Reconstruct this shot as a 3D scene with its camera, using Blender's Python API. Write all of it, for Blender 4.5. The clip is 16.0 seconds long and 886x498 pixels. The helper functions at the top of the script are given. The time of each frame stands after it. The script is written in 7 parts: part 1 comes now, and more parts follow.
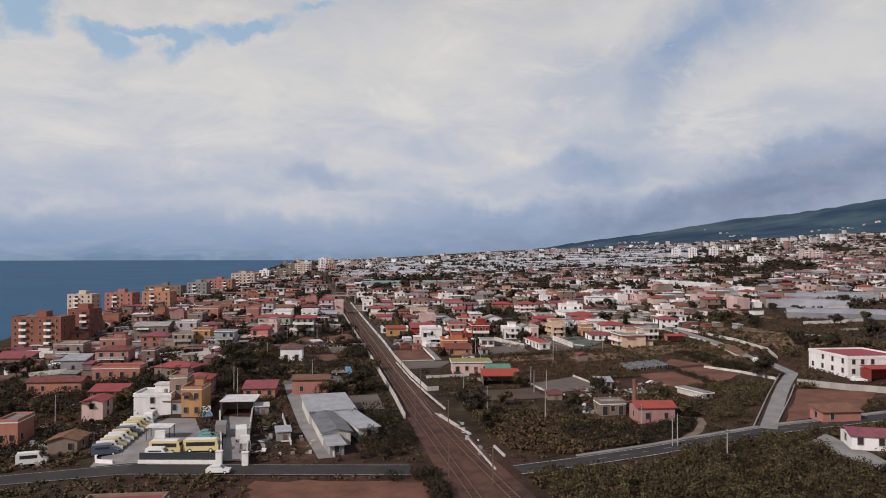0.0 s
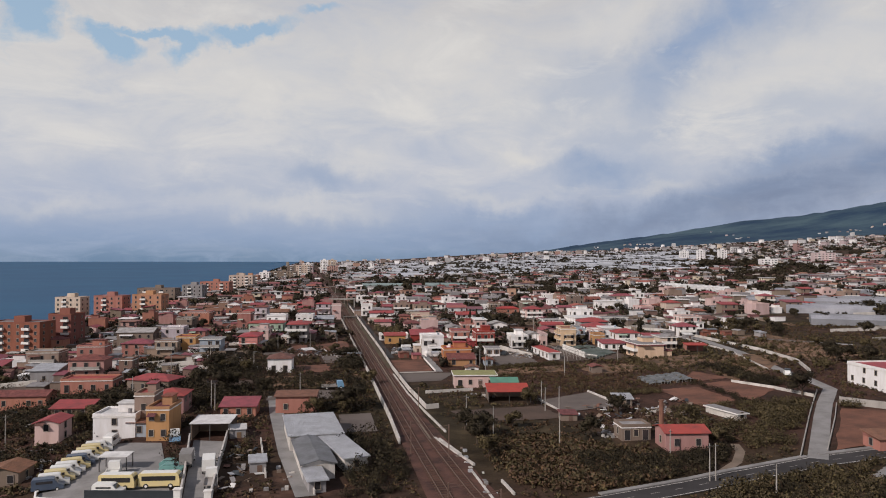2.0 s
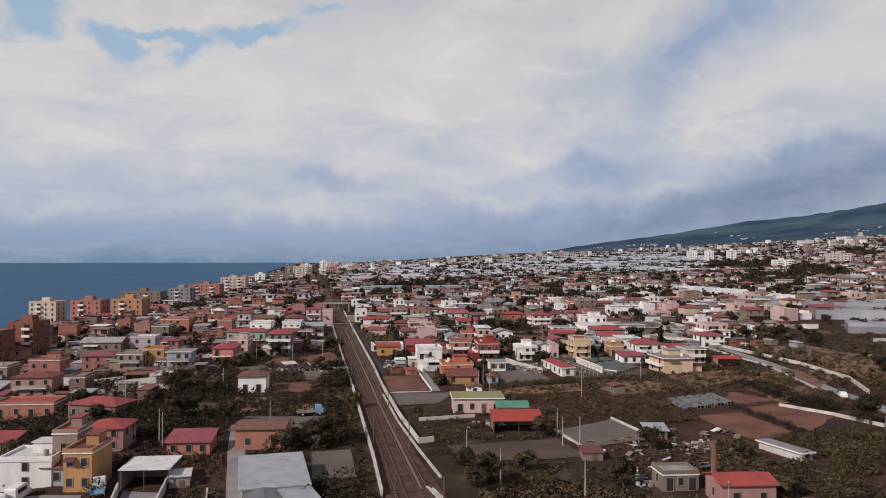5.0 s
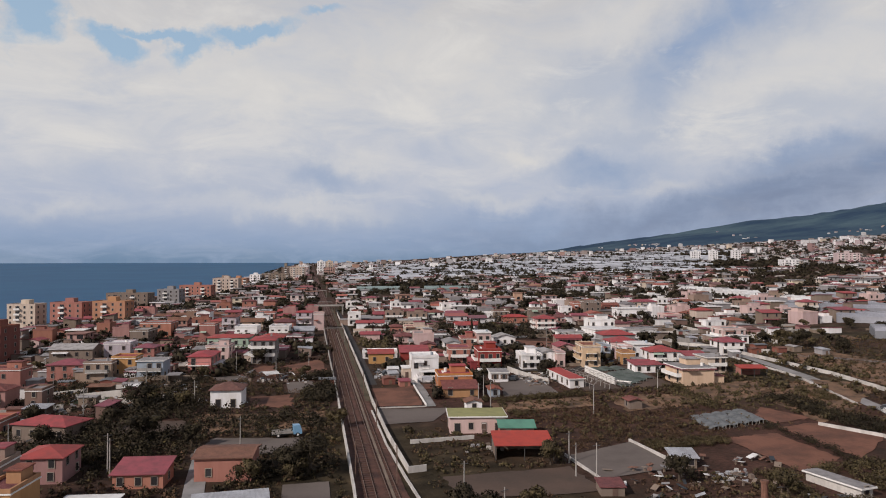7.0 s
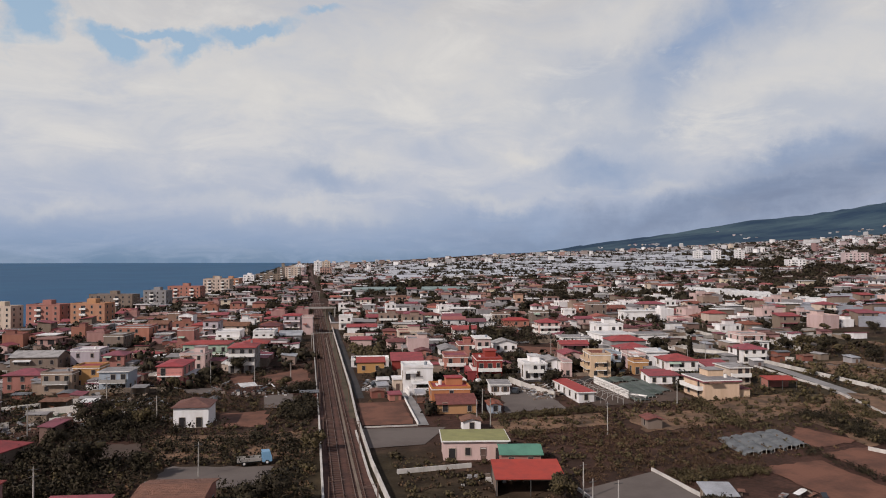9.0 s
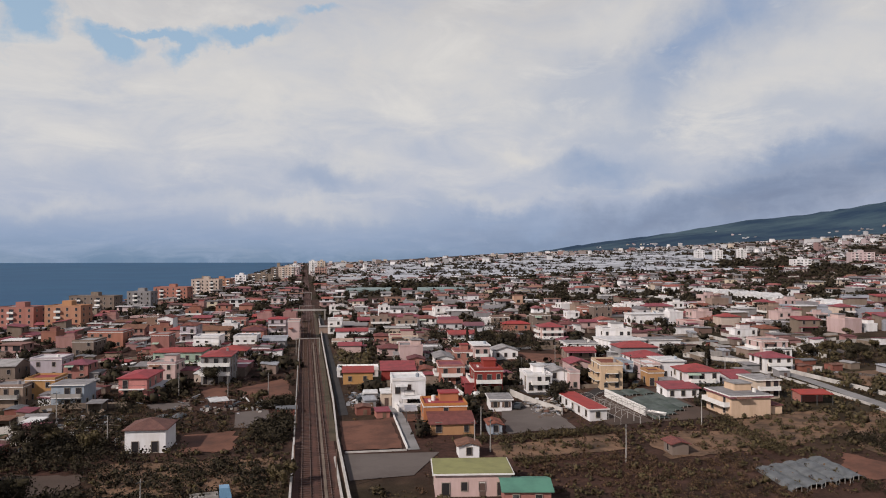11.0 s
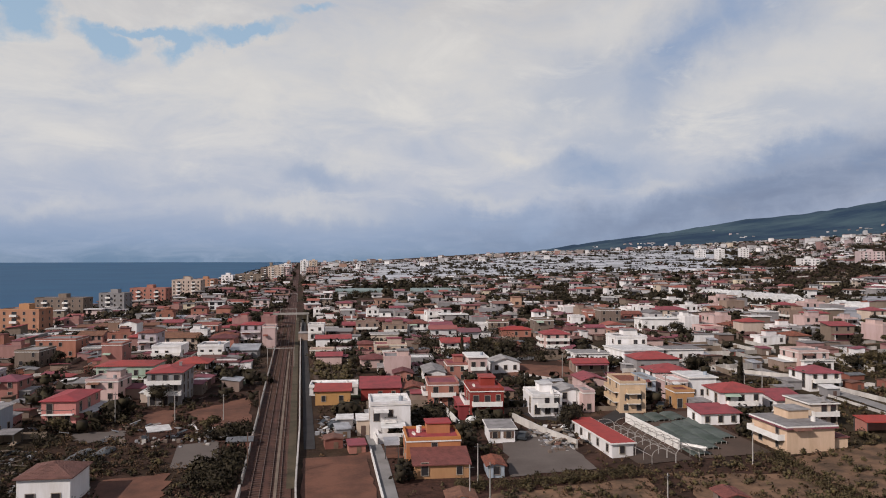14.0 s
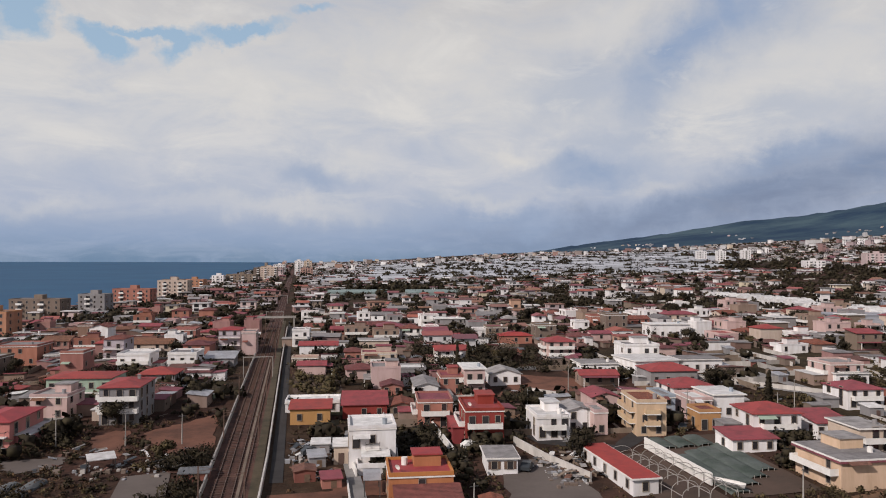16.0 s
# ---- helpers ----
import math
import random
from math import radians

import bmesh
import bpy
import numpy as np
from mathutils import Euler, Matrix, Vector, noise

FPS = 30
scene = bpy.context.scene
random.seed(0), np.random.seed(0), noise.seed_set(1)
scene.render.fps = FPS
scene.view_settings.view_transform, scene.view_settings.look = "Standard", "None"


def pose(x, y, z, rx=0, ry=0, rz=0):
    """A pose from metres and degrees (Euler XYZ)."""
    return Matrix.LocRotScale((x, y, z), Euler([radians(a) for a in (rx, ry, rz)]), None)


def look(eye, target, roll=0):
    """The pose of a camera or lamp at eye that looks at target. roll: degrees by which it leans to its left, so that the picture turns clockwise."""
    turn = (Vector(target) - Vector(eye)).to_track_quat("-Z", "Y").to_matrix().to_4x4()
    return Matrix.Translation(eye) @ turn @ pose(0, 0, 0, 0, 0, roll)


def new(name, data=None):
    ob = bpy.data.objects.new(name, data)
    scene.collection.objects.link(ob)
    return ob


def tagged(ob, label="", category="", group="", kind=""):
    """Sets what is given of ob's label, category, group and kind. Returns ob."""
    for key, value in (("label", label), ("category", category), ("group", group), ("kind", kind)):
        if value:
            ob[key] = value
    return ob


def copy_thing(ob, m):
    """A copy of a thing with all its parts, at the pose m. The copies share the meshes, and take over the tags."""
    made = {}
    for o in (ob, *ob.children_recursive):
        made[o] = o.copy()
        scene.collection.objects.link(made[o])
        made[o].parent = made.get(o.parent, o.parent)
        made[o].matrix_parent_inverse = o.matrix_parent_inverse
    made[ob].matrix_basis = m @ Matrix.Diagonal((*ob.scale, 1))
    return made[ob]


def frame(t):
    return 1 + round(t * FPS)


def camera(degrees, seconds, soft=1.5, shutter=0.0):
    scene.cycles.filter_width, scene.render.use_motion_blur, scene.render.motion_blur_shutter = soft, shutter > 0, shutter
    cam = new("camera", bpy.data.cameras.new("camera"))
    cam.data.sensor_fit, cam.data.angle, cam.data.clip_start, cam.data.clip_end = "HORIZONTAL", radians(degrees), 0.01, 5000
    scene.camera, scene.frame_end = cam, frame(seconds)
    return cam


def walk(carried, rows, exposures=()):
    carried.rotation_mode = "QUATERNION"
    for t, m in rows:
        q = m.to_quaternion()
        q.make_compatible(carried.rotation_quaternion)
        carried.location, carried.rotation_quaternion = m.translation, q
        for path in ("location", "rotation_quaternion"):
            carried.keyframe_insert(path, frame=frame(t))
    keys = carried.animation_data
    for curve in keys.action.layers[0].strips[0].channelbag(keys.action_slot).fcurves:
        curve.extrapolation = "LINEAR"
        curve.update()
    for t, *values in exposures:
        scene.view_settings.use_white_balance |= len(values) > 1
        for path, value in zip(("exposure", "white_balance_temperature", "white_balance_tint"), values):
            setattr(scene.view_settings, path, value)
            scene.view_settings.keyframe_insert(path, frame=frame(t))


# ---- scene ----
cam = camera(62.6, 16.0, 1.0)
PATH = [
    (0, (-29.545, -1.89, 37.056), (-29.163, 0.073, 37.078), 0.0),
    (0.5, (-28.425, 3.153, 37.031), (-28.046, 5.117, 37.055), 0.1),
    (1, (-27.252, 8.065, 37.128), (-26.876, 10.029, 37.154), 0.1),
    (1.5, (-26.039, 13.149, 37.195), (-25.665, 15.113, 37.221), 0.1),
    (2, (-24.829, 18.249, 37.312), (-24.458, 20.214, 37.339), 0.1),
    (2.5, (-23.632, 23.436, 37.391), (-23.263, 25.401, 37.419), 0.1),
    (3, (-22.423, 28.552, 37.47), (-22.056, 30.517, 37.498), 0.1),
    (3.5, (-21.148, 33.782, 37.553), (-20.782, 35.748, 37.582), 0.1),
    (4, (-19.96, 38.87, 37.644), (-19.595, 40.837, 37.673), 0.1),
    (6.5, (-13.891, 64.314, 37.842), (-13.527, 66.28, 37.871), -0.0),
    (7, (-12.625, 69.464, 37.808), (-12.261, 71.431, 37.837), -0.0),
    (7.5, (-11.356, 74.665, 37.812), (-10.991, 76.632, 37.841), -0.0),
    (8, (-10.02, 79.888, 37.775), (-9.655, 81.854, 37.804), -0.0),
    (8.5, (-8.794, 85.049, 37.769), (-8.428, 87.015, 37.798), -0.0),
    (9, (-7.534, 90.124, 37.783), (-7.168, 92.09, 37.812), -0.0),
    (11.5, (-1.523, 116.012, 37.832), (-1.149, 117.977, 37.86), -0.0),
    (12, (-0.284, 121.158, 37.824), (0.091, 123.122, 37.852), -0.0),
    (12.5, (0.89, 126.395, 37.789), (1.268, 128.358, 37.816), 0.0),
    (13, (2.084, 131.49, 37.787), (2.464, 133.453, 37.814), 0.0),
    (13.5, (3.306, 136.6, 37.744), (3.689, 138.563, 37.771), 0.0),
    (14, (4.594, 141.695, 37.647), (4.978, 143.658, 37.674), 0.0),
    (14.5, (5.927, 146.802, 37.545), (6.312, 148.764, 37.574), 0.1),
    (15, (7.125, 151.821, 37.546), (7.512, 153.783, 37.574), 0.1),
    (15.5, (8.376, 157.025, 37.526), (8.765, 158.987, 37.554), 0.2),
    (16, (9.672, 162.228, 37.579), (10.063, 164.189, 37.608), 0.2),
]
walk(cam, [(t, look(eye, target, roll)) for t, eye, target, roll in PATH], [(0, -0.08)])

# ---------- world, sun, exposure ----------
SUN_DIR = Vector((0.74, 0.45, -0.59)).normalized()


def sky_world():
    world = bpy.data.worlds.new("sky")
    scene.world = world
    world.use_nodes = True
    nt = world.node_tree
    nt.nodes.clear()
    N = nt.nodes.new
    L = nt.links.new

    def math_node(op, a, b=None, clamp=False):
        n = N("ShaderNodeMath")
        n.operation = op
        n.use_clamp = clamp
        for i, v in enumerate((a, b)):
            if v is None:
                continue
            if isinstance(v, (int, float)):
                n.inputs[i].default_value = v
            else:
                L(v, n.inputs[i])
        return n.outputs[0]

    def mix(fac, a, b):
        n = N("ShaderNodeMix")
        n.data_type = "RGBA"
        n.clamp_factor = True
        for sock, v in ((n.inputs[0], fac), (n.inputs[6], a), (n.inputs[7], b)):
            if isinstance(v, (int, float)):
                sock.default_value = v
            elif isinstance(v, tuple):
                sock.default_value = (*v, 1)
            else:
                L(v, sock)
        return n.outputs[2]

    def ramp(fac, stops):
        n = N("ShaderNodeValToRGB")
        L(fac, n.inputs[0])
        e = n.color_ramp.elements
        while len(e) < len(stops):
            e.new(0.5)
        for el, (p, c) in zip(e, stops):
            el.position = p
            el.color = (*c, 1) if isinstance(c, tuple) else (c, c, c, 1)
        return n.outputs[0]

    tc = N("ShaderNodeTexCoord")
    nrm = N("ShaderNodeVectorMath")
    nrm.operation = "NORMALIZE"
    L(tc.outputs["Generated"], nrm.inputs[0])
    d = nrm.outputs[0]
    sep = N("ShaderNodeSeparateXYZ")
    L(d, sep.inputs[0])
    z = math_node("MAXIMUM", sep.outputs[2], 0.0)

    # cloud coordinates: a flattened dome, so that the banks draw together towards the horizon
    k = math_node("ADD", z, 0.24)
    vec = N("ShaderNodeCombineXYZ")
    L(math_node("DIVIDE", sep.outputs[0], k), vec.inputs[0])
    L(math_node("DIVIDE", sep.outputs[1], k), vec.inputs[1])
    L(math_node("MULTIPLY", z, 1.5), vec.inputs[2])

    def cloud_noise(scale, detail, rough, off, distort=0.0):
        mp = N("ShaderNodeMapping")
        L(vec.outputs[0], mp.inputs[0])
        mp.inputs["Location"].default_value = off
        n = N("ShaderNodeTexNoise")
        n.inputs["Scale"].default_value = scale
        n.inputs["Detail"].default_value = detail
        n.inputs["Roughness"].default_value = rough
        n.inputs["Distortion"].default_value = distort
        L(mp.outputs[0], n.inputs["Vector"])
        return n.outputs[0]

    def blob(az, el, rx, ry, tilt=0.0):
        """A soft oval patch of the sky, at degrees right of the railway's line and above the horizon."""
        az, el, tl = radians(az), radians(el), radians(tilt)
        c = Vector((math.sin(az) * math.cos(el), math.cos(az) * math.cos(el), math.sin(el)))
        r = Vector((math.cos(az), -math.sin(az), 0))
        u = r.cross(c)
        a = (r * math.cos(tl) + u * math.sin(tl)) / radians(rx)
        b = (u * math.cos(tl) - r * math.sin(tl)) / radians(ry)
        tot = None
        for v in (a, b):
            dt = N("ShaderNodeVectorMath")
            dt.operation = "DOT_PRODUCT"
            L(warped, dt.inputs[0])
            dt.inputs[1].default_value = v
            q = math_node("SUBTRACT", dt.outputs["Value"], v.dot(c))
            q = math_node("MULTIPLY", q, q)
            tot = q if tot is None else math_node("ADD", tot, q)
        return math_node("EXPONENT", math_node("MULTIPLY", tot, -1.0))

    # ragged edges: directions are shifted a little before the banks are laid out
    wn = N("ShaderNodeTexNoise")
    wn.inputs["Scale"].default_value, wn.inputs["Detail"].default_value, wn.inputs["Roughness"].default_value = 9.0, 7, 0.62
    L(d, wn.inputs["Vector"])
    ws = N("ShaderNodeVectorMath")
    ws.operation = "MULTIPLY_ADD"
    L(wn.outputs["Color"], ws.inputs[0])
    ws.inputs[1].default_value = (0.16, 0.16, 0.11)
    L(d, ws.inputs[2])
    wo = N("ShaderNodeVectorMath")
    wo.operation = "SUBTRACT"
    L(ws.outputs[0], wo.inputs[0])
    wo.inputs[1].default_value = (0.08, 0.08, 0.055)
    warped = wo.outputs[0]

    big = cloud_noise(1.0, 8, 0.58, (3.1, 1.7, 0.4), 0.5)
    fine = cloud_noise(3.2, 9, 0.62, (0.4, 5.2, 1.0), 0.6)
    wisp = cloud_noise(7.0, 9, 0.6, (7.4, 2.2, 0.0), 0.4)
    # body of the cloud deck, by height over the horizon: bright towards the far break, darker bases overhead
    deck = ramp(z, [(0.0, (0.18, 0.27, 0.40)), (0.03, (0.30, 0.385, 0.545)), (0.07, (0.45, 0.50, 0.625)), (0.125, (0.63, 0.635, 0.675)), (0.20, (0.68, 0.67, 0.67)), (0.36, (0.58, 0.57, 0.58)), (0.52, (0.23, 0.24, 0.31)), (1.0, (0.16, 0.172, 0.24))])
    # grey-blue clefts and banks
    clefts = None
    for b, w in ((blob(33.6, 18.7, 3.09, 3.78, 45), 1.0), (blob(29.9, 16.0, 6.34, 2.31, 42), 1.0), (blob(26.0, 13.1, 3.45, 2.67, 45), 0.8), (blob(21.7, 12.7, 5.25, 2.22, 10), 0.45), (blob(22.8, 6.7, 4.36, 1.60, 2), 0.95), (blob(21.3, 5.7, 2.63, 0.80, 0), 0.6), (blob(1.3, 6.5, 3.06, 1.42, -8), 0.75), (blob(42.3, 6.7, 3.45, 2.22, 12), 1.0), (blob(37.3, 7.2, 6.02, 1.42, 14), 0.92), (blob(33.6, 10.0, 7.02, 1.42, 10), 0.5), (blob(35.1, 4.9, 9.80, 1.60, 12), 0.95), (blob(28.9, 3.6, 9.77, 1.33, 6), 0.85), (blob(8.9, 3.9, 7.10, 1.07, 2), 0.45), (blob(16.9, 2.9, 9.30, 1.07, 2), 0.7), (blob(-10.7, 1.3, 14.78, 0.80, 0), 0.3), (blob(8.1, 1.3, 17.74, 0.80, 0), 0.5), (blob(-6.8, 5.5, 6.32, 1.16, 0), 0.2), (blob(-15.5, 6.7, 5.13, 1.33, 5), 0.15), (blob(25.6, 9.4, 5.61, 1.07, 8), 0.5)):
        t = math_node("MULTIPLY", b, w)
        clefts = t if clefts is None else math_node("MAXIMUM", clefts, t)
    mod = math_node("MULTIPLY", math_node("SUBTRACT", fine, 0.30), 3.6, True)
    clefts = math_node("MULTIPLY", clefts, math_node("ADD", math_node("MULTIPLY", mod, 0.4), 0.75), True)
    # billows: shaded undersides and lit heads
    low = math_node("MULTIPLY", math_node("SUBTRACT", 0.56, big), 3.4, True)
    cl = mix(math_node("MULTIPLY", low, 0.36), deck, (0.43, 0.485, 0.61))
    shadow = math_node("MULTIPLY", math_node("SUBTRACT", 0.52, fine), 4.0, True)
    cl = mix(math_node("MULTIPLY", shadow, 0.5), cl, (0.38, 0.455, 0.61))
    cl = mix(clefts, cl, (0.315, 0.40, 0.565))
    cl = mix(math_node("MULTIPLY", math_node("MULTIPLY", math_node("SUBTRACT", 0.5, wisp), 3.5, True), 0.28), cl, (0.42, 0.48, 0.60))
    lit = None
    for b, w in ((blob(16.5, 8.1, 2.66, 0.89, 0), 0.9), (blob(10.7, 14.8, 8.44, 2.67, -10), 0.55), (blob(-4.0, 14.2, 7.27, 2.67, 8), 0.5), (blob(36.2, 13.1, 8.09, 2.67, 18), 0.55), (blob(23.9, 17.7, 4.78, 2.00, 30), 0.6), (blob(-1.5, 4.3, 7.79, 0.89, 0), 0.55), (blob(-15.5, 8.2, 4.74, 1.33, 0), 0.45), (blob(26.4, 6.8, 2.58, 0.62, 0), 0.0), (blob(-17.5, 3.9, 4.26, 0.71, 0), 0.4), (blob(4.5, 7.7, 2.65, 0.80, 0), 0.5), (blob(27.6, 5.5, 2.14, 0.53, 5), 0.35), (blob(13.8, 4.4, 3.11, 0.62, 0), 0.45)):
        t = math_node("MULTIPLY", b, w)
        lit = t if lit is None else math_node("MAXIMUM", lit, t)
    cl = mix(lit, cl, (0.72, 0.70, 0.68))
    heads = math_node("MULTIPLY", math_node("SUBTRACT", fine, 0.53), 6.0, True)
    up = math_node("MULTIPLY", math_node("SUBTRACT", z, 0.03), 7.0, True)
    fade = math_node("SUBTRACT", 1.0, math_node("MULTIPLY", math_node("SUBTRACT", z, 0.35), 4.0, True))
    cl = mix(math_node("MULTIPLY", math_node("MULTIPLY", heads, up), math_node("MULTIPLY", fade, 0.65)), cl, (0.77, 0.745, 0.715))
    # the storm bank over the slope
    storm = None
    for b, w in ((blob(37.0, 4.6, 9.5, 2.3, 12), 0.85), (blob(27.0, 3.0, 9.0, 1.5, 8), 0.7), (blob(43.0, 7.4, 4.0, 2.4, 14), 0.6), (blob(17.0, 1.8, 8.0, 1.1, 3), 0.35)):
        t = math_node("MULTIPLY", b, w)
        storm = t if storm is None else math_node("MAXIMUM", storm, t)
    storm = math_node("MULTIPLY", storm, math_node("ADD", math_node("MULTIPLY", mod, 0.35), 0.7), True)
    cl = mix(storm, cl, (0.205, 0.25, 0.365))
    # holes through which the clear sky shows
    holes = None
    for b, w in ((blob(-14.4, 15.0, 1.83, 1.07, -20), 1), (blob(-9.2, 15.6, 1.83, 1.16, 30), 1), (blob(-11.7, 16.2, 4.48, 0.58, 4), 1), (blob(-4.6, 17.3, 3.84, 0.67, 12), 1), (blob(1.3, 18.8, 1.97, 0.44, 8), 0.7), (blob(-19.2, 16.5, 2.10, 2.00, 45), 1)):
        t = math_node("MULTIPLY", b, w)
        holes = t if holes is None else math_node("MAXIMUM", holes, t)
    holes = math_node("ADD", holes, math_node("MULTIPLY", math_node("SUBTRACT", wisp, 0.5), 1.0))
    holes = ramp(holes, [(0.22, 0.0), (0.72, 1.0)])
    sky = N("ShaderNodeTexSky")
    sky.sky_type = "NISHITA"
    sky.sun_disc = False
    sky.sun_elevation = math.asin(-SUN_DIR.z)
    sky.sun_rotation = math.atan2(-SUN_DIR.x, -SUN_DIR.y)
    sk = N("ShaderNodeVectorMath")
    sk.operation = "SCALE"
    L(sky.outputs[0], sk.inputs[0])
    sk.inputs["Scale"].default_value = 0.11
    col = mix(holes, cl, mix(0.6, sk.outputs[0], (0.46, 0.62, 0.78)))
    bg = N("ShaderNodeBackground")
    L(col, bg.inputs[0])
    bg.inputs[1].default_value = 1.0
    out = N("ShaderNodeOutputWorld")
    L(bg.outputs[0], out.inputs[0])


sky_world()
lamp = bpy.data.lights.new("sun", "SUN")
lamp.energy, lamp.angle, lamp.color = 3.95, radians(1.2), (1.0, 0.915, 0.87)
sun = new("sun", lamp)
sun.rotation_euler = SUN_DIR.to_track_quat("-Z", "Y").to_euler()
sun.location = (0, 0, 200)


# ---------- materials ----------
MATS = {}


def material(name, colour, rough=0.85, second=None, scale=0.4, fine=6.0, amount=0.5, metal=0.0, bump=0.15, vary=0.0, island=0.0, streak=False, waves=0.0, wave_axis="X", spec=0.3):
    """A procedural surface: two noise scales between two colours, bump, and a spread of tone from object to object."""
    if name in MATS:
        return MATS[name]
    m = bpy.data.materials.new(name)
    m.use_nodes = True
    nt = m.node_tree
    N, L = nt.nodes.new, nt.links.new
    bsdf = nt.nodes["Principled BSDF"]
    bsdf.inputs["Roughness"].default_value = rough
    bsdf.inputs["Metallic"].default_value = metal
    bsdf.inputs["Specular IOR Level"].default_value = spec
    second = second or tuple(c * 0.62 for c in colour)
    tc = N("ShaderNodeTexCoord")
    geo = N("ShaderNodeNewGeometry")
    mp = N("ShaderNodeMapping")
    L(geo.outputs["Position"], mp.inputs[0])
    if streak:
        mp.inputs["Scale"].default_value = (1, 1, 0.22)
    n1 = N("ShaderNodeTexNoise")
    n1.inputs["Scale"].default_value, n1.inputs["Detail"].default_value, n1.inputs["Roughness"].default_value = scale, 6, 0.62
    n2 = N("ShaderNodeTexNoise")
    n2.inputs["Scale"].default_value, n2.inputs["Detail"].default_value = fine, 4
    L(mp.outputs[0], n1.inputs["Vector"])
    L(mp.outputs[0], n2.inputs["Vector"])
    r1 = N("ShaderNodeMapRange")
    r1.inputs[1].default_value, r1.inputs[2].default_value = 0.40, 0.66
    L(n1.outputs[0], r1.inputs[0])
    add = N("ShaderNodeMath")
    add.operation = "MULTIPLY_ADD"
    L(n2.outputs[0], add.inputs[0])
    add.inputs[1].default_value = 0.55
    L(r1.outputs[0], add.inputs[2])
    sub = N("ShaderNodeMath")
    sub.operation = "MULTIPLY_ADD"
    L(add.outputs[0], sub.inputs[0])
    sub.inputs[1].default_value = amount
    sub.inputs[2].default_value = -0.25 * amount
    sub.use_clamp = True
    mx = N("ShaderNodeMix")
    mx.data_type = "RGBA"
    mx.inputs[6].default_value = (*colour, 1)
    mx.inputs[7].default_value = (*second, 1)
    L(sub.outputs[0], mx.inputs[0])
    col = mx.outputs[2]
    if vary or island:
        info = N("ShaderNodeObjectInfo")
        src = geo.outputs["Random Per Island"] if island else info.outputs["Random"]
        amt = island or vary
        hsv = N("ShaderNodeHueSaturation")
        for sock, lo, hi in ((0, 0.5 - 0.03 * amt, 0.5 + 0.03 * amt), (1, 1 - 0.25 * amt, 1 + 0.2 * amt), (2, 1 - 0.45 * amt, 1 + 0.35 * amt)):
            mr = N("ShaderNodeMapRange")
            L(src, mr.inputs[0])
            mr.inputs[3].default_value, mr.inputs[4].default_value = lo, hi
            L(mr.outputs[0], hsv.inputs[sock])
        L(col, hsv.inputs[4])
        col = hsv.outputs[0]
    L(col, bsdf.inputs["Base Color"])
    bp = N("ShaderNodeBump")
    bp.inputs["Strength"].default_value, bp.inputs["Distance"].default_value = bump, 0.1
    height = n2.outputs[0]
    if waves:
        wv = N("ShaderNodeTexWave")
        wv.bands_direction = wave_axis
        wv.inputs["Scale"].default_value = waves
        wv.inputs["Distortion"].default_value = 0.3
        L(tc.outputs["Object"], wv.inputs["Vector"])
        height = wv.outputs["Fac"]
        bp.inputs["Strength"].default_value = 0.6
        dk = N("ShaderNodeMix")
        dk.data_type = "RGBA"
        dk.blend_type = "MULTIPLY"
        dk.inputs[0].default_value = 0.25
        L(col, dk.inputs[6])
        L(wv.outputs["Color"], dk.inputs[7])
        L(dk.outputs[2], bsdf.inputs["Base Color"])
    L(height, bp.inputs["Height"])
    L(bp.outputs[0], bsdf.inputs["Normal"])
    MATS[name] = m
    return m


def wall(name, rgb):
    return material("plaster_" + name, rgb, 0.9, tuple(c * f for c, f in zip(rgb, (0.70, 0.66, 0.60))), 0.5, 5, 0.55, bump=0.1, vary=0.25, streak=True)


WHITE = wall("white", (0.77, 0.74, 0.73))
CREAM = wall("cream", (0.54, 0.43, 0.35))
BEIGE = wall("beige", (0.58, 0.41, 0.30))
YELLOW = wall("yellow", (0.60, 0.44, 0.28))
ORANGE = wall("orange", (0.44, 0.175, 0.07))
OCHRE = wall("ochre", (0.42, 0.225, 0.105))
SALMON = wall("salmon", (0.37, 0.16, 0.122))
PINK = wall("pink", (0.50, 0.205, 0.19))
ROSE = wall("rose", (0.54, 0.385, 0.36))
BRICK = wall("red_brick", (0.23, 0.085, 0.060))
BRICKRED = wall("dark_red", (0.25, 0.040, 0.033))
GREYW = wall("grey", (0.265, 0.25, 0.252))
LILAC = wall("lilac", (0.46, 0.40, 0.43))
GREENW = wall("pale_green", (0.36, 0.46, 0.36))
PEACH = wall("peach", (0.43, 0.215, 0.125))
# cream darkened to a dull beige: cloud shade put into the wall colour
SHADED_BEIGE = wall("weathered_beige", (0.285, 0.205, 0.162))
TUFF = wall("tuff", (0.205, 0.155, 0.122))
BLUEW = wall("pale_blue", (0.32, 0.36, 0.41))
# dark reddish walls for the seaward side, with cloud shade in their colour
UMBER = wall("umber", (0.20, 0.125, 0.098))
DUSTY = wall("dusty_pink", (0.36, 0.195, 0.175))
RUST = wall("rusty_red", (0.29, 0.125, 0.095))
R_RED = material("roof_red_paint", (0.30, 0.066, 0.076), 0.8, (0.17, 0.052, 0.056), 0.5, 7, 0.8, bump=0.1, vary=0.5)
R_BRIGHT = material("roof_bright_red", (0.35, 0.050, 0.050), 0.7, (0.22, 0.042, 0.045), 0.5, 7, 0.7, bump=0.1, vary=0.3)
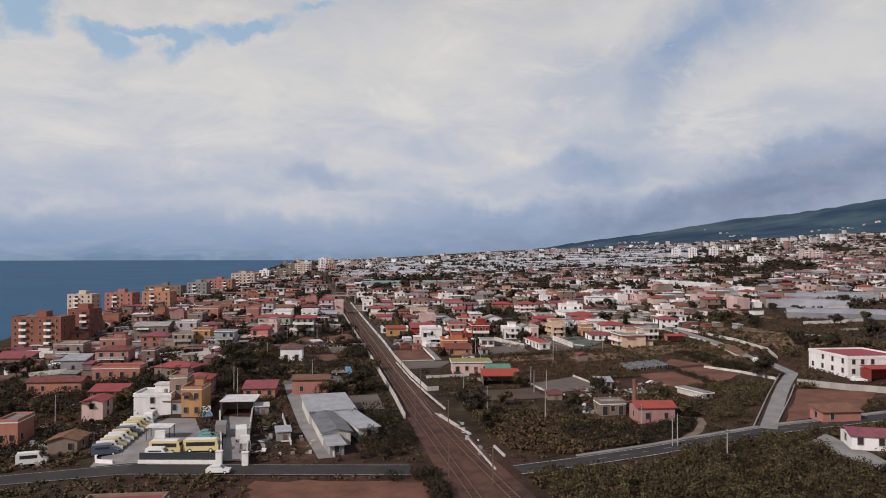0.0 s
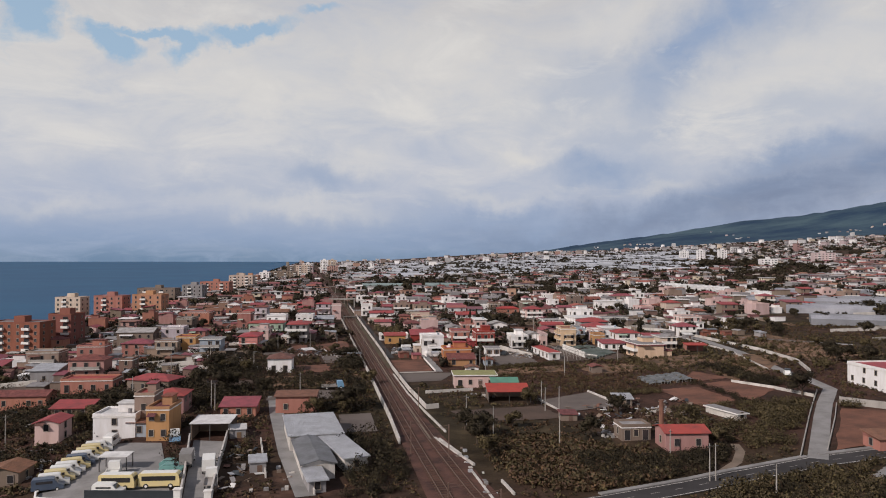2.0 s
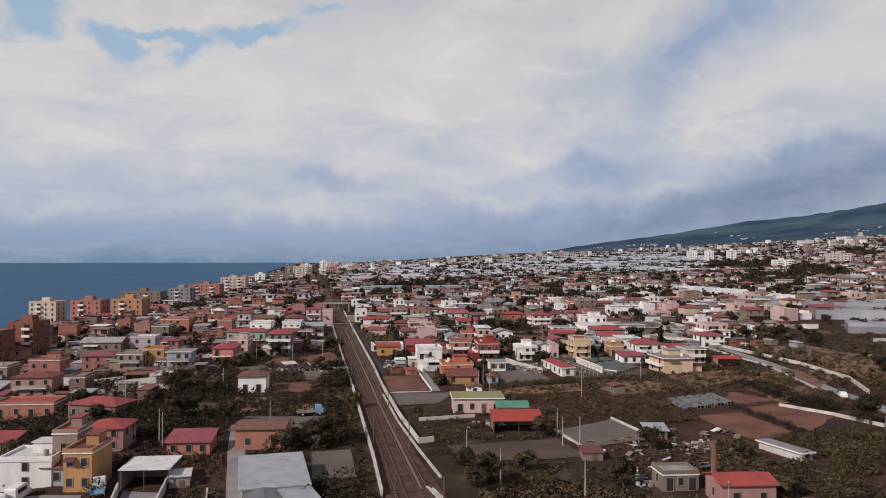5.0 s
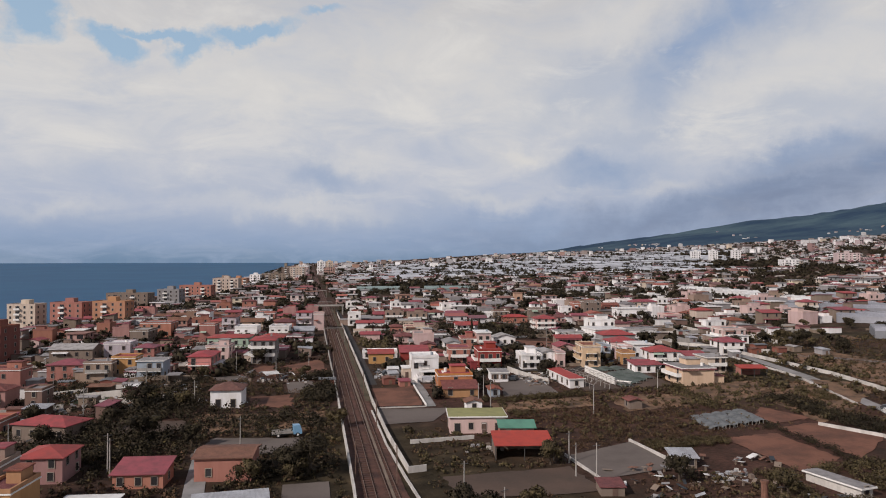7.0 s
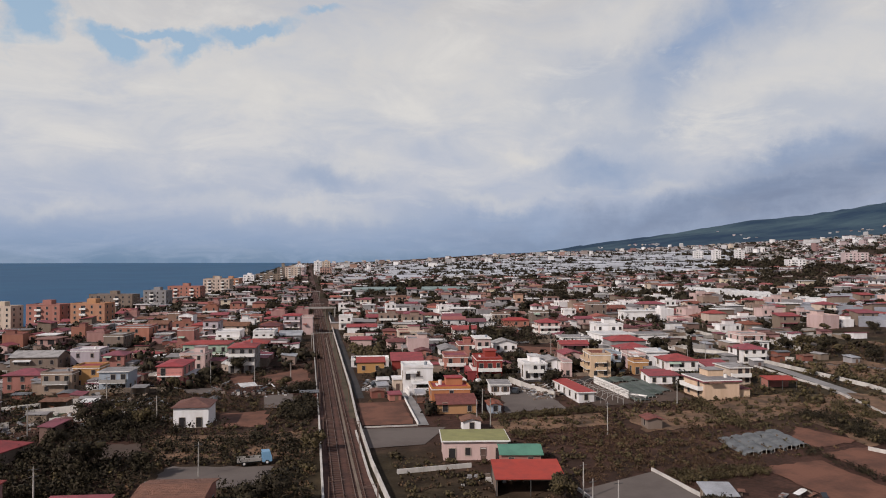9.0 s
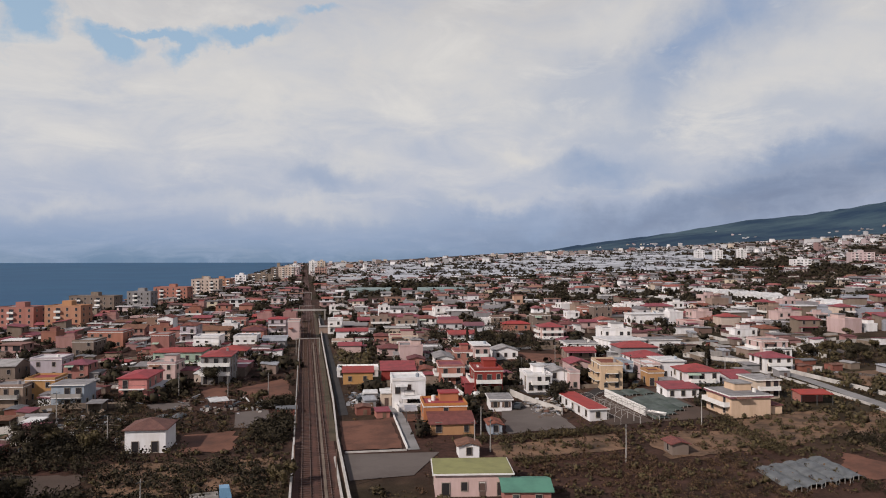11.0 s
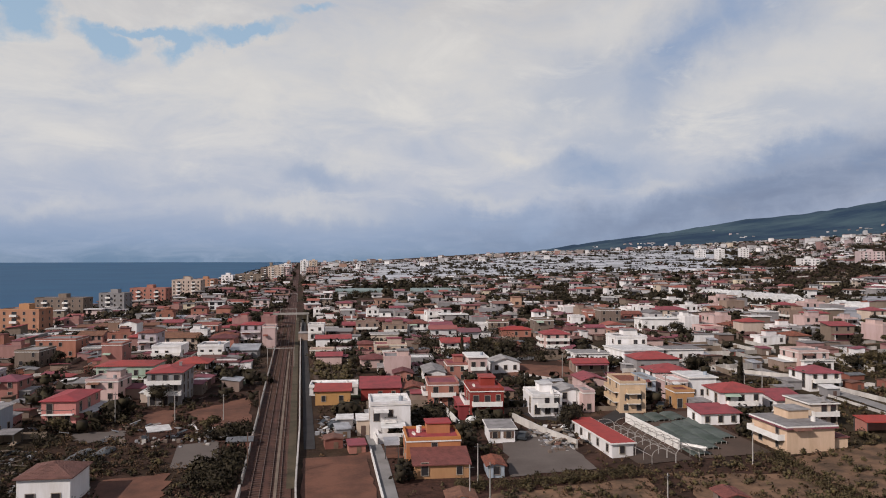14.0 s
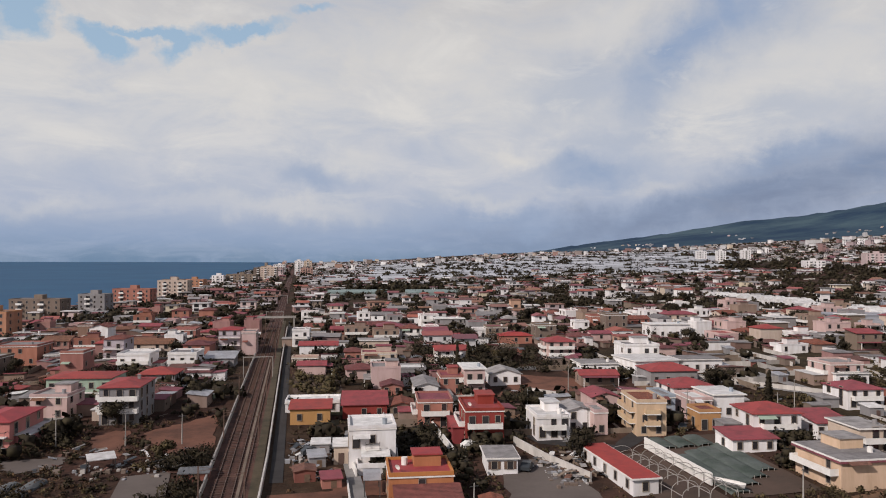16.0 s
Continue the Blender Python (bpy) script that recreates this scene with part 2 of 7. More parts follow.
R_TERRA = material("roof_terracotta_tiles", (0.27, 0.090, 0.074), 0.9, (0.16, 0.060, 0.052), 0.8, 6, 0.9, vary=0.5, waves=2.2)
R_BROWN = material("roof_brown_tiles", (0.25, 0.12, 0.085), 0.9, (0.16, 0.08, 0.06), 0.8, 6, 0.9, vary=0.4, waves=2.2)
R_GREY = material("roof_grey_membrane", (0.30, 0.28, 0.27), 0.85, (0.17, 0.155, 0.15), 0.5, 5, 0.9, vary=0.5)
R_WHITE = material("roof_pale_coating", (0.66, 0.64, 0.62), 0.8, (0.42, 0.40, 0.38), 0.5, 5, 0.8, vary=0.4)
R_METAL = material("roof_corrugated_metal", (0.55, 0.55, 0.57), 0.5, (0.36, 0.35, 0.36), 0.4, 5, 0.8, metal=0.2, waves=2.6)
R_DARKM = material("roof_dark_corrugated", (0.22, 0.22, 0.23), 0.6, (0.13, 0.13, 0.13), 0.4, 5, 0.8, metal=0.1, waves=2.6)
R_OLIVE = material("roof_olive_felt", (0.27, 0.26, 0.105), 0.8, (0.19, 0.18, 0.08), 0.4, 5, 0.8)
R_TEAL = material("roof_teal_felt", (0.10, 0.24, 0.17), 0.8, (0.07, 0.16, 0.12), 0.4, 5, 0.7)
TRIM = material("trim_white_plaster", (0.74, 0.71, 0.67), 0.85, (0.55, 0.5, 0.45), 0.7, 6, 0.5)
FRAME = material("window_frame_paint", (0.30, 0.25, 0.21), 0.6, (0.20, 0.16, 0.13), 1, 6, 0.5, vary=0.6)
SHUTTER = material("shutter_brown_wood", (0.16, 0.10, 0.07), 0.7, (0.10, 0.06, 0.045), 1, 8, 0.7, vary=0.7)
GLASS = material("window_glass", (0.034, 0.031, 0.032), 0.08, (0.03, 0.03, 0.035), 1, 6, 0.3, bump=0.0, spec=0.6)
RAILING = material("painted_iron", (0.10, 0.095, 0.09), 0.5, (0.06, 0.05, 0.045), 2, 9, 0.5, metal=0.3)
CONCRETE = material("concrete", (0.36, 0.33, 0.30), 0.9, (0.22, 0.20, 0.18), 0.3, 4, 0.8, streak=True)
PALEWALL = material("pale_concrete_wall", (0.54, 0.50, 0.46), 0.9, (0.32, 0.29, 0.26), 0.35, 4, 0.8, streak=True)
ASPHALT = material("asphalt", (0.044, 0.039, 0.038), 0.9, (0.026, 0.023, 0.022), 0.15, 3, 0.9)
PAVING = material("grey_paving", (0.26, 0.245, 0.235), 0.85, (0.17, 0.16, 0.15), 0.2, 3, 0.9)
BALLAST = material("railway_ballast", (0.108, 0.050, 0.036), 0.95, (0.044, 0.022, 0.017), 0.25, 5, 1.0, bump=0.5)
GRAVEL = material("side_track_gravel", (0.20, 0.15, 0.115), 0.95, (0.12, 0.09, 0.065), 0.2, 5, 0.9, bump=0.4)
STEEL = material("rail_steel", (0.17, 0.11, 0.085), 0.55, (0.12, 0.07, 0.05), 1, 8, 0.5, metal=0.25)
SLEEPER = material("sleeper_concrete", (0.098, 0.058, 0.046), 0.9, (0.060, 0.034, 0.027), 0.7, 6, 0.8, vary=0.4)
BARK = material("bark", (0.085, 0.062, 0.045), 0.95, (0.05, 0.036, 0.027), 2, 12, 0.8)
SOIL = material("ploughed_soil", (0.172, 0.076, 0.048), 0.95, (0.086, 0.040, 0.027), 0.16, 2.2, 0.9, bump=0.5)
SOILDARK = material("dark_soil", (0.095, 0.062, 0.046), 0.95, (0.060, 0.042, 0.032), 0.10, 2.2, 0.9, bump=0.5)
DRY = material("dry_grass", (0.205, 0.118, 0.070), 0.95, (0.066, 0.042, 0.026), 0.2, 1.8, 1.0, bump=0.5)
VERGE = material("dull_grass_verge", (0.090, 0.068, 0.042), 0.95, (0.045, 0.038, 0.022), 0.25, 2.5, 1.0, bump=0.5)
GREYPLOT = material("grey_yard_ground", (0.135, 0.110, 0.096), 0.95, (0.092, 0.073, 0.063), 0.10, 2, 0.8)
NETGREY = material("grey_crop_film", (0.145, 0.15, 0.15), 0.6, (0.075, 0.077, 0.078), 0.5, 3, 0.9)
NET = material("green_crop_net", (0.105, 0.120, 0.108), 0.8, (0.040, 0.055, 0.042), 0.2, 2.5, 0.9)
POLY = material("greenhouse_film", (0.33, 0.33, 0.355), 0.5, (0.20, 0.20, 0.215), 0.06, 1.2, 0.9, bump=0.05, vary=0.6, waves=0.5, wave_axis="Y")
FILM = material("pale_tunnel_film", (0.47, 0.475, 0.50), 0.5, (0.25, 0.255, 0.27), 0.03, 0.5, 0.7, bump=0.05, island=0.55)
CROP = material("green_crop", (0.050, 0.060, 0.028), 0.95, (0.030, 0.036, 0.018), 0.2, 2, 0.9)
VANWHITE = material("vehicle_white", (0.72, 0.70, 0.66), 0.35, (0.6, 0.58, 0.54), 1, 4, 0.4, bump=0.0)
BUSYELLOW = material("vehicle_yellow", (0.62, 0.50, 0.24), 0.4, (0.55, 0.46, 0.3), 1, 4, 0.4, bump=0.0)
VTEAL = material("vehicle_teal", (0.16, 0.32, 0.30), 0.35, None, 1, 4, 0.4, bump=0.0)
VNAVY = material("vehicle_grey_blue", (0.075, 0.095, 0.135), 0.35, None, 1, 4, 0.4, bump=0.0)
VBLUE = material("vehicle_blue", (0.18, 0.33, 0.48), 0.4, None, 1, 4, 0.4, bump=0.0)
VDARK = material("vehicle_dark", (0.04, 0.045, 0.05), 0.35, None, 1, 4, 0.4, bump=0.0)
TYRE = material("tyre_rubber", (0.02, 0.02, 0.02), 0.9)


def leaf_material(name, a, b):
    m = material(name, a, 0.8, b, 0.25, 3, 1.0, bump=0.0, island=0.4, spec=0.12)
    return m


LEAF = leaf_material("foliage_dark", (0.050, 0.040, 0.024), (0.024, 0.019, 0.013))
LEAF2 = leaf_material("foliage_olive", (0.112, 0.085, 0.044), (0.052, 0.040, 0.022))
LEAF3 = leaf_material("foliage_dry", (0.135, 0.080, 0.048), (0.068, 0.043, 0.027))


def ground_material():
    m = bpy.data.materials.new("scrub_ground")
    m.use_nodes = True
    nt = m.node_tree
    N, L = nt.nodes.new, nt.links.new
    bsdf = nt.nodes["Principled BSDF"]
    bsdf.inputs["Roughness"].default_value = 0.95
    bsdf.inputs["Specular IOR Level"].default_value = 0.1
    geo = N("ShaderNodeNewGeometry")
    def nz(s, det=5):
        n = N("ShaderNodeTexNoise")
        n.inputs["Scale"].default_value, n.inputs["Detail"].default_value = s, det
        L(geo.outputs["Position"], n.inputs["Vector"])
        return n.outputs[0]
    a, b, c = nz(0.022), nz(0.16), nz(1.3)
    def ramp(src, stops):
        n = N("ShaderNodeValToRGB")
        L(src, n.inputs[0])
        e = n.color_ramp.elements
        while len(e) < len(stops):
            e.new(0.5)
        for el, (p, col) in zip(e, stops):
            el.position, el.color = p, (*col, 1)
        return n.outputs[0]
    base = ramp(b, [(0.30, (0.024, 0.018, 0.013)), (0.48, (0.042, 0.026, 0.019)), (0.62, (0.074, 0.041, 0.030)), (0.75, (0.115, 0.066, 0.047))])
    brown = ramp(c, [(0.35, (0.040, 0.021, 0.016)), (0.65, (0.090, 0.043, 0.032))])
    mx = N("ShaderNodeMix")
    mx.data_type = "RGBA"
    mr = N("ShaderNodeMapRange")
    mr.inputs[1].default_value, mr.inputs[2].default_value, mr.inputs[3].default_value, mr.inputs[4].default_value = 0.42, 0.6, 0.15, 0.75
    L(a, mr.inputs[0])
    L(mr.outputs[0], mx.inputs[0])
    L(base, mx.inputs[6])
    L(brown, mx.inputs[7])
    olive = ramp(b, [(0.35, (0.020, 0.016, 0.009)), (0.60, (0.048, 0.038, 0.021)), (0.75, (0.084, 0.063, 0.036))])
    green = N("ShaderNodeMix")
    green.data_type = "RGBA"
    gm = N("ShaderNodeMapRange")
    gm.inputs[1].default_value, gm.inputs[2].default_value, gm.inputs[4].default_value = 0.46, 0.56, 0.85
    L(nz(0.0085, 4), gm.inputs[0])
    L(gm.outputs[0], green.inputs[0])
    L(mx.outputs[2], green.inputs[6])
    L(olive, green.inputs[7])
    L(green.outputs[2], bsdf.inputs["Base Color"])
    bp = N("ShaderNodeBump")
    bp.inputs["Strength"].default_value, bp.inputs["Distance"].default_value = 0.6, 0.3
    L(c, bp.inputs["Height"])
    L(bp.outputs[0], bsdf.inputs["Normal"])
    return m


GROUND = ground_material()


def sea_material():
    m = material("sea_water", (0.007, 0.066, 0.150), 0.55, (0.014, 0.088, 0.175), 0.004, 0.06, 0.9, bump=0.3, spec=0.14)
    return m


SEA = sea_material()
# the blue in both tones is distance haze put into the slope's colour
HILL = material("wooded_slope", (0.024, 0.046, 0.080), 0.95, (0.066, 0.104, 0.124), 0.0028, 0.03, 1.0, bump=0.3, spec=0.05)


# ---------- mesh helpers ----------
class Geo:
    """Collects boxes, prisms and quads into one mesh, with material slots."""

    def __init__(self):
        self.v, self.f, self.m = [], [], []

    def faces(self, verts, faces, mat=0):
        o = len(self.v)
        self.v.extend(verts)
        self.f.extend(tuple(i + o for i in q) for q in faces)
        self.m.extend([mat] * len(faces))
        return self

    def box(self, x0, x1, y0, y1, z0, z1, mat=0):
        v = [(x0, y0, z0), (x1, y0, z0), (x1, y1, z0), (x0, y1, z0), (x0, y0, z1), (x1, y0, z1), (x1, y1, z1), (x0, y1, z1)]
        return self.faces(v, [(3, 2, 1, 0), (4, 5, 6, 7), (0, 1, 5, 4), (1, 2, 6, 5), (2, 3, 7, 6), (3, 0, 4, 7)], mat)

    def cyl(self, x, y, z0, z1, r0, r1=None, n=8, mat=0, dx=0.0, dy=0.0):
        r1 = r0 if r1 is None else r1
        v = [(x + r0 * math.cos(2 * math.pi * i / n), y + r0 * math.sin(2 * math.pi * i / n), z0) for i in range(n)]
        v += [(x + dx + r1 * math.cos(2 * math.pi * i / n), y + dy + r1 * math.sin(2 * math.pi * i / n), z1) for i in range(n)]
        f = [(i, (i + 1) % n, n + (i + 1) % n, n + i) for i in range(n)]
        return self.faces(v, [*f, tuple(range(n - 1, -1, -1)), tuple(range(n, 2 * n))], mat)

    def beam(self, p, q, r, n=4, mat=0):
        p, q = Vector(p), Vector(q)
        d = (q - p).normalized()
        a = d.orthogonal().normalized()
        b = d.cross(a)
        v = [tuple(c + (a * math.cos(2 * math.pi * (i + .5) / n) + b * math.sin(2 * math.pi * (i + .5) / n)) * r) for c in (p, q) for i in range(n)]
        f = [(i, (i + 1) % n, n + (i + 1) % n, n + i) for i in range(n)]
        return self.faces(v, [*f, tuple(range(n - 1, -1, -1)), tuple(range(n, 2 * n))], mat)

    def tube(self, pts, r, n=5, mat=0):
        """One bent round bar through the points."""
        pts = [Vector(p) for p in pts]
        rings = []
        for i, p in enumerate(pts):
            d = (pts[min(i + 1, len(pts) - 1)] - pts[max(i - 1, 0)]).normalized()
            a = Vector((0, 1, 0)) if abs(d.y) < 0.9 else Vector((1, 0, 0))
            a = (a - d * a.dot(d)).normalized()
            b = d.cross(a)
            rings.extend(tuple(p + (a * math.cos(2 * math.pi * k / n) + b * math.sin(2 * math.pi * k / n)) * r) for k in range(n))
        f = [(i * n + k, i * n + (k + 1) % n, (i + 1) * n + (k + 1) % n, (i + 1) * n + k) for i in range(len(pts) - 1) for k in range(n)]
        return self.faces(rings, f, mat)

    def mesh(self, name, *mats):
        me = bpy.data.meshes.new(name)
        me.from_pydata(self.v, [], self.f)
        for m in mats:
            me.materials.append(m)
        if len(mats) > 1:
            me.polygons.foreach_set("material_index", self.m)
        me.update()
        return me


def part(name, geo, mats, parent, label="", at=None):
    """One mesh object under a thing or a part."""
    mats = mats if isinstance(mats, (tuple, list)) else (mats,)
    ob = new(name, geo if isinstance(geo, bpy.types.Mesh) else geo.mesh(name, *mats))
    if at is not None:
        ob.matrix_basis = at
    ob.parent = parent
    if label:
        ob["label"] = label
    return ob


def empty(name, m, label, category, group=""):
    ob = new(name)
    ob.empty_display_size = 0.5
    ob.matrix_basis = m
    return tagged(ob, label, category, group)


def ground_z(x, y):
    """Height of the land: it climbs gently along the line and inland, and falls to the shore."""
    z = 0.015 * (min(max(y, 60), 500) - 230) + 0.006 * max(0.0, min(y, 2200) - 500)
    z += 0.03 * max(0.0, min(x, 150) - 40) + 0.032 * max(0.0, min(x, 450) - 150) + 0.06 * max(0.0, x - 450)
    fall = 0.1 - 0.055 * min(1.0, max(0.0, (y - 370) / 110))
    z -= fall * max(0.0, -60 - max(x, -200))
    return z


def put(x, y, rot=0.0, dz=0.0):
    return pose(x, y, ground_z(x, y) + dz, 0, 0, rot)


# ---------- the land, the sea ----------
def coast_x(y):
    return float(np.interp(y, (0, 300, 600, 900, 1500, 2500, 4700), (-265, -245, -205, -170, -150, -140, -60)))


def land_z(x, y):
    far = min(1.0, max(0.0, (math.hypot(x, y - 80) - 2900) / 1500))
    z = ground_z(x, y) + 0.105 * max(0.0, x - 1450) * far * far * (3 - 2 * far)
    if x > 700:
        z += (noise.noise((x * 0.0016, y * 0.0016, 0)) * 0.9 + noise.noise((x * 0.006, y * 0.006, 3)) * 0.25) * min(14.0, 0.012 * (x - 700)) * (1 + far)
    xs = coast_x(y) + 45
    if x < xs:
        z -= 0.5 * (xs - x)
    return max(z, -40)


def build_land():
    xs = np.unique(np.r_[np.arange(-400, -200, 25), np.arange(-200, 200, 5), np.arange(200, 600, 20), np.arange(600, 4700, 60), -60, 40, 150, 450, 1250])
    ys = np.unique(np.r_[np.arange(-200, 60, 20), np.arange(60, 500, 8), np.arange(500, 1000, 25), np.arange(1000, 4700, 75)])
    g = Geo()
    ids = {}
    for j, y in enumerate(ys):
        for i, x in enumerate(xs):
            ids[i, j] = len(g.v)
            g.v.append((x, y, land_z(x, y)))
    for j in range(len(ys) - 1):
        for i in range(len(xs) - 1):
            cx, cy = (xs[i] + xs[i + 1]) / 2, (ys[j] + ys[j + 1]) / 2
            if math.hypot(cx, cy - 80) < 4650:
                g.f.append((ids[i, j], ids[i + 1, j], ids[i + 1, j + 1], ids[i, j + 1]))
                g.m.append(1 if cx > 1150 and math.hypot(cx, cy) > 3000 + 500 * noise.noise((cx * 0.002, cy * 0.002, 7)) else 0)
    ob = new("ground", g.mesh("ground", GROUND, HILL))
    for p in ob.data.polygons:
        p.use_smooth = True
    tagged(ob, "brown and olive scrub land climbing to a dark wooded slope", "ground", kind="structure")


build_land()


def build_sea():
    g = Geo()
    rs = [0, 300, 600, 900, 1300, 1800, 2400, 3000, 3600, 4200, 4640]
    n = 40
    for r in rs:
        lift = 35.2 * max(0.0, (r - 900) / 3740) ** 2
        for i in range(n + 1):
            a = radians(-95 + 105 * i / n)
            g.v.append((r * math.sin(a), 80 + r * math.cos(a), -18 + lift))
    for k in range(len(rs) - 1):
        for i in range(n):
            a = k * (n + 1) + i
            g.f.append((a, a + n + 1, a + n + 2, a + 1))
            g.m.append(0)
    ob = new("water", g.mesh("water", SEA))
    for p in ob.data.polygons:
        p.use_smooth = True
    tagged(ob, "open blue sea with a light chop, reaching the horizon", "sea", kind="structure")


build_sea()


ROADS, PLOTS = [], []


def patch(name, corners, mat, dz, label, category, kind="structure", n=10, ragged=0.0):
    """A thin sheet over the land between four corners, draped on it."""
    a, b, c, d = (Vector(p) for p in corners)
    if mat not in (DRY, CROP, VERGE):
        PLOTS.append([tuple(p) for p in corners])
    g = Geo()
    for j in range(n + 1):
        for i in range(n + 1):
            u, v = i / n, j / n
            p = a.lerp(b, u).lerp(d.lerp(c, u), v)
            if ragged and (i in (0, n) or j in (0, n)):
                p = p + Vector((random.uniform(-ragged, ragged), random.uniform(-ragged, ragged)))
            g.v.append((p.x, p.y, ground_z(p.x, p.y) + dz))
    for j in range(n):
        for i in range(n):
            k = j * (n + 1) + i
            g.f.append((k, k + 1, k + n + 2, k + n + 1))
            g.m.append(0)
    return tagged(new(name, g.mesh(name, mat)), label, category, kind=kind)


def strip(name, pts, width, mat, dz, label, category, step=4.0, height=0.0, kind="structure", parent=None):
    """A road or a low wall along a line of points, draped on the land; with a height it is a solid bar."""
    P = [Vector(p) for p in pts]
    ROADS.extend((tuple(p), tuple(q), width / 2) for p, q in zip(pts, pts[1:]))
    line = []
    for p, q in zip(P, P[1:]):
        m = max(1, int((q - p).length / step))
        line += [p.lerp(q, i / m) for i in range(m)]
    line.append(P[-1])
    g = Geo()
    for i, p in enumerate(line):
        t = (line[min(i + 1, len(line) - 1)] - line[max(i - 1, 0)]).normalized()
        s = Vector((-t.y, t.x)) * width / 2
        for q in (p + s, p - s):
            z = ground_z(q.x, q.y) + dz
            g.v.append((q.x, q.y, z + height))
            if height:
                g.v.append((q.x, q.y, z - 0.3))
    k = 4 if height else 2
    for i in range(len(line) - 1):
        a = i * k
        if height:
            # left top, left foot, right top, right foot
            g.f += [(a, a + 2, a + k + 2, a + k), (a + 1, a, a + k, a + k + 1), (a + 2, a + 3, a + k + 3, a + k + 2)]
            g.m += [0, 0, 0]
        else:
            g.f.append((a, a + 1, a + k + 1, a + k))
            g.m.append(0)
    if height:
        e = (len(line) - 1) * k
        g.f += [(1, 3, 2, 0), (e, e + 2, e + 3, e + 1)]
        g.m += [0, 0]
    ob = new(name, g.mesh(name, mat))
    if parent:
        ob.parent = parent
        return ob
    return tagged(ob, label, category, kind=kind)


# ---------- houses ----------
def window_mesh(w, h, name, glass):
    """A frame ring with a sill lip, as one piece; with glass it closes on a recessed dark pane."""
    t, p = 0.10, 0.12
    o = [(-w / 2 - t, 0, -t), (w / 2 + t, 0, -t), (w / 2 + t, 0, h + t), (-w / 2 - t, 0, h + t)]
    f = [(x, -p, z) for x, _, z in o]
    n = [(-w / 2, -p, 0), (w / 2, -p, 0), (w / 2, -p, h), (-w / 2, -p, h)]
    b = [(x, -0.02, z) for x, _, z in n]
    g = Geo()
    ring = [(4 * a + i, 4 * a + (i + 1) % 4, 4 * a + 4 + (i + 1) % 4, 4 * a + 4 + i) for a in range(3) for i in range(4)]
    g.faces(o + f + n + b, ring, 0)
    if glass:
        g.f.append((12, 13, 14, 15))
        g.m.append(1)
    return g.mesh(name, *((FRAME, GLASS) if glass else (FRAME,)))


def slab_mesh(name, mat, *box):
    return Geo().box(*box).mesh(name, mat)


WIN = {k: (window_mesh(w, h, "window", False), slab_mesh("pane", GLASS, -w / 2 + .002, w / 2 - .002, -0.04, -0.015, 0.002, h - .002), slab_mesh("shutter", SHUTTER, 0, w * 0.48, -0.09, -0.04, 0, h), w) for k, w, h in (("w", 0.95, 1.35), ("s", 0.95, 1.35), ("d", 1.2, 2.1))}
WIN_ONE = window_mesh(1.0, 1.4, "window", True)


def add_window(parent, kind, x, y, z, rot, simple=False):
    if simple:
        part("window", WIN_ONE, (), parent, at=pose(x, y, z, 0, 0, rot))
        return
    me, pane, shutter, w = WIN[kind]
    win = part("window", me, (), parent, at=pose(x, y, z, 0, 0, rot))
    part("pane", pane, (), win)
    if kind == "s":
        part("shutter", shutter, (), win, at=pose(w / 2 + 0.11, 0, 0))
        part("shutter", shutter, (), win, at=pose(-w / 2 * 1.96 - 0.11, 0, 0))


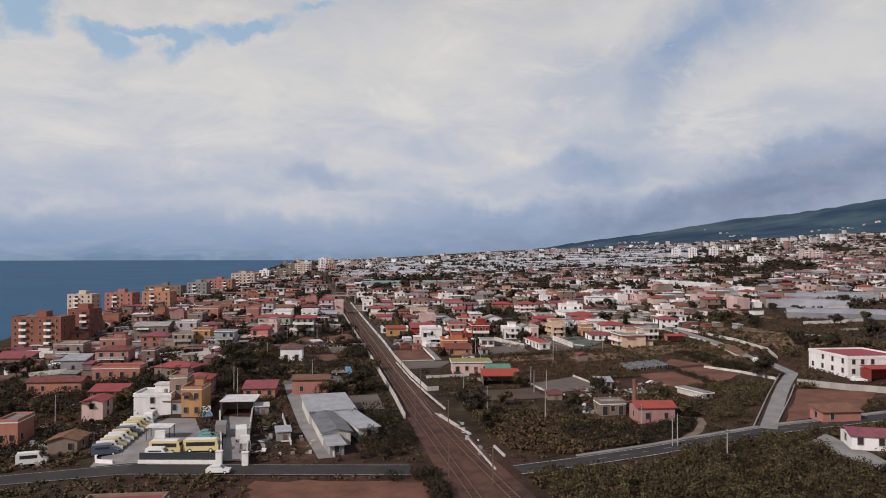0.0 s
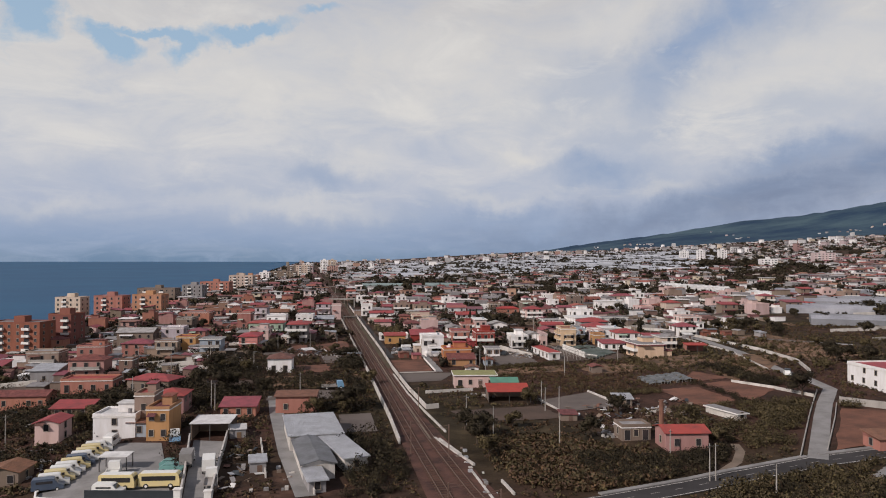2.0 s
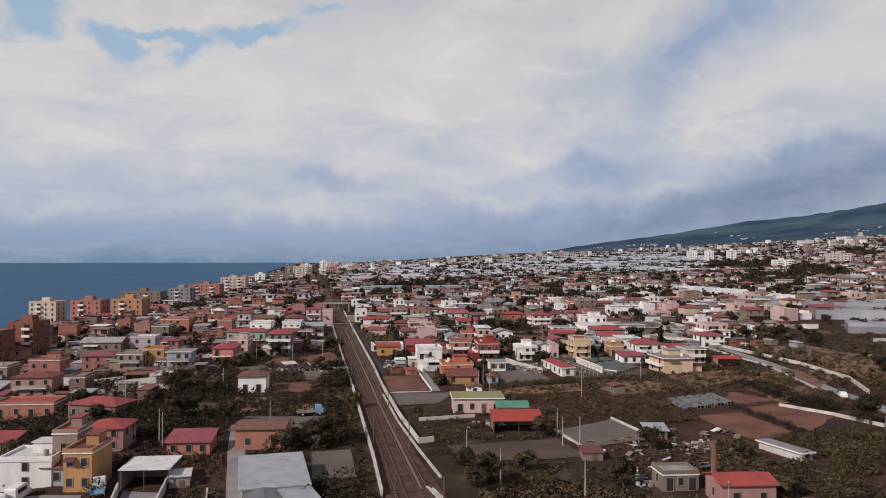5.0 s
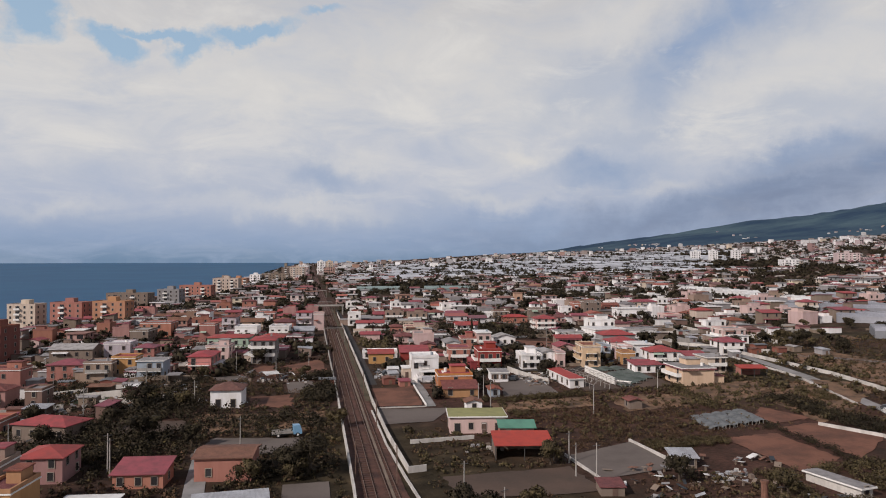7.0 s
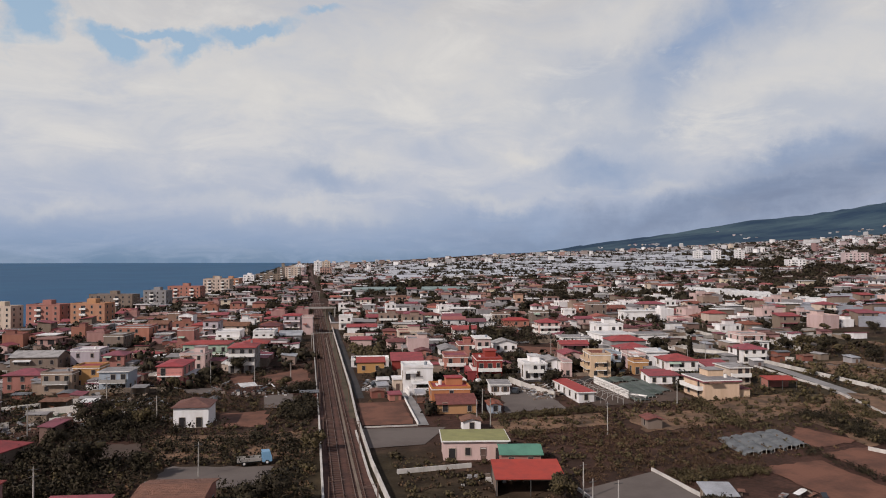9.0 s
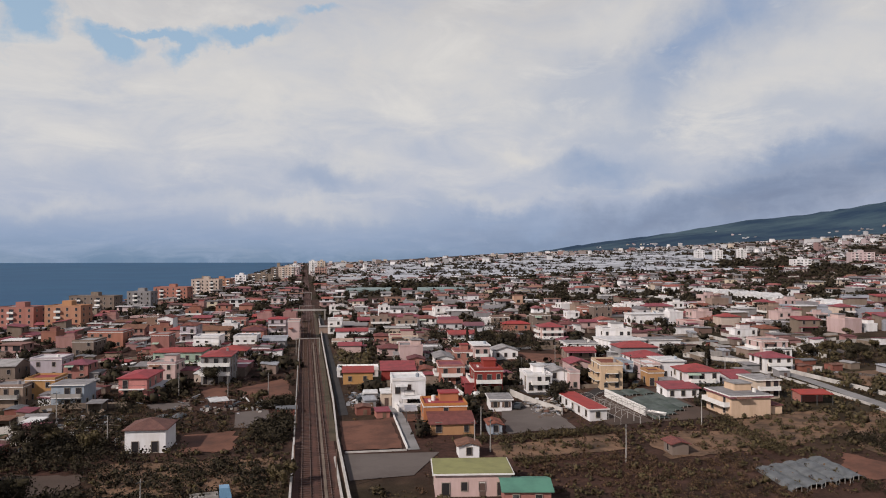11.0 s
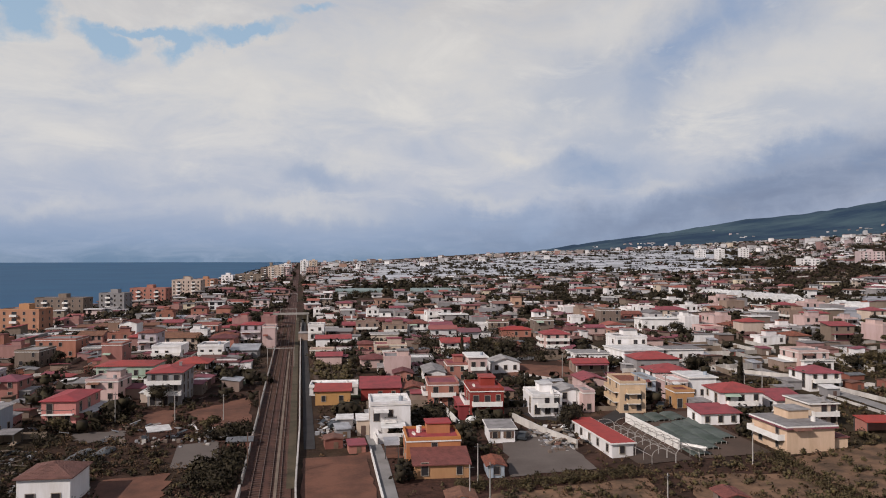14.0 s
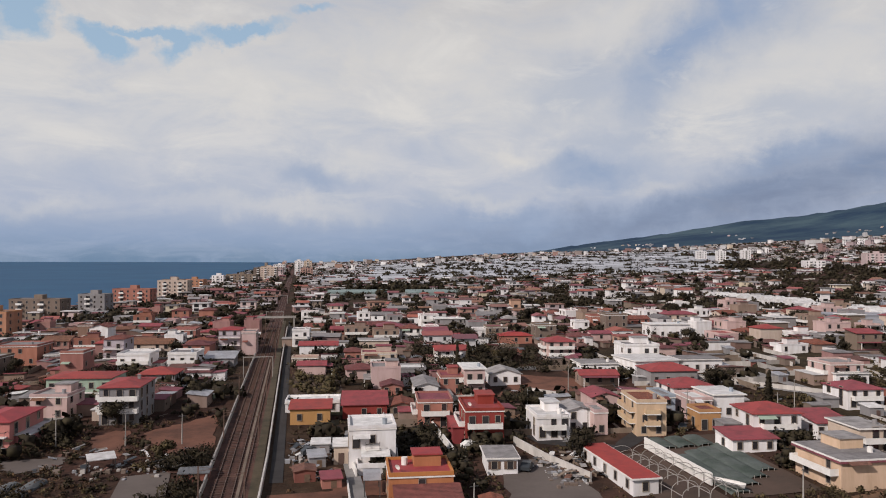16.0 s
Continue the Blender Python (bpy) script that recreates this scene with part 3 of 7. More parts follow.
def roof_on(th, style, w, d, h, mat, over=0.45, rise=None, wall_mat=None):
    """The roof of a house: flat with a parapet, gable, hip or shed."""
    g = Geo()
    W, D = w / 2 + over, d / 2 + over
    if style == "flat":
        pt, ph = 0.22, 0.55
        slab = Geo().box(-w / 2 + pt, w / 2 - pt, -d / 2 + pt, d / 2 - pt, h, h + 0.12)
        part("roof", slab, mat, th)
        p = Geo()
        p.box(-w / 2 - .08, w / 2 + .08, -d / 2 - .08, -d / 2 + pt, h, h + ph).box(-w / 2 - .08, w / 2 + .08, d / 2 - pt, d / 2 + .08, h, h + ph)
        p.box(-w / 2 - .08, -w / 2 + pt, -d / 2 + pt, d / 2 - pt, h, h + ph).box(w / 2 - pt, w / 2 + .08, -d / 2 + pt, d / 2 - pt, h, h + ph)
        part("parapet", p, wall_mat or TRIM, th)
        return
    if style == "slab":
        part("roof", Geo().box(-W, W, -D, D, h, h + 0.25, 1).box(-W + 0.15, W - 0.15, -D + 0.15, D - 0.15, h + 0.25, h + 0.30, 0), (mat, TRIM), th)
        return
    rise = rise if rise is not None else 0.28 * min(w, d) / 2 * 1.2
    t = 0.16
    if style == "shed":
        v = [(-W, -D, h), (W, -D, h), (W, D, h + rise), (-W, D, h + rise)]
        v += [(x, y, z + t) for x, y, z in v]
        g.faces(v, [(3, 2, 1, 0), (4, 5, 6, 7), (0, 1, 5, 4), (1, 2, 6, 5), (2, 3, 7, 6), (3, 0, 4, 7)])
        part("roof", g, mat, th)
        part("gable", Geo().faces([(-w / 2, -d / 2, h - 0.2), (-w / 2, d / 2, h - 0.2), (-w / 2, d / 2, h + rise * 0.9), (w / 2, -d / 2, h - 0.2), (w / 2, d / 2, h - 0.2), (w / 2, d / 2, h + rise * 0.9)], [(0, 2, 1), (3, 4, 5), (1, 2, 5, 4), (0, 1, 4, 3), (0, 3, 5, 2)]), wall_mat or TRIM, th)
        return
    if style == "gable":
        if w >= d:
            r = [(-W, 0, h + rise), (W, 0, h + rise)]
            lo = [(-W, -D, h), (W, -D, h), (W, D, h), (-W, D, h)]
            quads = [(lo[0], lo[1], r[1], r[0]), (lo[2], lo[3], r[0], r[1])]
            tri = [((-w / 2, -d / 2, h), (-w / 2, d / 2, h), (-w / 2, 0, h + rise * d / 2 / D)), ((w / 2, d / 2, h), (w / 2, -d / 2, h), (w / 2, 0, h + rise * d / 2 / D))]
        else:
            r = [(0, -D, h + rise), (0, D, h + rise)]
            lo = [(-W, -D, h), (W, -D, h), (W, D, h), (-W, D, h)]
            quads = [(lo[3], lo[0], r[0], r[1]), (lo[1], lo[2], r[1], r[0])]
            tri = [((w / 2, -d / 2, h), (-w / 2, -d / 2, h), (0, -d / 2, h + rise * w / 2 / W)), ((-w / 2, d / 2, h), (w / 2, d / 2, h), (0, d / 2, h + rise * w / 2 / W))]
        for q in quads:
            v = [tuple(p) for p in q] + [(x, y, z + t) for x, y, z in q]
            g.faces(v, [(3, 2, 1, 0), (4, 5, 6, 7), (0, 1, 5, 4), (1, 2, 6, 5), (2, 3, 7, 6), (3, 0, 4, 7)])
        part("roof", g, mat, th)
        for a, b, c in tri:
            part("gable", Geo().faces([a, b, c], [(0, 1, 2)]), wall_mat or TRIM, th)
        return
    # hip
    k = max(0.0, W - D) if w >= d else 0.0
    m = max(0.0, D - W) if d > w else 0.0
    r0, r1 = (-k, -m, h + rise + t), (k, m, h + rise + t)
    lo = [(-W, -D, h + t), (W, -D, h + t), (W, D, h + t), (-W, D, h + t)]
    v = [*lo, r0, r1, *[(x, y, h) for x, y, _ in lo]]
    if w >= d:
        top = [(0, 1, 5, 4), (1, 2, 5), (2, 3, 4, 5), (3, 0, 4)]
    else:
        top = [(0, 1, 4), (1, 2, 5, 4), (2, 3, 5), (3, 0, 4, 5)]
    g.faces(v, [*top, (9, 8, 7, 6), (6, 7, 1, 0), (7, 8, 2, 1), (8, 9, 3, 2), (9, 6, 0, 3)])
    part("roof", g, mat, th)


def balcony(th, x, y, z, w, deep, rot, solid=None):
    m = pose(x, y, z, 0, 0, rot)
    b = part("balcony", Geo().box(-w / 2, w / 2, -deep, 0, -0.18, 0), TRIM, th, at=m)
    g = Geo()
    if solid:
        o = [(-w / 2, 0), (-w / 2, -deep), (w / 2, -deep), (w / 2, 0), (w / 2 - .1, 0), (w / 2 - .1, -deep + .1), (-w / 2 + .1, -deep + .1), (-w / 2 + .1, 0)]
        v = [(a, c, z) for z in (0, 0.9) for a, c in o]
        side = [(i, (i + 1) % 8, 8 + (i + 1) % 8, 8 + i) for i in range(8)]
        g.faces(v, [*side, (8, 9, 14, 15), (9, 10, 13, 14), (10, 11, 12, 13), (7, 6, 1, 0), (6, 5, 2, 1), (5, 4, 3, 2)])
        part("railing", g, solid, b)
    else:
        o = [(-w / 2, 0), (-w / 2, -deep), (w / 2, -deep), (w / 2, 0), (w / 2 - .05, 0), (w / 2 - .05, -deep + .05), (-w / 2 + .05, -deep + .05), (-w / 2 + .05, 0)]
        v = [(i, j, z) for z in (0.88, 1.0) for i, j in o]
        g.faces(v, [*[(i, (i + 1) % 8, 8 + (i + 1) % 8, 8 + i) for i in range(8)], (8, 9, 14, 15), (9, 10, 13, 14), (10, 11, 12, 13), (7, 6, 1, 0), (6, 5, 2, 1), (5, 4, 3, 2)])
        for i in (-1, 1):
            part("post", Geo().box(i * (w / 2 - .025) - .025, i * (w / 2 - .025) + .025, -deep, -deep + .05, 0, 0.88), RAILING, b)
        part("railing", g, RAILING, b)


def house(x, y, w, d, h, rot, wall_mat, roof, roof_mat, label, storeys=None, bays=None, kinds="ws", balconies=0, extras="", solid=None, simple=False, category="house", group="", sides=True, name="house", rise=None, deck=True, trim=None):
    """A house at the ground, with its front towards -y before turning."""
    th = empty(name, put(x, y, rot, -0.05), label, category, group)
    storeys = storeys or max(1, round(h / 3.0))
    plain = simple or y > 385
    sh = h / storeys
    g = Geo().box(-w / 2, w / 2, -d / 2, d / 2, -1.2, h)
    part("wall", g, wall_mat, th)
    if roof == "flat" and deck and not simple:
        part("cornice", Geo().box(-w / 2 - 0.16, w / 2 + 0.16, -d / 2 - 0.16, d / 2 + 0.16, h - 0.28, h - 0.08), TRIM, th)
    roof_on(th, roof, w, d, h, roof_mat, wall_mat=wall_mat, rise=rise)
    if trim:
        part("eaves_band", Geo().box(-w / 2 - 0.5, w / 2 + 0.5, -d / 2 - 0.5, d / 2 + 0.5, h - 0.32, h - 0.03), trim, th)
    if "B" in extras:
        for s in range(1, storeys):
            balcony(th, -w / 2, 0, s * sh + 0.08, d * 0.9, 1.5, -90, solid or TRIM)
    bays = bays if bays is not None else max(1, int(w / 3.0))
    rng = random.Random(int(x * 31 + y * 17))
    faces = [(0, w, d / 2, bays)]
    if sides:
        sb = max(1, int(d / (5.0 if simple else 4.0)))
        faces += [(-90, d, w / 2, sb), (90, d, w / 2, sb)]
    for turn, length, off, nb in faces:
        ca, sa = math.cos(radians(turn)), math.sin(radians(turn))
        for s in range(storeys):
            for i in range(nb):
                lx = length * ((i + 0.5) / nb - 0.5) + rng.uniform(-0.15, 0.15)
                if rng.random() < (0.12 if turn == 0 else 0.25):
                    continue
                px, py = lx * ca + off * sa, lx * sa - off * ca
                kind = rng.choice(kinds)
                base = s * sh + (0.95 if kind != "d" else 0.12)
                if sh < 2.5:
                    base = s * sh + 0.6
                add_window(th, kind, px, py, base, turn, plain)
            if balconies and s > 0 and turn == 0:
                balcony(th, 0, -d / 2, s * sh + 0.08, w * balconies, 1.2, 0, solid)
            if balconies and s > 0 and turn == -90 and "L" in extras:
                balcony(th, -w / 2, 0, s * sh + 0.08, d * 0.8, 1.2, -90, solid)
    if storeys > 1 and w > 5.5 and "n" not in extras and rng.random() < 0.62:
        sd, wl, wd = rng.choice((-1, 1)), rng.uniform(2.4, 4.2), rng.uniform(0.5, 0.9) * d
        x0, x1 = sorted((sd * w / 2, sd * (w / 2 + wl)))
        wing = part("wing", Geo().box(x0, x1, d / 2 - wd, d / 2 - 0.1, -1.2, sh * 0.92), rng.choice((wall_mat, wall_mat, CREAM, GREYW, SHADED_BEIGE)), th)
        part("wing_roof", Geo().box(x0 - .25, x1 + .25, d / 2 - wd - .3, d / 2 + .1, sh * 0.92, sh * 0.92 + .2), rng.choice((R_RED, R_GREY, R_TERRA, R_WHITE)), wing)
        if rng.random() < 0.5:
            part("door", Geo().box(-0.5, 0.5, -0.06, 0, 0, 2.05), SHUTTER, wing, at=pose((x0 + x1) / 2, d / 2 - wd, 0.05))
    if storeys > 1 and not simple and rng.random() < 0.4:
        aw = [(-w * .42, -d / 2 - 1.3, sh + 2.0), (-w * .05, -d / 2 - 1.3, sh + 2.0), (-w * .05, -d / 2, sh + 2.5), (-w * .42, -d / 2, sh + 2.5)]
        part("awning", Geo().faces(aw + [(a, b, c - .05) for a, b, c in aw], [(0, 1, 2, 3), (7, 6, 5, 4), (0, 4, 5, 1), (1, 5, 6, 2), (2, 6, 7, 3), (3, 7, 4, 0)]), rng.choice((R_WHITE, R_BROWN, R_TERRA, GREENW)), th)
    if roof in ("flat", "slab") and category == "house" and not simple and min(w, d) > 5 and rng.random() < 0.6:
        part("water_tank", Geo().cyl(w * .28, -d * .22, h + 0.1, h + 1.15, 0.45, 0.45, 9), rng.choice((TRIM, GREYW, BLUEW)), th)
    if "v" in extras:
        vg = Geo().box(-w * .48, w * .48, -d / 2 - 2.1, -d / 2, 2.45, 2.62)
        part("veranda_roof", vg, roof_mat, th)
        for q in (-.46, .46):
            part("post", Geo().box(w * q - .09, w * q + .09, -d / 2 - 2.0, -d / 2 - 1.82, -0.6, 2.45), TRIM, th)
    if "c" in extras:
        part("chimney", Geo().box(w * .2, w * .2 + .6, d * .1, d * .1 + .6, h - 0.3, h + 1.5).box(w * .2 - .08, w * .2 + .68, d * .1 - .08, d * .1 + .68, h + 1.5, h + 1.62), wall_mat, th)
    if "t" in extras:
        part("water_tank", Geo().cyl(-w * .22, d * .15, h + 0.1, h + 1.3, 0.5, 0.5, 10), TRIM, th)
    if "p" in extras:
        part("stair_tower", Geo().box(-w * .08, w * .36, 0, d * .42, h + 0.1, h + 1.9), wall_mat, th)
        part("stair_tower_roof", Geo().box(-w * .08 - .25, w * .36 + .25, -.25, d * .42 + .25, h + 1.9, h + 2.1), roof_mat, th)
    if "a" in extras:
        a = Geo()
        a.beam((w * .3, 0, h), (w * .3, 0, h + 2.6), 0.03).beam((w * .3 - .6, 0, h + 2.4), (w * .3 + .6, 0, h + 2.4), 0.02).beam((w * .3 - .4, 0, h + 2.1), (w * .3 + .4, 0, h + 2.1), 0.02)
        part("antenna", a, RAILING, th)
    if "s" in extras:
        q = Geo()
        n = 10
        q.v = [(0, 0, 0)] + [(0.45 * math.cos(2 * math.pi * i / n), -0.14, 0.45 * math.sin(2 * math.pi * i / n)) for i in range(n)]
        q.f = [(0, 1 + i, 1 + (i + 1) % n) for i in range(n)]
        q.m = [0] * n
        part("satellite_dish", q, TRIM, th, at=pose(-w * .35, -d * .3, h + 0.95, 20, 0, -40))
    if "D" in extras:
        dg = Geo().box(-0.5, 0.5, -0.06, 0, 0, 2.1, 0).box(-0.6, 0.6, -0.1, 0, 2.1, 2.2, 1)
        part("door", dg, (SHUTTER, TRIM), th, at=pose(w * .12, -d / 2, 0.05))
    return th


def house_terrace(x, y):
    """A raised white terrace before the white house, with a parapet and a sloping awning."""
    th = empty("terrace", put(x, y, -3, -0.05), "raised white terrace with a parapet and pale awning", "terrace")
    part("base", Geo().box(-3.2, 3.2, -1.8, 1.9, -0.8, 1.2), WHITE, th)
    p = Geo().box(-3.3, 3.3, -1.9, -1.7, 1.2, 2.0).box(-3.3, -3.1, -1.7, 1.9, 1.2, 2.0).box(3.1, 3.3, -1.7, 1.9, 1.2, 2.0)
    part("parapet", p, WHITE, th)
    a = [(-2.6, -1.5, 3.0), (2.4, -1.5, 3.0), (2.4, 1.8, 3.5), (-2.6, 1.8, 3.5)]
    part("awning", Geo().faces(a + [(q[0], q[1], q[2] - 0.06) for q in a], [(0, 1, 2, 3), (7, 6, 5, 4), (0, 4, 5, 1), (1, 5, 6, 2), (2, 6, 7, 3), (3, 7, 4, 0)]), R_WHITE, th)
    for q in (-2.5, 2.3):
        part("post", Geo().box(q - .05, q + .05, -1.45, -1.35, 1.2, 3.0), RAILING, th)


# the white house with a walled terrace
house(23.0, 295.0, 8.2, 9, 7.0, -3, WHITE, "flat", R_WHITE, "white plastered two-storey house with a flat roof", 2, 3, "wd", balconies=0.3, extras="a")
house_terrace(23.2, 288.6)
house(28.2, 273.7, 9.6, 8.8, 4.9, -4, ORANGE, "flat", R_BRIGHT, "orange plastered house with a terracotta roof terrace", 2, 1, "w", extras="pst")
house(28.4, 266.0, 9.2, 5.6, 2.3, -4, OCHRE, "shed", R_TERRA, "low ochre annex with a red tiled lean-to roof", 1, 3, "wd", name="annex", rise=1.4)
house(44.7, 286.5, 5.2, 8, 2.7, -8, WHITE, "slab", R_GREY, "white garage with a grey flat roof", 1, 2, category="garage", sides=False, name="garage")
house(37.6, 264.5, 2.8, 5.4, 2.0, -6, BLUEW, "gable", R_TERRA, "small pale hut with a pink tiled roof", 1, 1, "w", category="hut", sides=False, name="hut")
house(46.6, 307.5, 7.6, 12, 6.6, -6, BRICKRED, "flat", R_RED, "dark red villa with white trim and roof terraces", 2, 3, "wd", balconies=0.9, extras="pLs", solid=TRIM)
house(39.5, 322, 7.5, 10, 5.6, -6, SALMON, "flat", R_RED, "salmon villa with white parapets beside the red villa", 2, 2, "wd", balconies=0.8, extras="L", solid=TRIM)
house(80.5, 303.5, 6.0, 11, 6.8, -9, YELLOW, "flat", R_TERRA, "yellow three-storey house with a terracotta roof terrace", 3, 2, "w", balconies=0.5, extras="L", solid=YELLOW, rise=0.8)
house(96.6, 265.6, 9.6, 11, 4.7, -2, BEIGE, "slab", R_GREY, "beige two-storey house with a red edged flat roof", 2, 0, "wd", extras="pB", trim=R_RED)
house(62.7, 277.5, 4.2, 21, 2.4, 0, WHITE, "slab", R_BRIGHT, "long white low building with a bright red roof", 1, 1, "w", category="outbuilding", name="outbuilding")
house(92.5, 286, 8.6, 6.5, 2.4, -4, WHITE, "shed", R_RED, "low white house with a red lean-to roof", 1, 3, "w", rise=0.8)
house(101, 292, 9.5, 9, 5.4, -8, WHITE, "hip", R_RED, "white two-storey house with a red hipped roof", 2, 3, "wd", balconies=0.7, solid=TRIM)
house(93.5, 302, 4.5, 6, 3.8, -6, OCHRE, "flat", R_TERRA, "small peach house with a terrace roof", 1, 2, "wd")
house(112, 365, 14, 14, 4.2, 3, WHITE, "slab", R_WHITE, "white warehouse with a pale flat roof", 1, 4, "w", category="warehouse", name="warehouse")
house(-27.6, 337.5, 8.2, 13, 8.0, -4, GREYW, "hip", R_RED, "grey three-storey house with wrap balconies and red roof", 3, 3, "wd", balconies=1.0, extras="Lc", rise=0.9, solid=TRIM)
house(-41.5, 358, 15, 11, 6.6, -6, GREENW, "hip", R_RED, "pale green two-storey house with a red roof", 2, 5, "wd", balconies=0.9, rise=0.9)
house(-54.2, 396, 6.4, 9, 7.7, -5, SALMON, "flat", R_GREY, "narrow salmon tower house with a flat roof", 3, 1, "w")
house(-82.0, 435, 14, 12, 6.6, -6, SALMON, "flat", R_GREY, "salmon two-storey block with a flat roof", 2, 4, "w")
house(-46, 320, 7.2, 14, 5.4, -6, PINK, "hip", R_BRIGHT, "pink two-storey house with a bright red roof", 2, 2, "wd", balconies=0.9, rise=0.8, extras="L")
house(-43.5, 342, 8.0, 9, 5.4, -8, ROSE, "flat", R_GREY, "pale grey two-storey house with flat roofs", 2, 2, "w", extras="p")
house(-85, 416, 8, 12, 5.6, -8, TUFF, "flat", R_GREY, "dark unplastered two-storey house with a flat roof", 2, 2, "w")
house(-32.6, 264, 7.6, 8, 4.4, -4, WHITE, "hip", R_BROWN, "white cottage with a brown hipped tile roof", 1, 2, "sd", rise=1.5, sides=False)
house(-38.8, 404, 9.5, 10, 5.6, -6, WHITE, "flat", R_WHITE, "white two-storey house with scalloped balconies", 2, 3, "d", balconies=1.0, solid=TRIM)
house(-24.6, 404, 8.6, 10, 5.6, -6, WHITE, "flat", R_GREY, "white two-storey house with long balconies", 2, 3, "d", balconies=1.0, solid=TRIM)
house(-47.2, 416, 6.2, 10, 9.0, -6, LILAC, "hip", R_TERRA, "lilac three-storey house with balconies", 3, 2, "wd", balconies=1.0, rise=0.8)
house(-14.2, 445, 7.8, 10, 8.2, -5, LILAC, "hip", R_BRIGHT, "lilac three-storey house with a bright red roof", 3, 2, "wd", balconies=1.0, rise=0.8)
house(-7.2, 438, 5.0, 9, 8.0, -3, ROSE, "flat", R_GREY, "windowless pale rose tower beside the railway", 3, 0)
house(12.8, 328, 8.6, 7, 3.4, -4, OCHRE, "shed", R_RED, "low ochre house with a red lean-to roof", 1, 2, "w", rise=0.7)
house(24.4, 229, 12.2, 8.5, 3.5, -8, ROSE, "slab", R_OLIVE, "low rose bungalow with an olive green flat roof", 1, 4, "wd", category="bungalow", name="bungalow", extras="D")
house(31.5, 222, 7.2, 7, 2.4, -10, SALMON, "gable", R_TEAL, "small salmon house with a teal green roof", 1, 2, "w", rise=0.9)
house(50.7, 155.8, 8.6, 6.5, 3.4, -8, DUSTY, "gable", R_RED, "derelict rose farmhouse with a patched red tile roof", 1, 2, "w", rise=1.0)
house(136.0, 192.0, 18, 19, 5.5, -5, WHITE, "flat", R_BRIGHT, "white commercial building with bright red roof decks", 2, 6, "w", category="shop building", name="shop_building")
house(83.6, 123.0, 14, 7, 2.6, -24, WHITE, "gable", R_RED, "low white building with a red gable roof", 1, 4, "w", rise=0.9)
house(-54.4, 183, 4.7, 8, 6.6, -8, OCHRE, "flat", R_TERRA, "orange three-storey house with a small roof terrace", 2, 2, "w", extras="np", sides=False)
house(-64.0, 187.5, 8.8, 8, 4.9, -8, WHITE, "flat", R_WHITE, "white two-storey block at the vehicle yard", 2, 1, "w", extras="np", sides=False)
house(-59, 186, 4.6, 6, 3.0, -8, BLUEW, "shed", R_BROWN, "low pale blue garage with a brown roof", 1, 1, "w", rise=0.8, category="garage", name="garage")
house(-26.6, 204.5, 9.6, 8.5, 4.0, -6, SALMON, "gable", R_BROWN, "single-storey salmon house with a ribbed brown roof", 1, 2, "w", rise=0.7)

# houses and huts on both sides of the line
house(13.6, 339.8, 12.6, 7, 2.4, -5, WHITE, "flat", R_WHITE, "low white building with a pale flat roof", 1, 4, "w")
house(25.2, 332.5, 10.0, 9, 3.1, -5, BRICKRED, "shed", R_RED, "long low house with a red lean-to roof", 1, 3, "w")
house(33.6, 331.6, 5.4, 8, 2.6, -5, TUFF, "gable", R_TERRA, "square house with a terracotta tiled roof", 1, 2, "w")
house(34.5, 356.7, 5.5, 7, 2.2, -5, SALMON, "gable", R_TERRA, "small salmon house with a terracotta roof", 1, 2, "w")
house(41.7, 346.2, 5.7, 13, 4.4, -5, WHITE, "gable", R_GREY, "white house with a grey gabled roof", 2, 2, "w")
house(49.7, 353.0, 5.9, 9, 4.8, -5, SALMON, "flat", R_RED, "salmon two-storey house with a red terrace", 2, 2, "w", extras="p")
house(55.4, 351.8, 5.4, 11, 6.9, -5, ROSE, "slab", R_WHITE, "pale two-storey house with an overhanging white roof", 2, 2, "wd", extras="L", balconies=0.8, solid=TRIM)
house(66.9, 362.1, 8.5, 9, 3.0, -5, WHITE, "gable", R_GREY, "white bungalow with a grey gabled roof", 1, 3, "w")
house(60.1, 402.1, 10.8, 8, 4.4, -5, WHITE, "gable", R_RED, "white two-storey house with a red roof among trees", 2, 4, "wd", balconies=0.6, solid=TRIM)
house(35.8, 399.2, 11.2, 9, 5.0, -5, CREAM, "flat", R_RED, "cream house with red terraces", 2, 4, "wd", extras="p", balconies=0.5, solid=TRIM)
house(28.7, 415.1, 5.8, 8, 3.4, -5, SALMON, "hip", R_TERRA, "salmon house with a terracotta roof", 1, 2, "w")
house(17.4, 428.8, 13.3, 7, 3.9, -5, WHITE, "gable", R_RED, "long white house with a red roof", 1, 4, "w")
house(12.4, 408.9, 8.5, 5, 2.4, -5, CREAM, "flat", R_RED, "low cream annex with a red roof", 1, 3, "w")
house(11.4, 455.8, 6.6, 8, 6.5, -5, WHITE, "flat", R_GREY, "white two-storey house beside the railway", 2, 2, "wd", balconies=0.8, solid=TRIM)
house(38.3, 440.2, 11.3, 8, 3.9, -5, CREAM, "slab", R_GREY, "long cream house with a grey roof", 1, 4, "w")
house(48.6, 474.0, 11.0, 9, 5.4, -5, BRICKRED, "hip", R_RED, "dark red house with a red hipped roof", 2, 3, "w")
house(55.9, 463.1, 8.8, 8, 5.2, -5, WHITE, "hip", R_TERRA, "white two-storey house with a terracotta roof", 2, 3, "wd", balconies=0.7, solid=TRIM)
house(65.5, 467.8, 5.7, 8, 5.0, -5, WHITE, "flat", R_RED, "white house with a red terrace", 2, 2, "w")
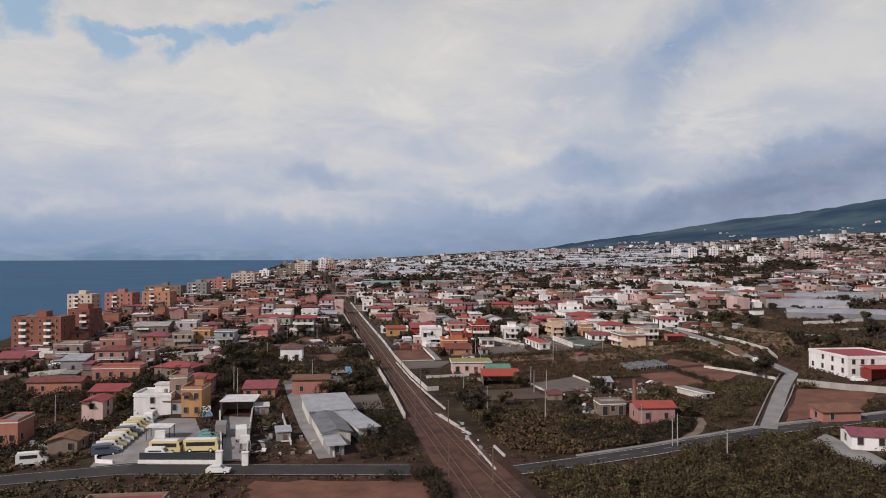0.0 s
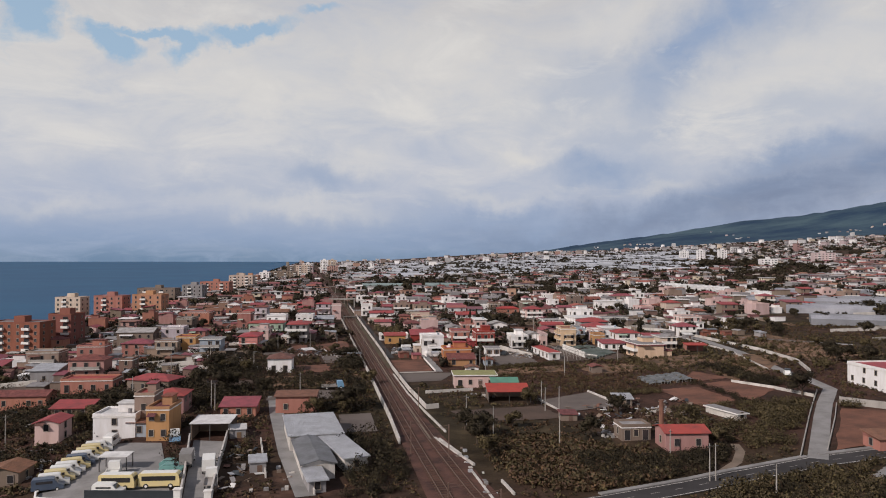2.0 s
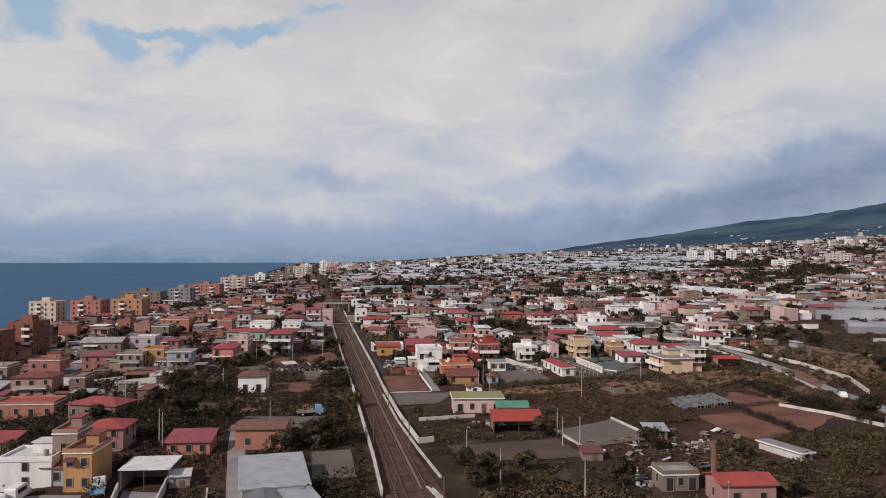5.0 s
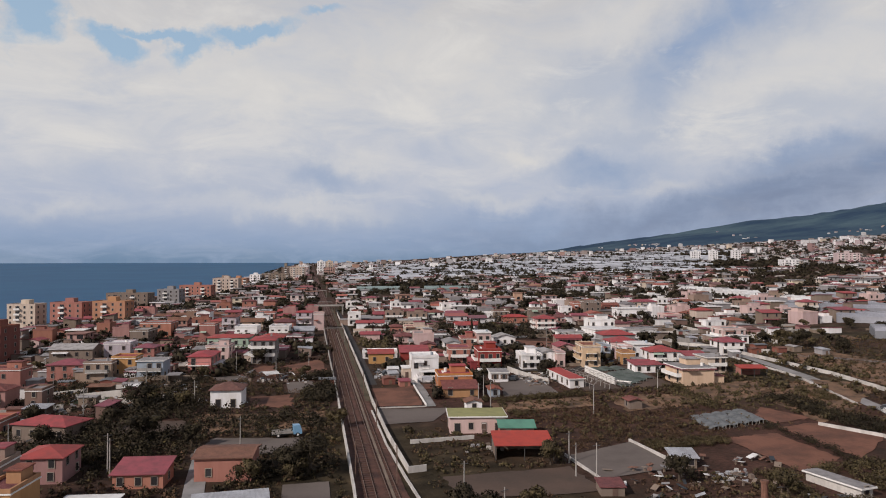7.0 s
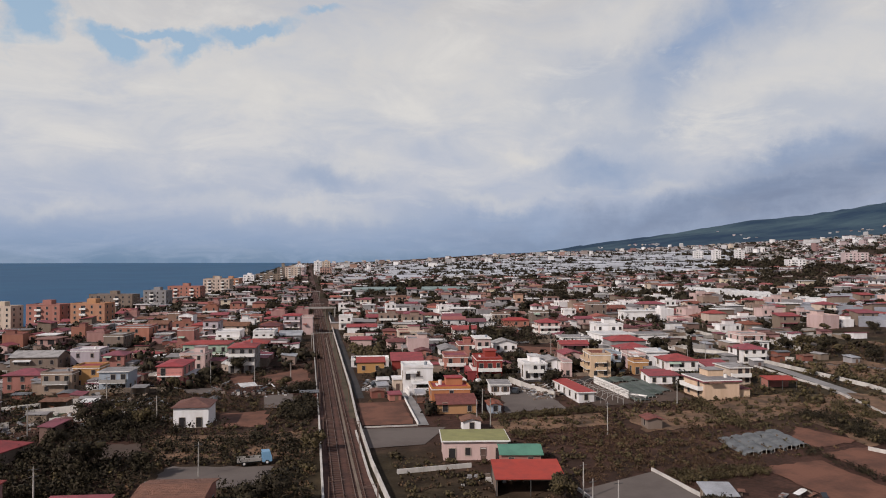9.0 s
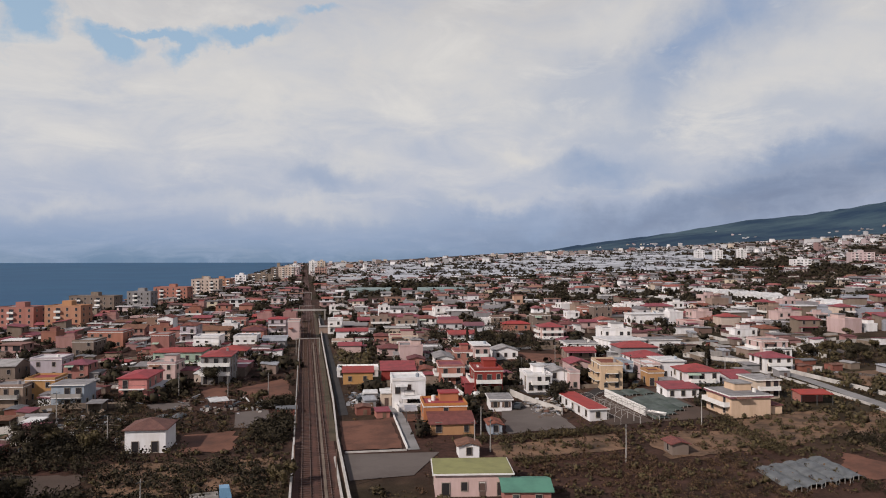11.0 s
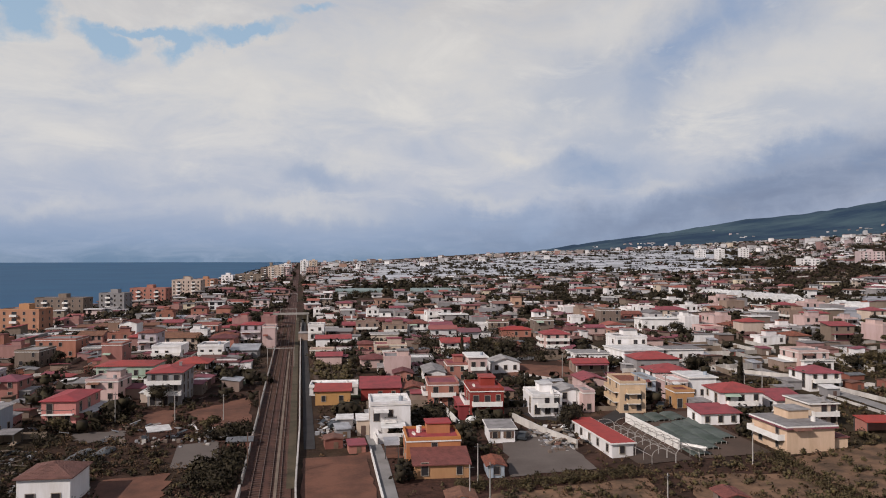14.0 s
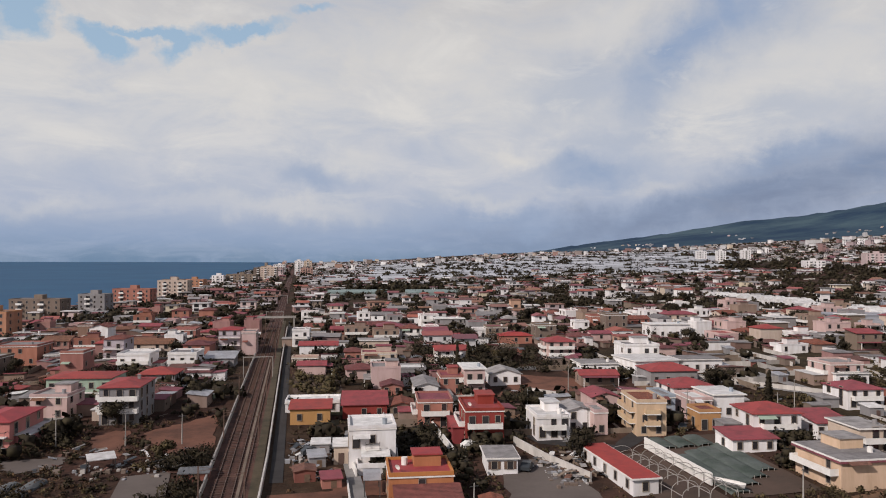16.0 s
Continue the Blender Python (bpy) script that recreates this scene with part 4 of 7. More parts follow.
house(80.0, 500.9, 13.7, 10, 4.6, -5, GREYW, "slab", R_WHITE, "long grey house with a pale roof", 2, 4, "w")
house(84.1, 459.1, 5.1, 7, 3.9, -5, WHITE, "flat", R_GREY, "small white house with a flat roof", 1, 2, "w")
house(90.7, 456.5, 8.4, 9, 4.9, -5, TUFF, "flat", R_RED, "unplastered house with a red terrace", 2, 3, "w")
house(94.0, 439.9, 12.6, 7, 3.1, -5, SALMON, "hip", R_BRIGHT, "low house with a bright red hipped roof", 1, 3, "w")
house(108.4, 446.9, 8.4, 9, 6.0, -5, TUFF, "flat", R_GREY, "dark unplastered block with a flat roof", 2, 2, "w")
house(95.0, 393.9, 9.3, 9, 6.6, -5, ROSE, "hip", R_RED, "white and rose house with balconies and red roof", 3, 3, "wd", extras="L", balconies=0.9, solid=TRIM)
house(128.0, 456.5, 6.2, 7, 5.5, -5, WHITE, "flat", R_GREY, "white block with a flat roof", 2, 2, "w")
house(135.6, 458.1, 5.8, 8, 7.4, -5, SALMON, "flat", R_TERRA, "salmon block with a terrace", 2, 2, "w")
house(140.6, 451.0, 9.2, 10, 8.5, -5, TUFF, "flat", R_GREY, "dark bare concrete block with a flat roof", 3, 3, "w")
house(155.3, 459.6, 9.3, 8, 5.1, -5, SALMON, "gable", R_TERRA, "salmon house with a terracotta gable", 2, 3, "w")
house(156.9, 436.1, 16.3, 9, 5.2, -5, WHITE, "slab", R_WHITE, "long white house with pale roof", 1, 5, "w")
house(178.2, 464.4, 14.4, 8, 5.8, -5, CREAM, "hip", R_RED, "cream house with a red hipped roof", 2, 4, "w", balconies=0.6, solid=TRIM)
house(115.8, 378.6, 11.1, 10, 6.5, -5, WHITE, "flat", R_GREY, "white two-storey house with long terraces", 2, 4, "wd", extras="p", balconies=0.9, solid=TRIM)
house(110.1, 348.5, 13.1, 10, 3.8, -5, GREYW, "hip", R_RED, "low grey building with a red hipped roof", 1, 4, "w")
house(127.1, 362.7, 12.5, 9, 3.7, -5, WHITE, "slab", R_GREY, "white building with a grey flat roof", 1, 4, "w")
house(97.6, 368.8, 11.3, 10, 3.2, -5, WHITE, "slab", R_GREY, "low white building with a grey roof", 1, 3, "w")
house(102.0, 324.2, 10.6, 10, 4.4, -5, WHITE, "hip", R_RED, "white two-storey house with red hipped roof", 2, 4, "wd", extras="L", balconies=0.9, solid=TRIM)
house(77.8, 319.7, 6.1, 9, 4.5, -5, ROSE, "gable", R_RED, "rose house with a red gable roof", 2, 2, "w")
house(67.5, 309.0, 5.1, 8, 4.4, -5, WHITE, "gable", R_GREY, "pale house with a grey gable roof", 2, 2, "w")
house(70.8, 305.4, 2.8, 7, 4.6, -5, ROSE, "flat", R_GREY, "small rose house with a flat roof", 2, 1, "w")
house(60.3, 305.6, 6.7, 10, 4.6, -5, WHITE, "flat", R_WHITE, "white two-storey house with stepped terraces", 2, 3, "wd", extras="p", balconies=0.7, solid=TRIM)
house(90.8, 315.5, 3.0, 9, 4.6, -5, BLUEW, "flat", R_GREY, "blue grey block with a flat roof", 2, 1, "w")
house(96.1, 310.7, 4.5, 9, 4.6, -5, ROSE, "flat", R_WHITE, "pale rose house with a white terrace", 2, 2, "w")
house(102.8, 311.6, 6.9, 10, 5.1, -5, WHITE, "slab", R_WHITE, "long white house with a pale roof", 1, 3, "w")
house(152.3, 335.1, 9.2, 10, 5.5, -5, ROSE, "flat", R_GREY, "rose two-storey house with a flat roof", 2, 3, "wd", extras="L", balconies=0.6, solid=TRIM)
house(152.6, 331.7, 9.2, 6, 3.2, -5, WHITE, "slab", R_GREY, "low white house with a grey roof", 1, 3, "w")
house(136.3, 310.1, 8.7, 9, 4.4, -5, WHITE, "hip", R_RED, "white villa with a red hipped roof", 2, 3, "wd", balconies=0.8, solid=TRIM)
house(112.6, 290.7, 7.1, 8, 3.0, -5, WHITE, "shed", R_RED, "long white house with a red lean-to roof", 1, 4, "w")
house(111.8, 280.0, 6.1, 9, 4.6, -5, CREAM, "slab", R_GREY, "cream house with a long balcony", 2, 3, "d", balconies=0.9, solid=TRIM)
house(-73.0, 480.2, 5.9, 8, 7.6, -5, UMBER, "flat", R_WHITE, "umber brown house with a flat roof", 2, 2, "w")
house(-66.6, 475.0, 7.0, 9, 7.0, -5, WHITE, "gable", R_TERRA, "pale tower house with a plain gable wall", 2, 1, "w", sides=False)
house(-76.0, 454.0, 9.4, 9, 5.0, -5, DUSTY, "gable", R_BROWN, "dusty pink house with a brown roof", 2, 4, "w")
house(-41.3, 438.2, 15.5, 9, 4.4, -5, CREAM, "gable", R_BROWN, "long cream house with brown roofs", 2, 5, "wd", balconies=0.6, solid=TRIM)
house(-26.8, 373.2, 9.5, 9, 4.4, -5, GREYW, "hip", R_RED, "grey house with a red hipped roof", 2, 3, "w")
house(-14.6, 410.7, 9.3, 8, 2.8, -5, GREYW, "shed", R_METAL, "grey shed with a pale metal roof", 1, 2, "w")
house(-24.3, 440.6, 9.3, 8, 4.4, -5, ROSE, "hip", R_TERRA, "rose house with a terracotta roof", 2, 3, "w")
house(-34.6, 470.3, 10.1, 8, 5.8, -5, SALMON, "flat", R_RED, "salmon house with a red terrace", 2, 3, "wd", balconies=0.8, solid=TRIM)
# several seaward houses take darker walls in place of cloud shade
house(-97.6, 362.2, 15.3, 10, 6.6, -5, TUFF, "gable", R_GREY, "dark unplastered house with a grey roof", 2, 4, "w")
house(-77.0, 317.7, 8.4, 8, 5.9, -5, SHADED_BEIGE, "flat", R_GREY, "weathered beige two-storey house with a flat roof", 2, 3, "wd", balconies=0.8, solid=CONCRETE)
house(-90.7, 332.1, 11.3, 9, 4.7, -5, SALMON, "hip", R_RED, "salmon house with a red hipped roof", 2, 3, "w")
house(-82.7, 365.6, 9.6, 9, 6.5, -5, LILAC, "flat", R_WHITE, "lilac house with stepped white roofs", 2, 2, "w")
house(-70.4, 322.2, 7.4, 8, 6.0, -5, OCHRE, "flat", R_RED, "orange ochre house with a flat roof", 2, 2, "w")
house(-59.5, 308.1, 7.7, 8, 5.7, -5, BLUEW, "slab", R_GREY, "pale blue two-storey house with a balcony", 2, 3, "wd", balconies=0.9, solid=CONCRETE)
house(-70.7, 353.5, 7.1, 8, 5.0, -5, SALMON, "hip", R_RED, "salmon house with a bright red hipped roof", 2, 2, "w")
house(-83.9, 283.3, 4.4, 7, 4.7, -5, UMBER, "flat", R_GREY, "umber brown house with a flat roof", 2, 1, "w")
house(-67.0, 240.5, 13.0, 8, 3.3, -22, TUFF, "hip", R_RED, "weathered brown bungalow with a red hipped roof", 1, 4, "w")
house(-40.2, 202.0, 8.2, 6.5, 2.4, -5, SALMON, "shed", R_RED, "low house with a bright red roof and white porch", 1, 3, "w")
house(-56.9, 208.0, 7.2, 8, 4.4, -5, DUSTY, "hip", R_RED, "dusty pink house with stepped red roofs", 2, 2, "w")
house(-78.8, 191.2, 4.9, 7, 4.4, -5, ROSE, "gable", R_RED, "small rose house with a red gable roof", 2, 1, "w")
house(-82.0, 217.2, 9.1, 6, 2.3, -5, UMBER, "shed", R_RED, "long low house with a red lean-to roof", 1, 3, "w")
house(-88.0, 254.4, 14.8, 8, 3.6, -5, SALMON, "flat", R_RED, "salmon house with a red terrace", 1, 4, "wd")
house(-96.5, 284.5, 11.5, 8, 6.0, -5, DUSTY, "hip", R_TERRA, "dusty pink house with terracotta roof", 2, 3, "wd", balconies=0.8, solid=CONCRETE)
house(-104.0, 317.7, 10.1, 8, 7.1, -5, SALMON, "flat", R_TERRA, "salmon house with stepped terraces", 2, 3, "w", extras="p")
house(-120.4, 317.1, 11.5, 9, 7.0, -5, SHADED_BEIGE, "flat", R_GREY, "weathered beige two-storey house with a flat roof", 2, 3, "w", balconies=0.8, solid=CONCRETE)
house(-109.7, 285.0, 8.5, 8, 4.0, -5, GREYW, "shed", R_METAL, "grey shed with a bright metal roof", 1, 1, "w")
house(-102.3, 240.2, 15.7, 7, 3.4, -5, SALMON, "gable", R_TERRA, "long low salmon house with tiled roof", 1, 5, "w")
house(-141.7, 320.0, 12.4, 9, 3.6, -5, UMBER, "shed", R_RED, "shed with a bright red roof", 1, 2, "w")
house(-91.9, 176.2, 4.3, 8, 5.2, -5, SALMON, "flat", R_GREY, "brick red house with a flat roof", 1, 2, "w")
house(-76.8, 161.5, 5.8, 6, 2.4, -5, TUFF, "gable", R_BROWN, "dark shed with a brown roof", 1, 2, "w")
house(-58.7, 189.3, 4.1, 7, 8.3, -5, SHADED_BEIGE, "flat", R_RED, "weathered beige house with stepped red terraces", 2, 1, "w", extras="p")
house(-55.5, 111, 11.5, 10, 2.6, -5, TUFF, "flat", R_RED, "roadside house with a red roof terrace and white parapet", 2, 3, "w")
house(89.6, 144.0, 9.0, 5, 2.2, -5, SALMON, "shed", R_BROWN, "low brick shed at the edge of a field", 1, 2, "w")
house(44.1, 164.6, 6.2, 5, 2.9, -5, TUFF, "flat", R_GREY, "roofless ruined house with empty openings", 1, 3, "wd")
house(55.2, 194.0, 4.2, 4, 1.9, -12, TUFF, "shed", R_METAL, "ramshackle hut with a patched metal roof", 1, 2, "w")
house(66.9, 239.6, 3.2, 4, 2.1, -5, TUFF, "gable", R_TERRA, "small brown garden hut", 1, 1, "w")
house(28.1, 248.0, 3.9, 4, 2.2, -5, WHITE, "gable", R_BROWN, "small white gabled hut", 1, 1, "w")


# ---------- railway ----------
def build_railway():
    patch("ballast", [(-6.4, 20), (12.5, 20), (3.4, 190), (-4.9, 190)], BALLAST, 0.16, "rust-brown ballast spreading beside the railway line", "ballast", n=40)
    patch("ballast", [(-4.9, 190), (3.4, 190), (2.2, 560), (-4.6, 560)], BALLAST, 0.16, "rust-brown ballast of a double railway line", "ballast", n=50)
    patch("ballast", [(-4.6, 560), (2.2, 560), (2.2, 1900), (-4.6, 1900)], BALLAST, 0.18, "rust-brown ballast of a double railway line", "ballast", n=30)
    patch("verge", [(2.4, 262), (3.9, 262), (3.9, 560), (2.2, 560)], VERGE, 0.19, "dry grass verge beside the ballast", "verge", n=40)
    one = Geo().box(-1.25, 1.25, -0.13, 0.13, 0, 0.1).mesh("sleeper", SLEEPER)
    for line in (((-1.8, 20), (-1.9, 113), (-2.5, 165), (-2.4, 260), (-2.4, 1500)), ((9.0, 20), (4.1, 112), (2.5, 140), (1.5, 168), (0.9, 210), (0.7, 280), (0.7, 1500))):
        ys, xs = [p[1] for p in line], [p[0] for p in line]
        tr = empty("railway_track", pose(0, 0, 0), "rusty running rails on concrete sleepers in brown ballast", "railway track", "railway tracks")
        for s in (-0.7525, 0.7525):
            strip("rail", [(float(np.interp(y, ys, xs)) + s, y) for y in (*range(20, 300, 10), 320, 500, 1500)], 0.09, STEEL, 0.24, "", "", 12.0, 0.17, parent=tr)
        for i in range(150):
            y = 150 + i * 1.2
            x = float(np.interp(y, ys, xs))
            part("sleeper", one, (), tr, at=pose(x, y, ground_z(x, y) + 0.17))
        rest = Geo()
        for y in [*np.arange(60, 150, 1.2), *np.arange(331, 520, 1.2)]:
            x = float(np.interp(y, ys, xs))
            z = ground_z(x, y) + 0.17
            rest.box(x - 1.25, x + 1.25, y - 0.13, y + 0.13, z, z + 0.1)
        ob = part("sleeper", rest, SLEEPER, tr)
        ob["kind"] = "stuff"
    # a pale walkway slab between the rails of the inland track
    strip("walkway", [(1.25, 170), (0.72, 230), (0.70, 420)], 0.5, GRAVEL, 0.28, "pale gravel strip between the rails", "gravel")

build_railway()
strip("boundary_wall", [(-5.6, 168), (-5.1, 190), (-4.8, 262)], 0.35, PALEWALL, 0, "stained pale concrete wall along the railway", "wall", 4, 1.3)
strip("boundary_wall", [(-4.8, 266), (-4.9, 345), (-4.9, 430)], 0.3, CONCRETE, 0, "dark weathered wall along the railway", "wall", 4, 1.2)
strip("boundary_wall", [(8.5, 200.2), (5.2, 199.5), (4.2, 225), (3.9, 262), (4.5, 300), (4.6, 420), (5.0, 520)], 0.3, PALEWALL, 0, "pale wall between railway and lane", "wall", 4, 1.2)
strip("lane", [(6.4, 285), (6.3, 420), (6.5, 560)], 2.2, ASPHALT, 0.1, "narrow asphalt lane beside the railway wall", "lane")
strip("platform_edge", [(5.6, 176), (4.3, 196), (3.2, 218), (2.9, 250)], 0.4, PALEWALL, 0.1, "broken pale concrete kerb along the ballast", "kerb", 4, 0.3)
strip("platform_edge", [(2.3, 171), (4.3, 160), (6.2, 151)], 0.45, PALEWALL, 0.1, "broken pale kerb of a disused platform", "kerb", 4, 0.35)
strip("platform_edge", [(3.1, 170), (5.2, 158)], 0.35, PALEWALL, 0.1, "broken pale kerb of a disused platform", "kerb", 4, 0.35)

strip("platform_edge", [(4.9, 147), (5.0, 126)], 0.35, PALEWALL, 0.1, "broken pale kerb of a disused platform", "kerb", 4, 0.3)
strip("platform_edge", [(8.8, 141), (9.0, 134)], 0.35, PALEWALL, 0.1, "short pale kerb beside the railway", "kerb", 4, 0.35)

# roads
strip("road", [(-160, 158), (-82, 143.5), (-52, 137), (-10, 129)], 6.5, ASPHALT, 0.1, "dark asphalt road crossing by the railway", "road")
strip("path", [(49.5, 138.8), (55, 143), (59.6, 149), (61.5, 154)], 1.8, GRAVEL, 0.1, "pale dirt track to the derelict farmhouse", "path")
EAST_ROAD = [(9, 125.5), (23, 128.4), (49.5, 135.2), (69.5, 139.4), (99, 142.2), (180, 152)]
strip("road", EAST_ROAD, 5.5, ASPHALT, 0.1, "dark asphalt road crossing the fields", "road")
strip("pavement", [(x, y + 3.5) for x, y in EAST_ROAD[1:4]], 1.1, PAVING, 0.05, "pale raised pavement along the road", "pavement", 4, 0.18)
strip("pavement", [(72.5, 143.4), (99, 145.6), (180, 155.4)], 1.1, PAVING, 0.05, "pale raised pavement along the road", "pavement", 4, 0.18)
for off in (-2.45, 2.45):
    strip("road_marking", [(x, y + off) for x, y in EAST_ROAD], 0.16, PALEWALL, 0.115, "worn white edge line painted on asphalt", "road marking")
for i in range(14):
    a = 26 + 5.2 * i
    ya, yb = float(np.interp(a, [p[0] for p in EAST_ROAD], [p[1] for p in EAST_ROAD])), float(np.interp(a + 2, [p[0] for p in EAST_ROAD], [p[1] for p in EAST_ROAD]))
    strip("road_marking", [(a, ya), (a + 2, yb)], 0.12, CONCRETE, 0.116, "worn white centre dash painted on asphalt", "road marking")
WEST_ROAD = [(-160, 158), (-82, 143.5), (-52, 137), (-10, 129)]
for off in (-2.9, 2.9):
    strip("road_marking", [(x, y + off) for x, y in WEST_ROAD], 0.14, CONCRETE, 0.115, "faded white edge line painted on asphalt", "road marking")
strip("side_road", [(70.4, 140.8), (92.8, 168.1), (103.2, 180.4), (116.5, 195), (120.5, 210), (122, 224)], 3.6, PAVING, 0.12, "pale grey side road between field walls", "road")
strip("side_road", [(122, 224), (132, 262), (137, 300), (142, 380)], 3.6, PAVING, 0.12, "pale grey side road between field walls", "road")
strip("street", [(55, 322), (58, 300), (70, 292), (88, 310), (112, 345)], 4.0, ASPHALT, 0.1, "narrow asphalt street between the houses", "street")
strip("driveway", [(18.4, 253), (19.2, 275), (19, 300), (21, 318)], 2.4, PAVING, 0.12, "narrow paved drive beside the ploughed plot", "drive")

# plots
patch("field", [(4.6, 255), (16.4, 254.5), (17.0, 279.5), (5.1, 279)], SOIL, 0.13, "bare reddish brown ploughed plot", "field", ragged=0.3)
patch("field", [(37, 190), (54, 193), (53, 211), (37, 205)], GREYPLOT, 0.13, "bare grey levelled plot with a kerb", "field")
patch("field", [(73, 184), (85, 190), (85, 209), (72, 208)], SOIL, 0.12, "brown tilled field", "field", ragged=0.4)
patch("field", [(88.5, 189), (104, 200), (99, 214), (88, 213)], SOIL, 0.12, "brown tilled field beyond a hedge", "field", ragged=0.4)
patch("field", [(89, 216), (101, 218), (96, 231), (90, 224)], SOIL, 0.12, "reddish strip of bare soil", "field", ragged=0.5)
patch("field", [(11, 184), (36, 184), (35, 198), (11, 196)], SOILDARK, 0.12, "dark red-brown tilled plot", "field", ragged=0.4)
patch("field", [(33, 244), (60, 244), (61, 255), (34, 254)], DRY, 0.13, "mown tawny strip of dry grass", "field", ragged=0.5)
patch("field", [(64, 236), (84, 237), (87, 250), (66, 256)], DRY, 0.13, "tawny trampled plot with bare soil", "field", ragged=0.6)
patch("field", [(121, 228), (143, 246), (130, 258), (122, 240)], DRY, 0.13, "tawny field beyond the field wall", "field", ragged=0.6)
patch("field", [(77.5, 145), (100, 148), (119, 165), (103.5, 175)], SOIL, 0.12, "bare reddish brown field by the road", "field", ragged=0.4)
patch("field", [(-17.9, 277), (-9.7, 276), (-11.4, 294.4), (-19, 292.7)], GREYPLOT, 0.12, "bare grey levelled yard", "field")
patch("yard", [(-68, 144), (-45.4, 139.5), (-53.8, 177), (-69, 180)], PAVING, 0.12, "grey paved vehicle yard", "yard")
patch("yard", [(4.8, 236), (16, 237), (23, 250.5), (4.6, 252)], GREYPLOT, 0.12, "grey paved yard by the bungalow", "yard")
patch("yard", [(40, 262), (56, 262), (56, 290), (46, 290)], GREYPLOT, 0.12, "dusty grey yard with rubble", "yard", ragged=0.5)


# ---------- vehicles ----------
def side_body(profile, width, name, mat, parent, label=""):
    """A body from a side outline (x along, z up), drawn in a little towards the roof, with rounded flanks."""
    n = len(profile)
    top = max(z for _, z in profile)
    g = Geo()
    rings = []
    for k, f in ((-1, 0.0), (-1, 1.0), (1, 1.0), (1, 0.0)):
        ring = []
        for x, z in profile:
            inset = 0.10 * max(0.0, z / top - 0.45)
            if f:
                ring.append((x * 0.985, k * (width / 2 - inset * width), z))
            else:
                ring.append((x, k * (width / 2 - inset * width - 0.06), z))
        rings.append(ring)
    o = [rings[1], rings[0], rings[3], rings[2]]
    for r in o:
        g.v.extend(r)
    order = [0, 1, 2, 3]
    for a, b in zip(order, order[1:]):
        for i in range(n):
            j = (i + 1) % n
            g.f.append((a * n + i, a * n + j, b * n + j, b * n + i))
            g.m.append(0)
    g.f += [tuple(range(n - 1, -1, -1)), tuple(range(3 * n, 4 * n))]
    g.m += [0, 0]
    return part(name, g, mat, parent, label)


def wheels(th, xs, width, r=0.33):
    tyre = Geo().cyl(0, 0, -0.11, 0.11, r, r, 14).mesh("tyre", TYRE)
    rim = Geo().cyl(0, 0, -0.12, 0.12, r * 0.55, r * 0.55, 10).mesh("rim", TRIM)
    for x in xs:
        for s in (-1, 1):
            w = part("wheel", tyre, (), th, at=pose(x, s * (width / 2 - 0.1), r, 90, 0, 0))
            part("rim", rim, (), w)


def van(x, y, rot, mat, label, long=5.4, high=2.4, category="van", group="parked vehicles"):
    th = empty("van", put(x, y, rot, 0.15), label, category, group)
    L = long / 2
    side_body([(-L, 0.35), (L, 0.35), (L, 0.95), (L - 0.9, 1.25), (L - 1.5, high - 0.1), (L - 1.9, high), (-L + 0.15, high), (-L, high - 0.25)], 1.95, "body", mat, th)
    part("windscreen", Geo().faces([(L - 0.88, -0.78, 1.28), (L - 0.88, 0.78, 1.28), (L - 1.42, 0.70, high - 0.15), (L - 1.42, -0.70, high - 0.15)], [(0, 1, 2, 3)]), GLASS, th)
    for s in (-1, 1):
        part("side_window", Geo().box(-L + 0.7, L - 1.7, s * 0.92 - 0.03, s * 0.92 + 0.03, 1.35, high - 0.4), GLASS, th)
    wheels(th, (-L + 1.0, L - 1.0), 1.95)
    return th


def bus(x, y, rot, mat, label, long=9.0):
    th = empty("bus", put(x, y, rot, 0.15), label, "bus", "parked vehicles")
    L = long / 2
    side_body([(-L, 0.4), (L, 0.4), (L, 1.3), (L - 0.25, 2.3), (L - 0.5, 2.5), (-L + 0.2, 2.5), (-L, 2.3)], 2.2, "body", mat, th)
    part("roof_panel", Geo().box(-L + 0.4, L - 0.7, -0.85, 0.85, 2.45, 2.56), VANWHITE, th)
    for s in (-1, 1):
        part("side_window", Geo().box(-L + 0.6, L - 0.7, s * 1.04 - 0.03, s * 1.04 + 0.05, 1.3, 2.05), GLASS, th)
    part("windscreen", Geo().box(L - 0.22, L - 0.05, -0.9, 0.9, 1.3, 2.15), GLASS, th)
    wheels(th, (-L + 1.3, L - 1.5), 2.2, 0.42)


def car(x, y, rot, mat, label):
    th = empty("car", put(x, y, rot, 0.15), label, "car", "parked vehicles")
    side_body([(-2.05, 0.3), (2.05, 0.3), (2.08, 0.7), (1.0, 0.92), (0.4, 1.42), (-1.1, 1.45), (-1.85, 0.98), (-2.08, 0.85)], 1.72, "body", mat, th)
    part("windscreen", Geo().faces([(1.0, -0.66, 0.95), (1.0, 0.66, 0.95), (0.44, 0.58, 1.40), (0.44, -0.58, 1.40)], [(0, 1, 2, 3)]), GLASS, th)
    for s in (-1, 1):
        part("side_window", Geo().box(-1.35, 0.5, s * 0.76 - 0.03, s * 0.76 + 0.03, 0.98, 1.32), GLASS, th)
    wheels(th, (-1.25, 1.3), 1.72, 0.3)


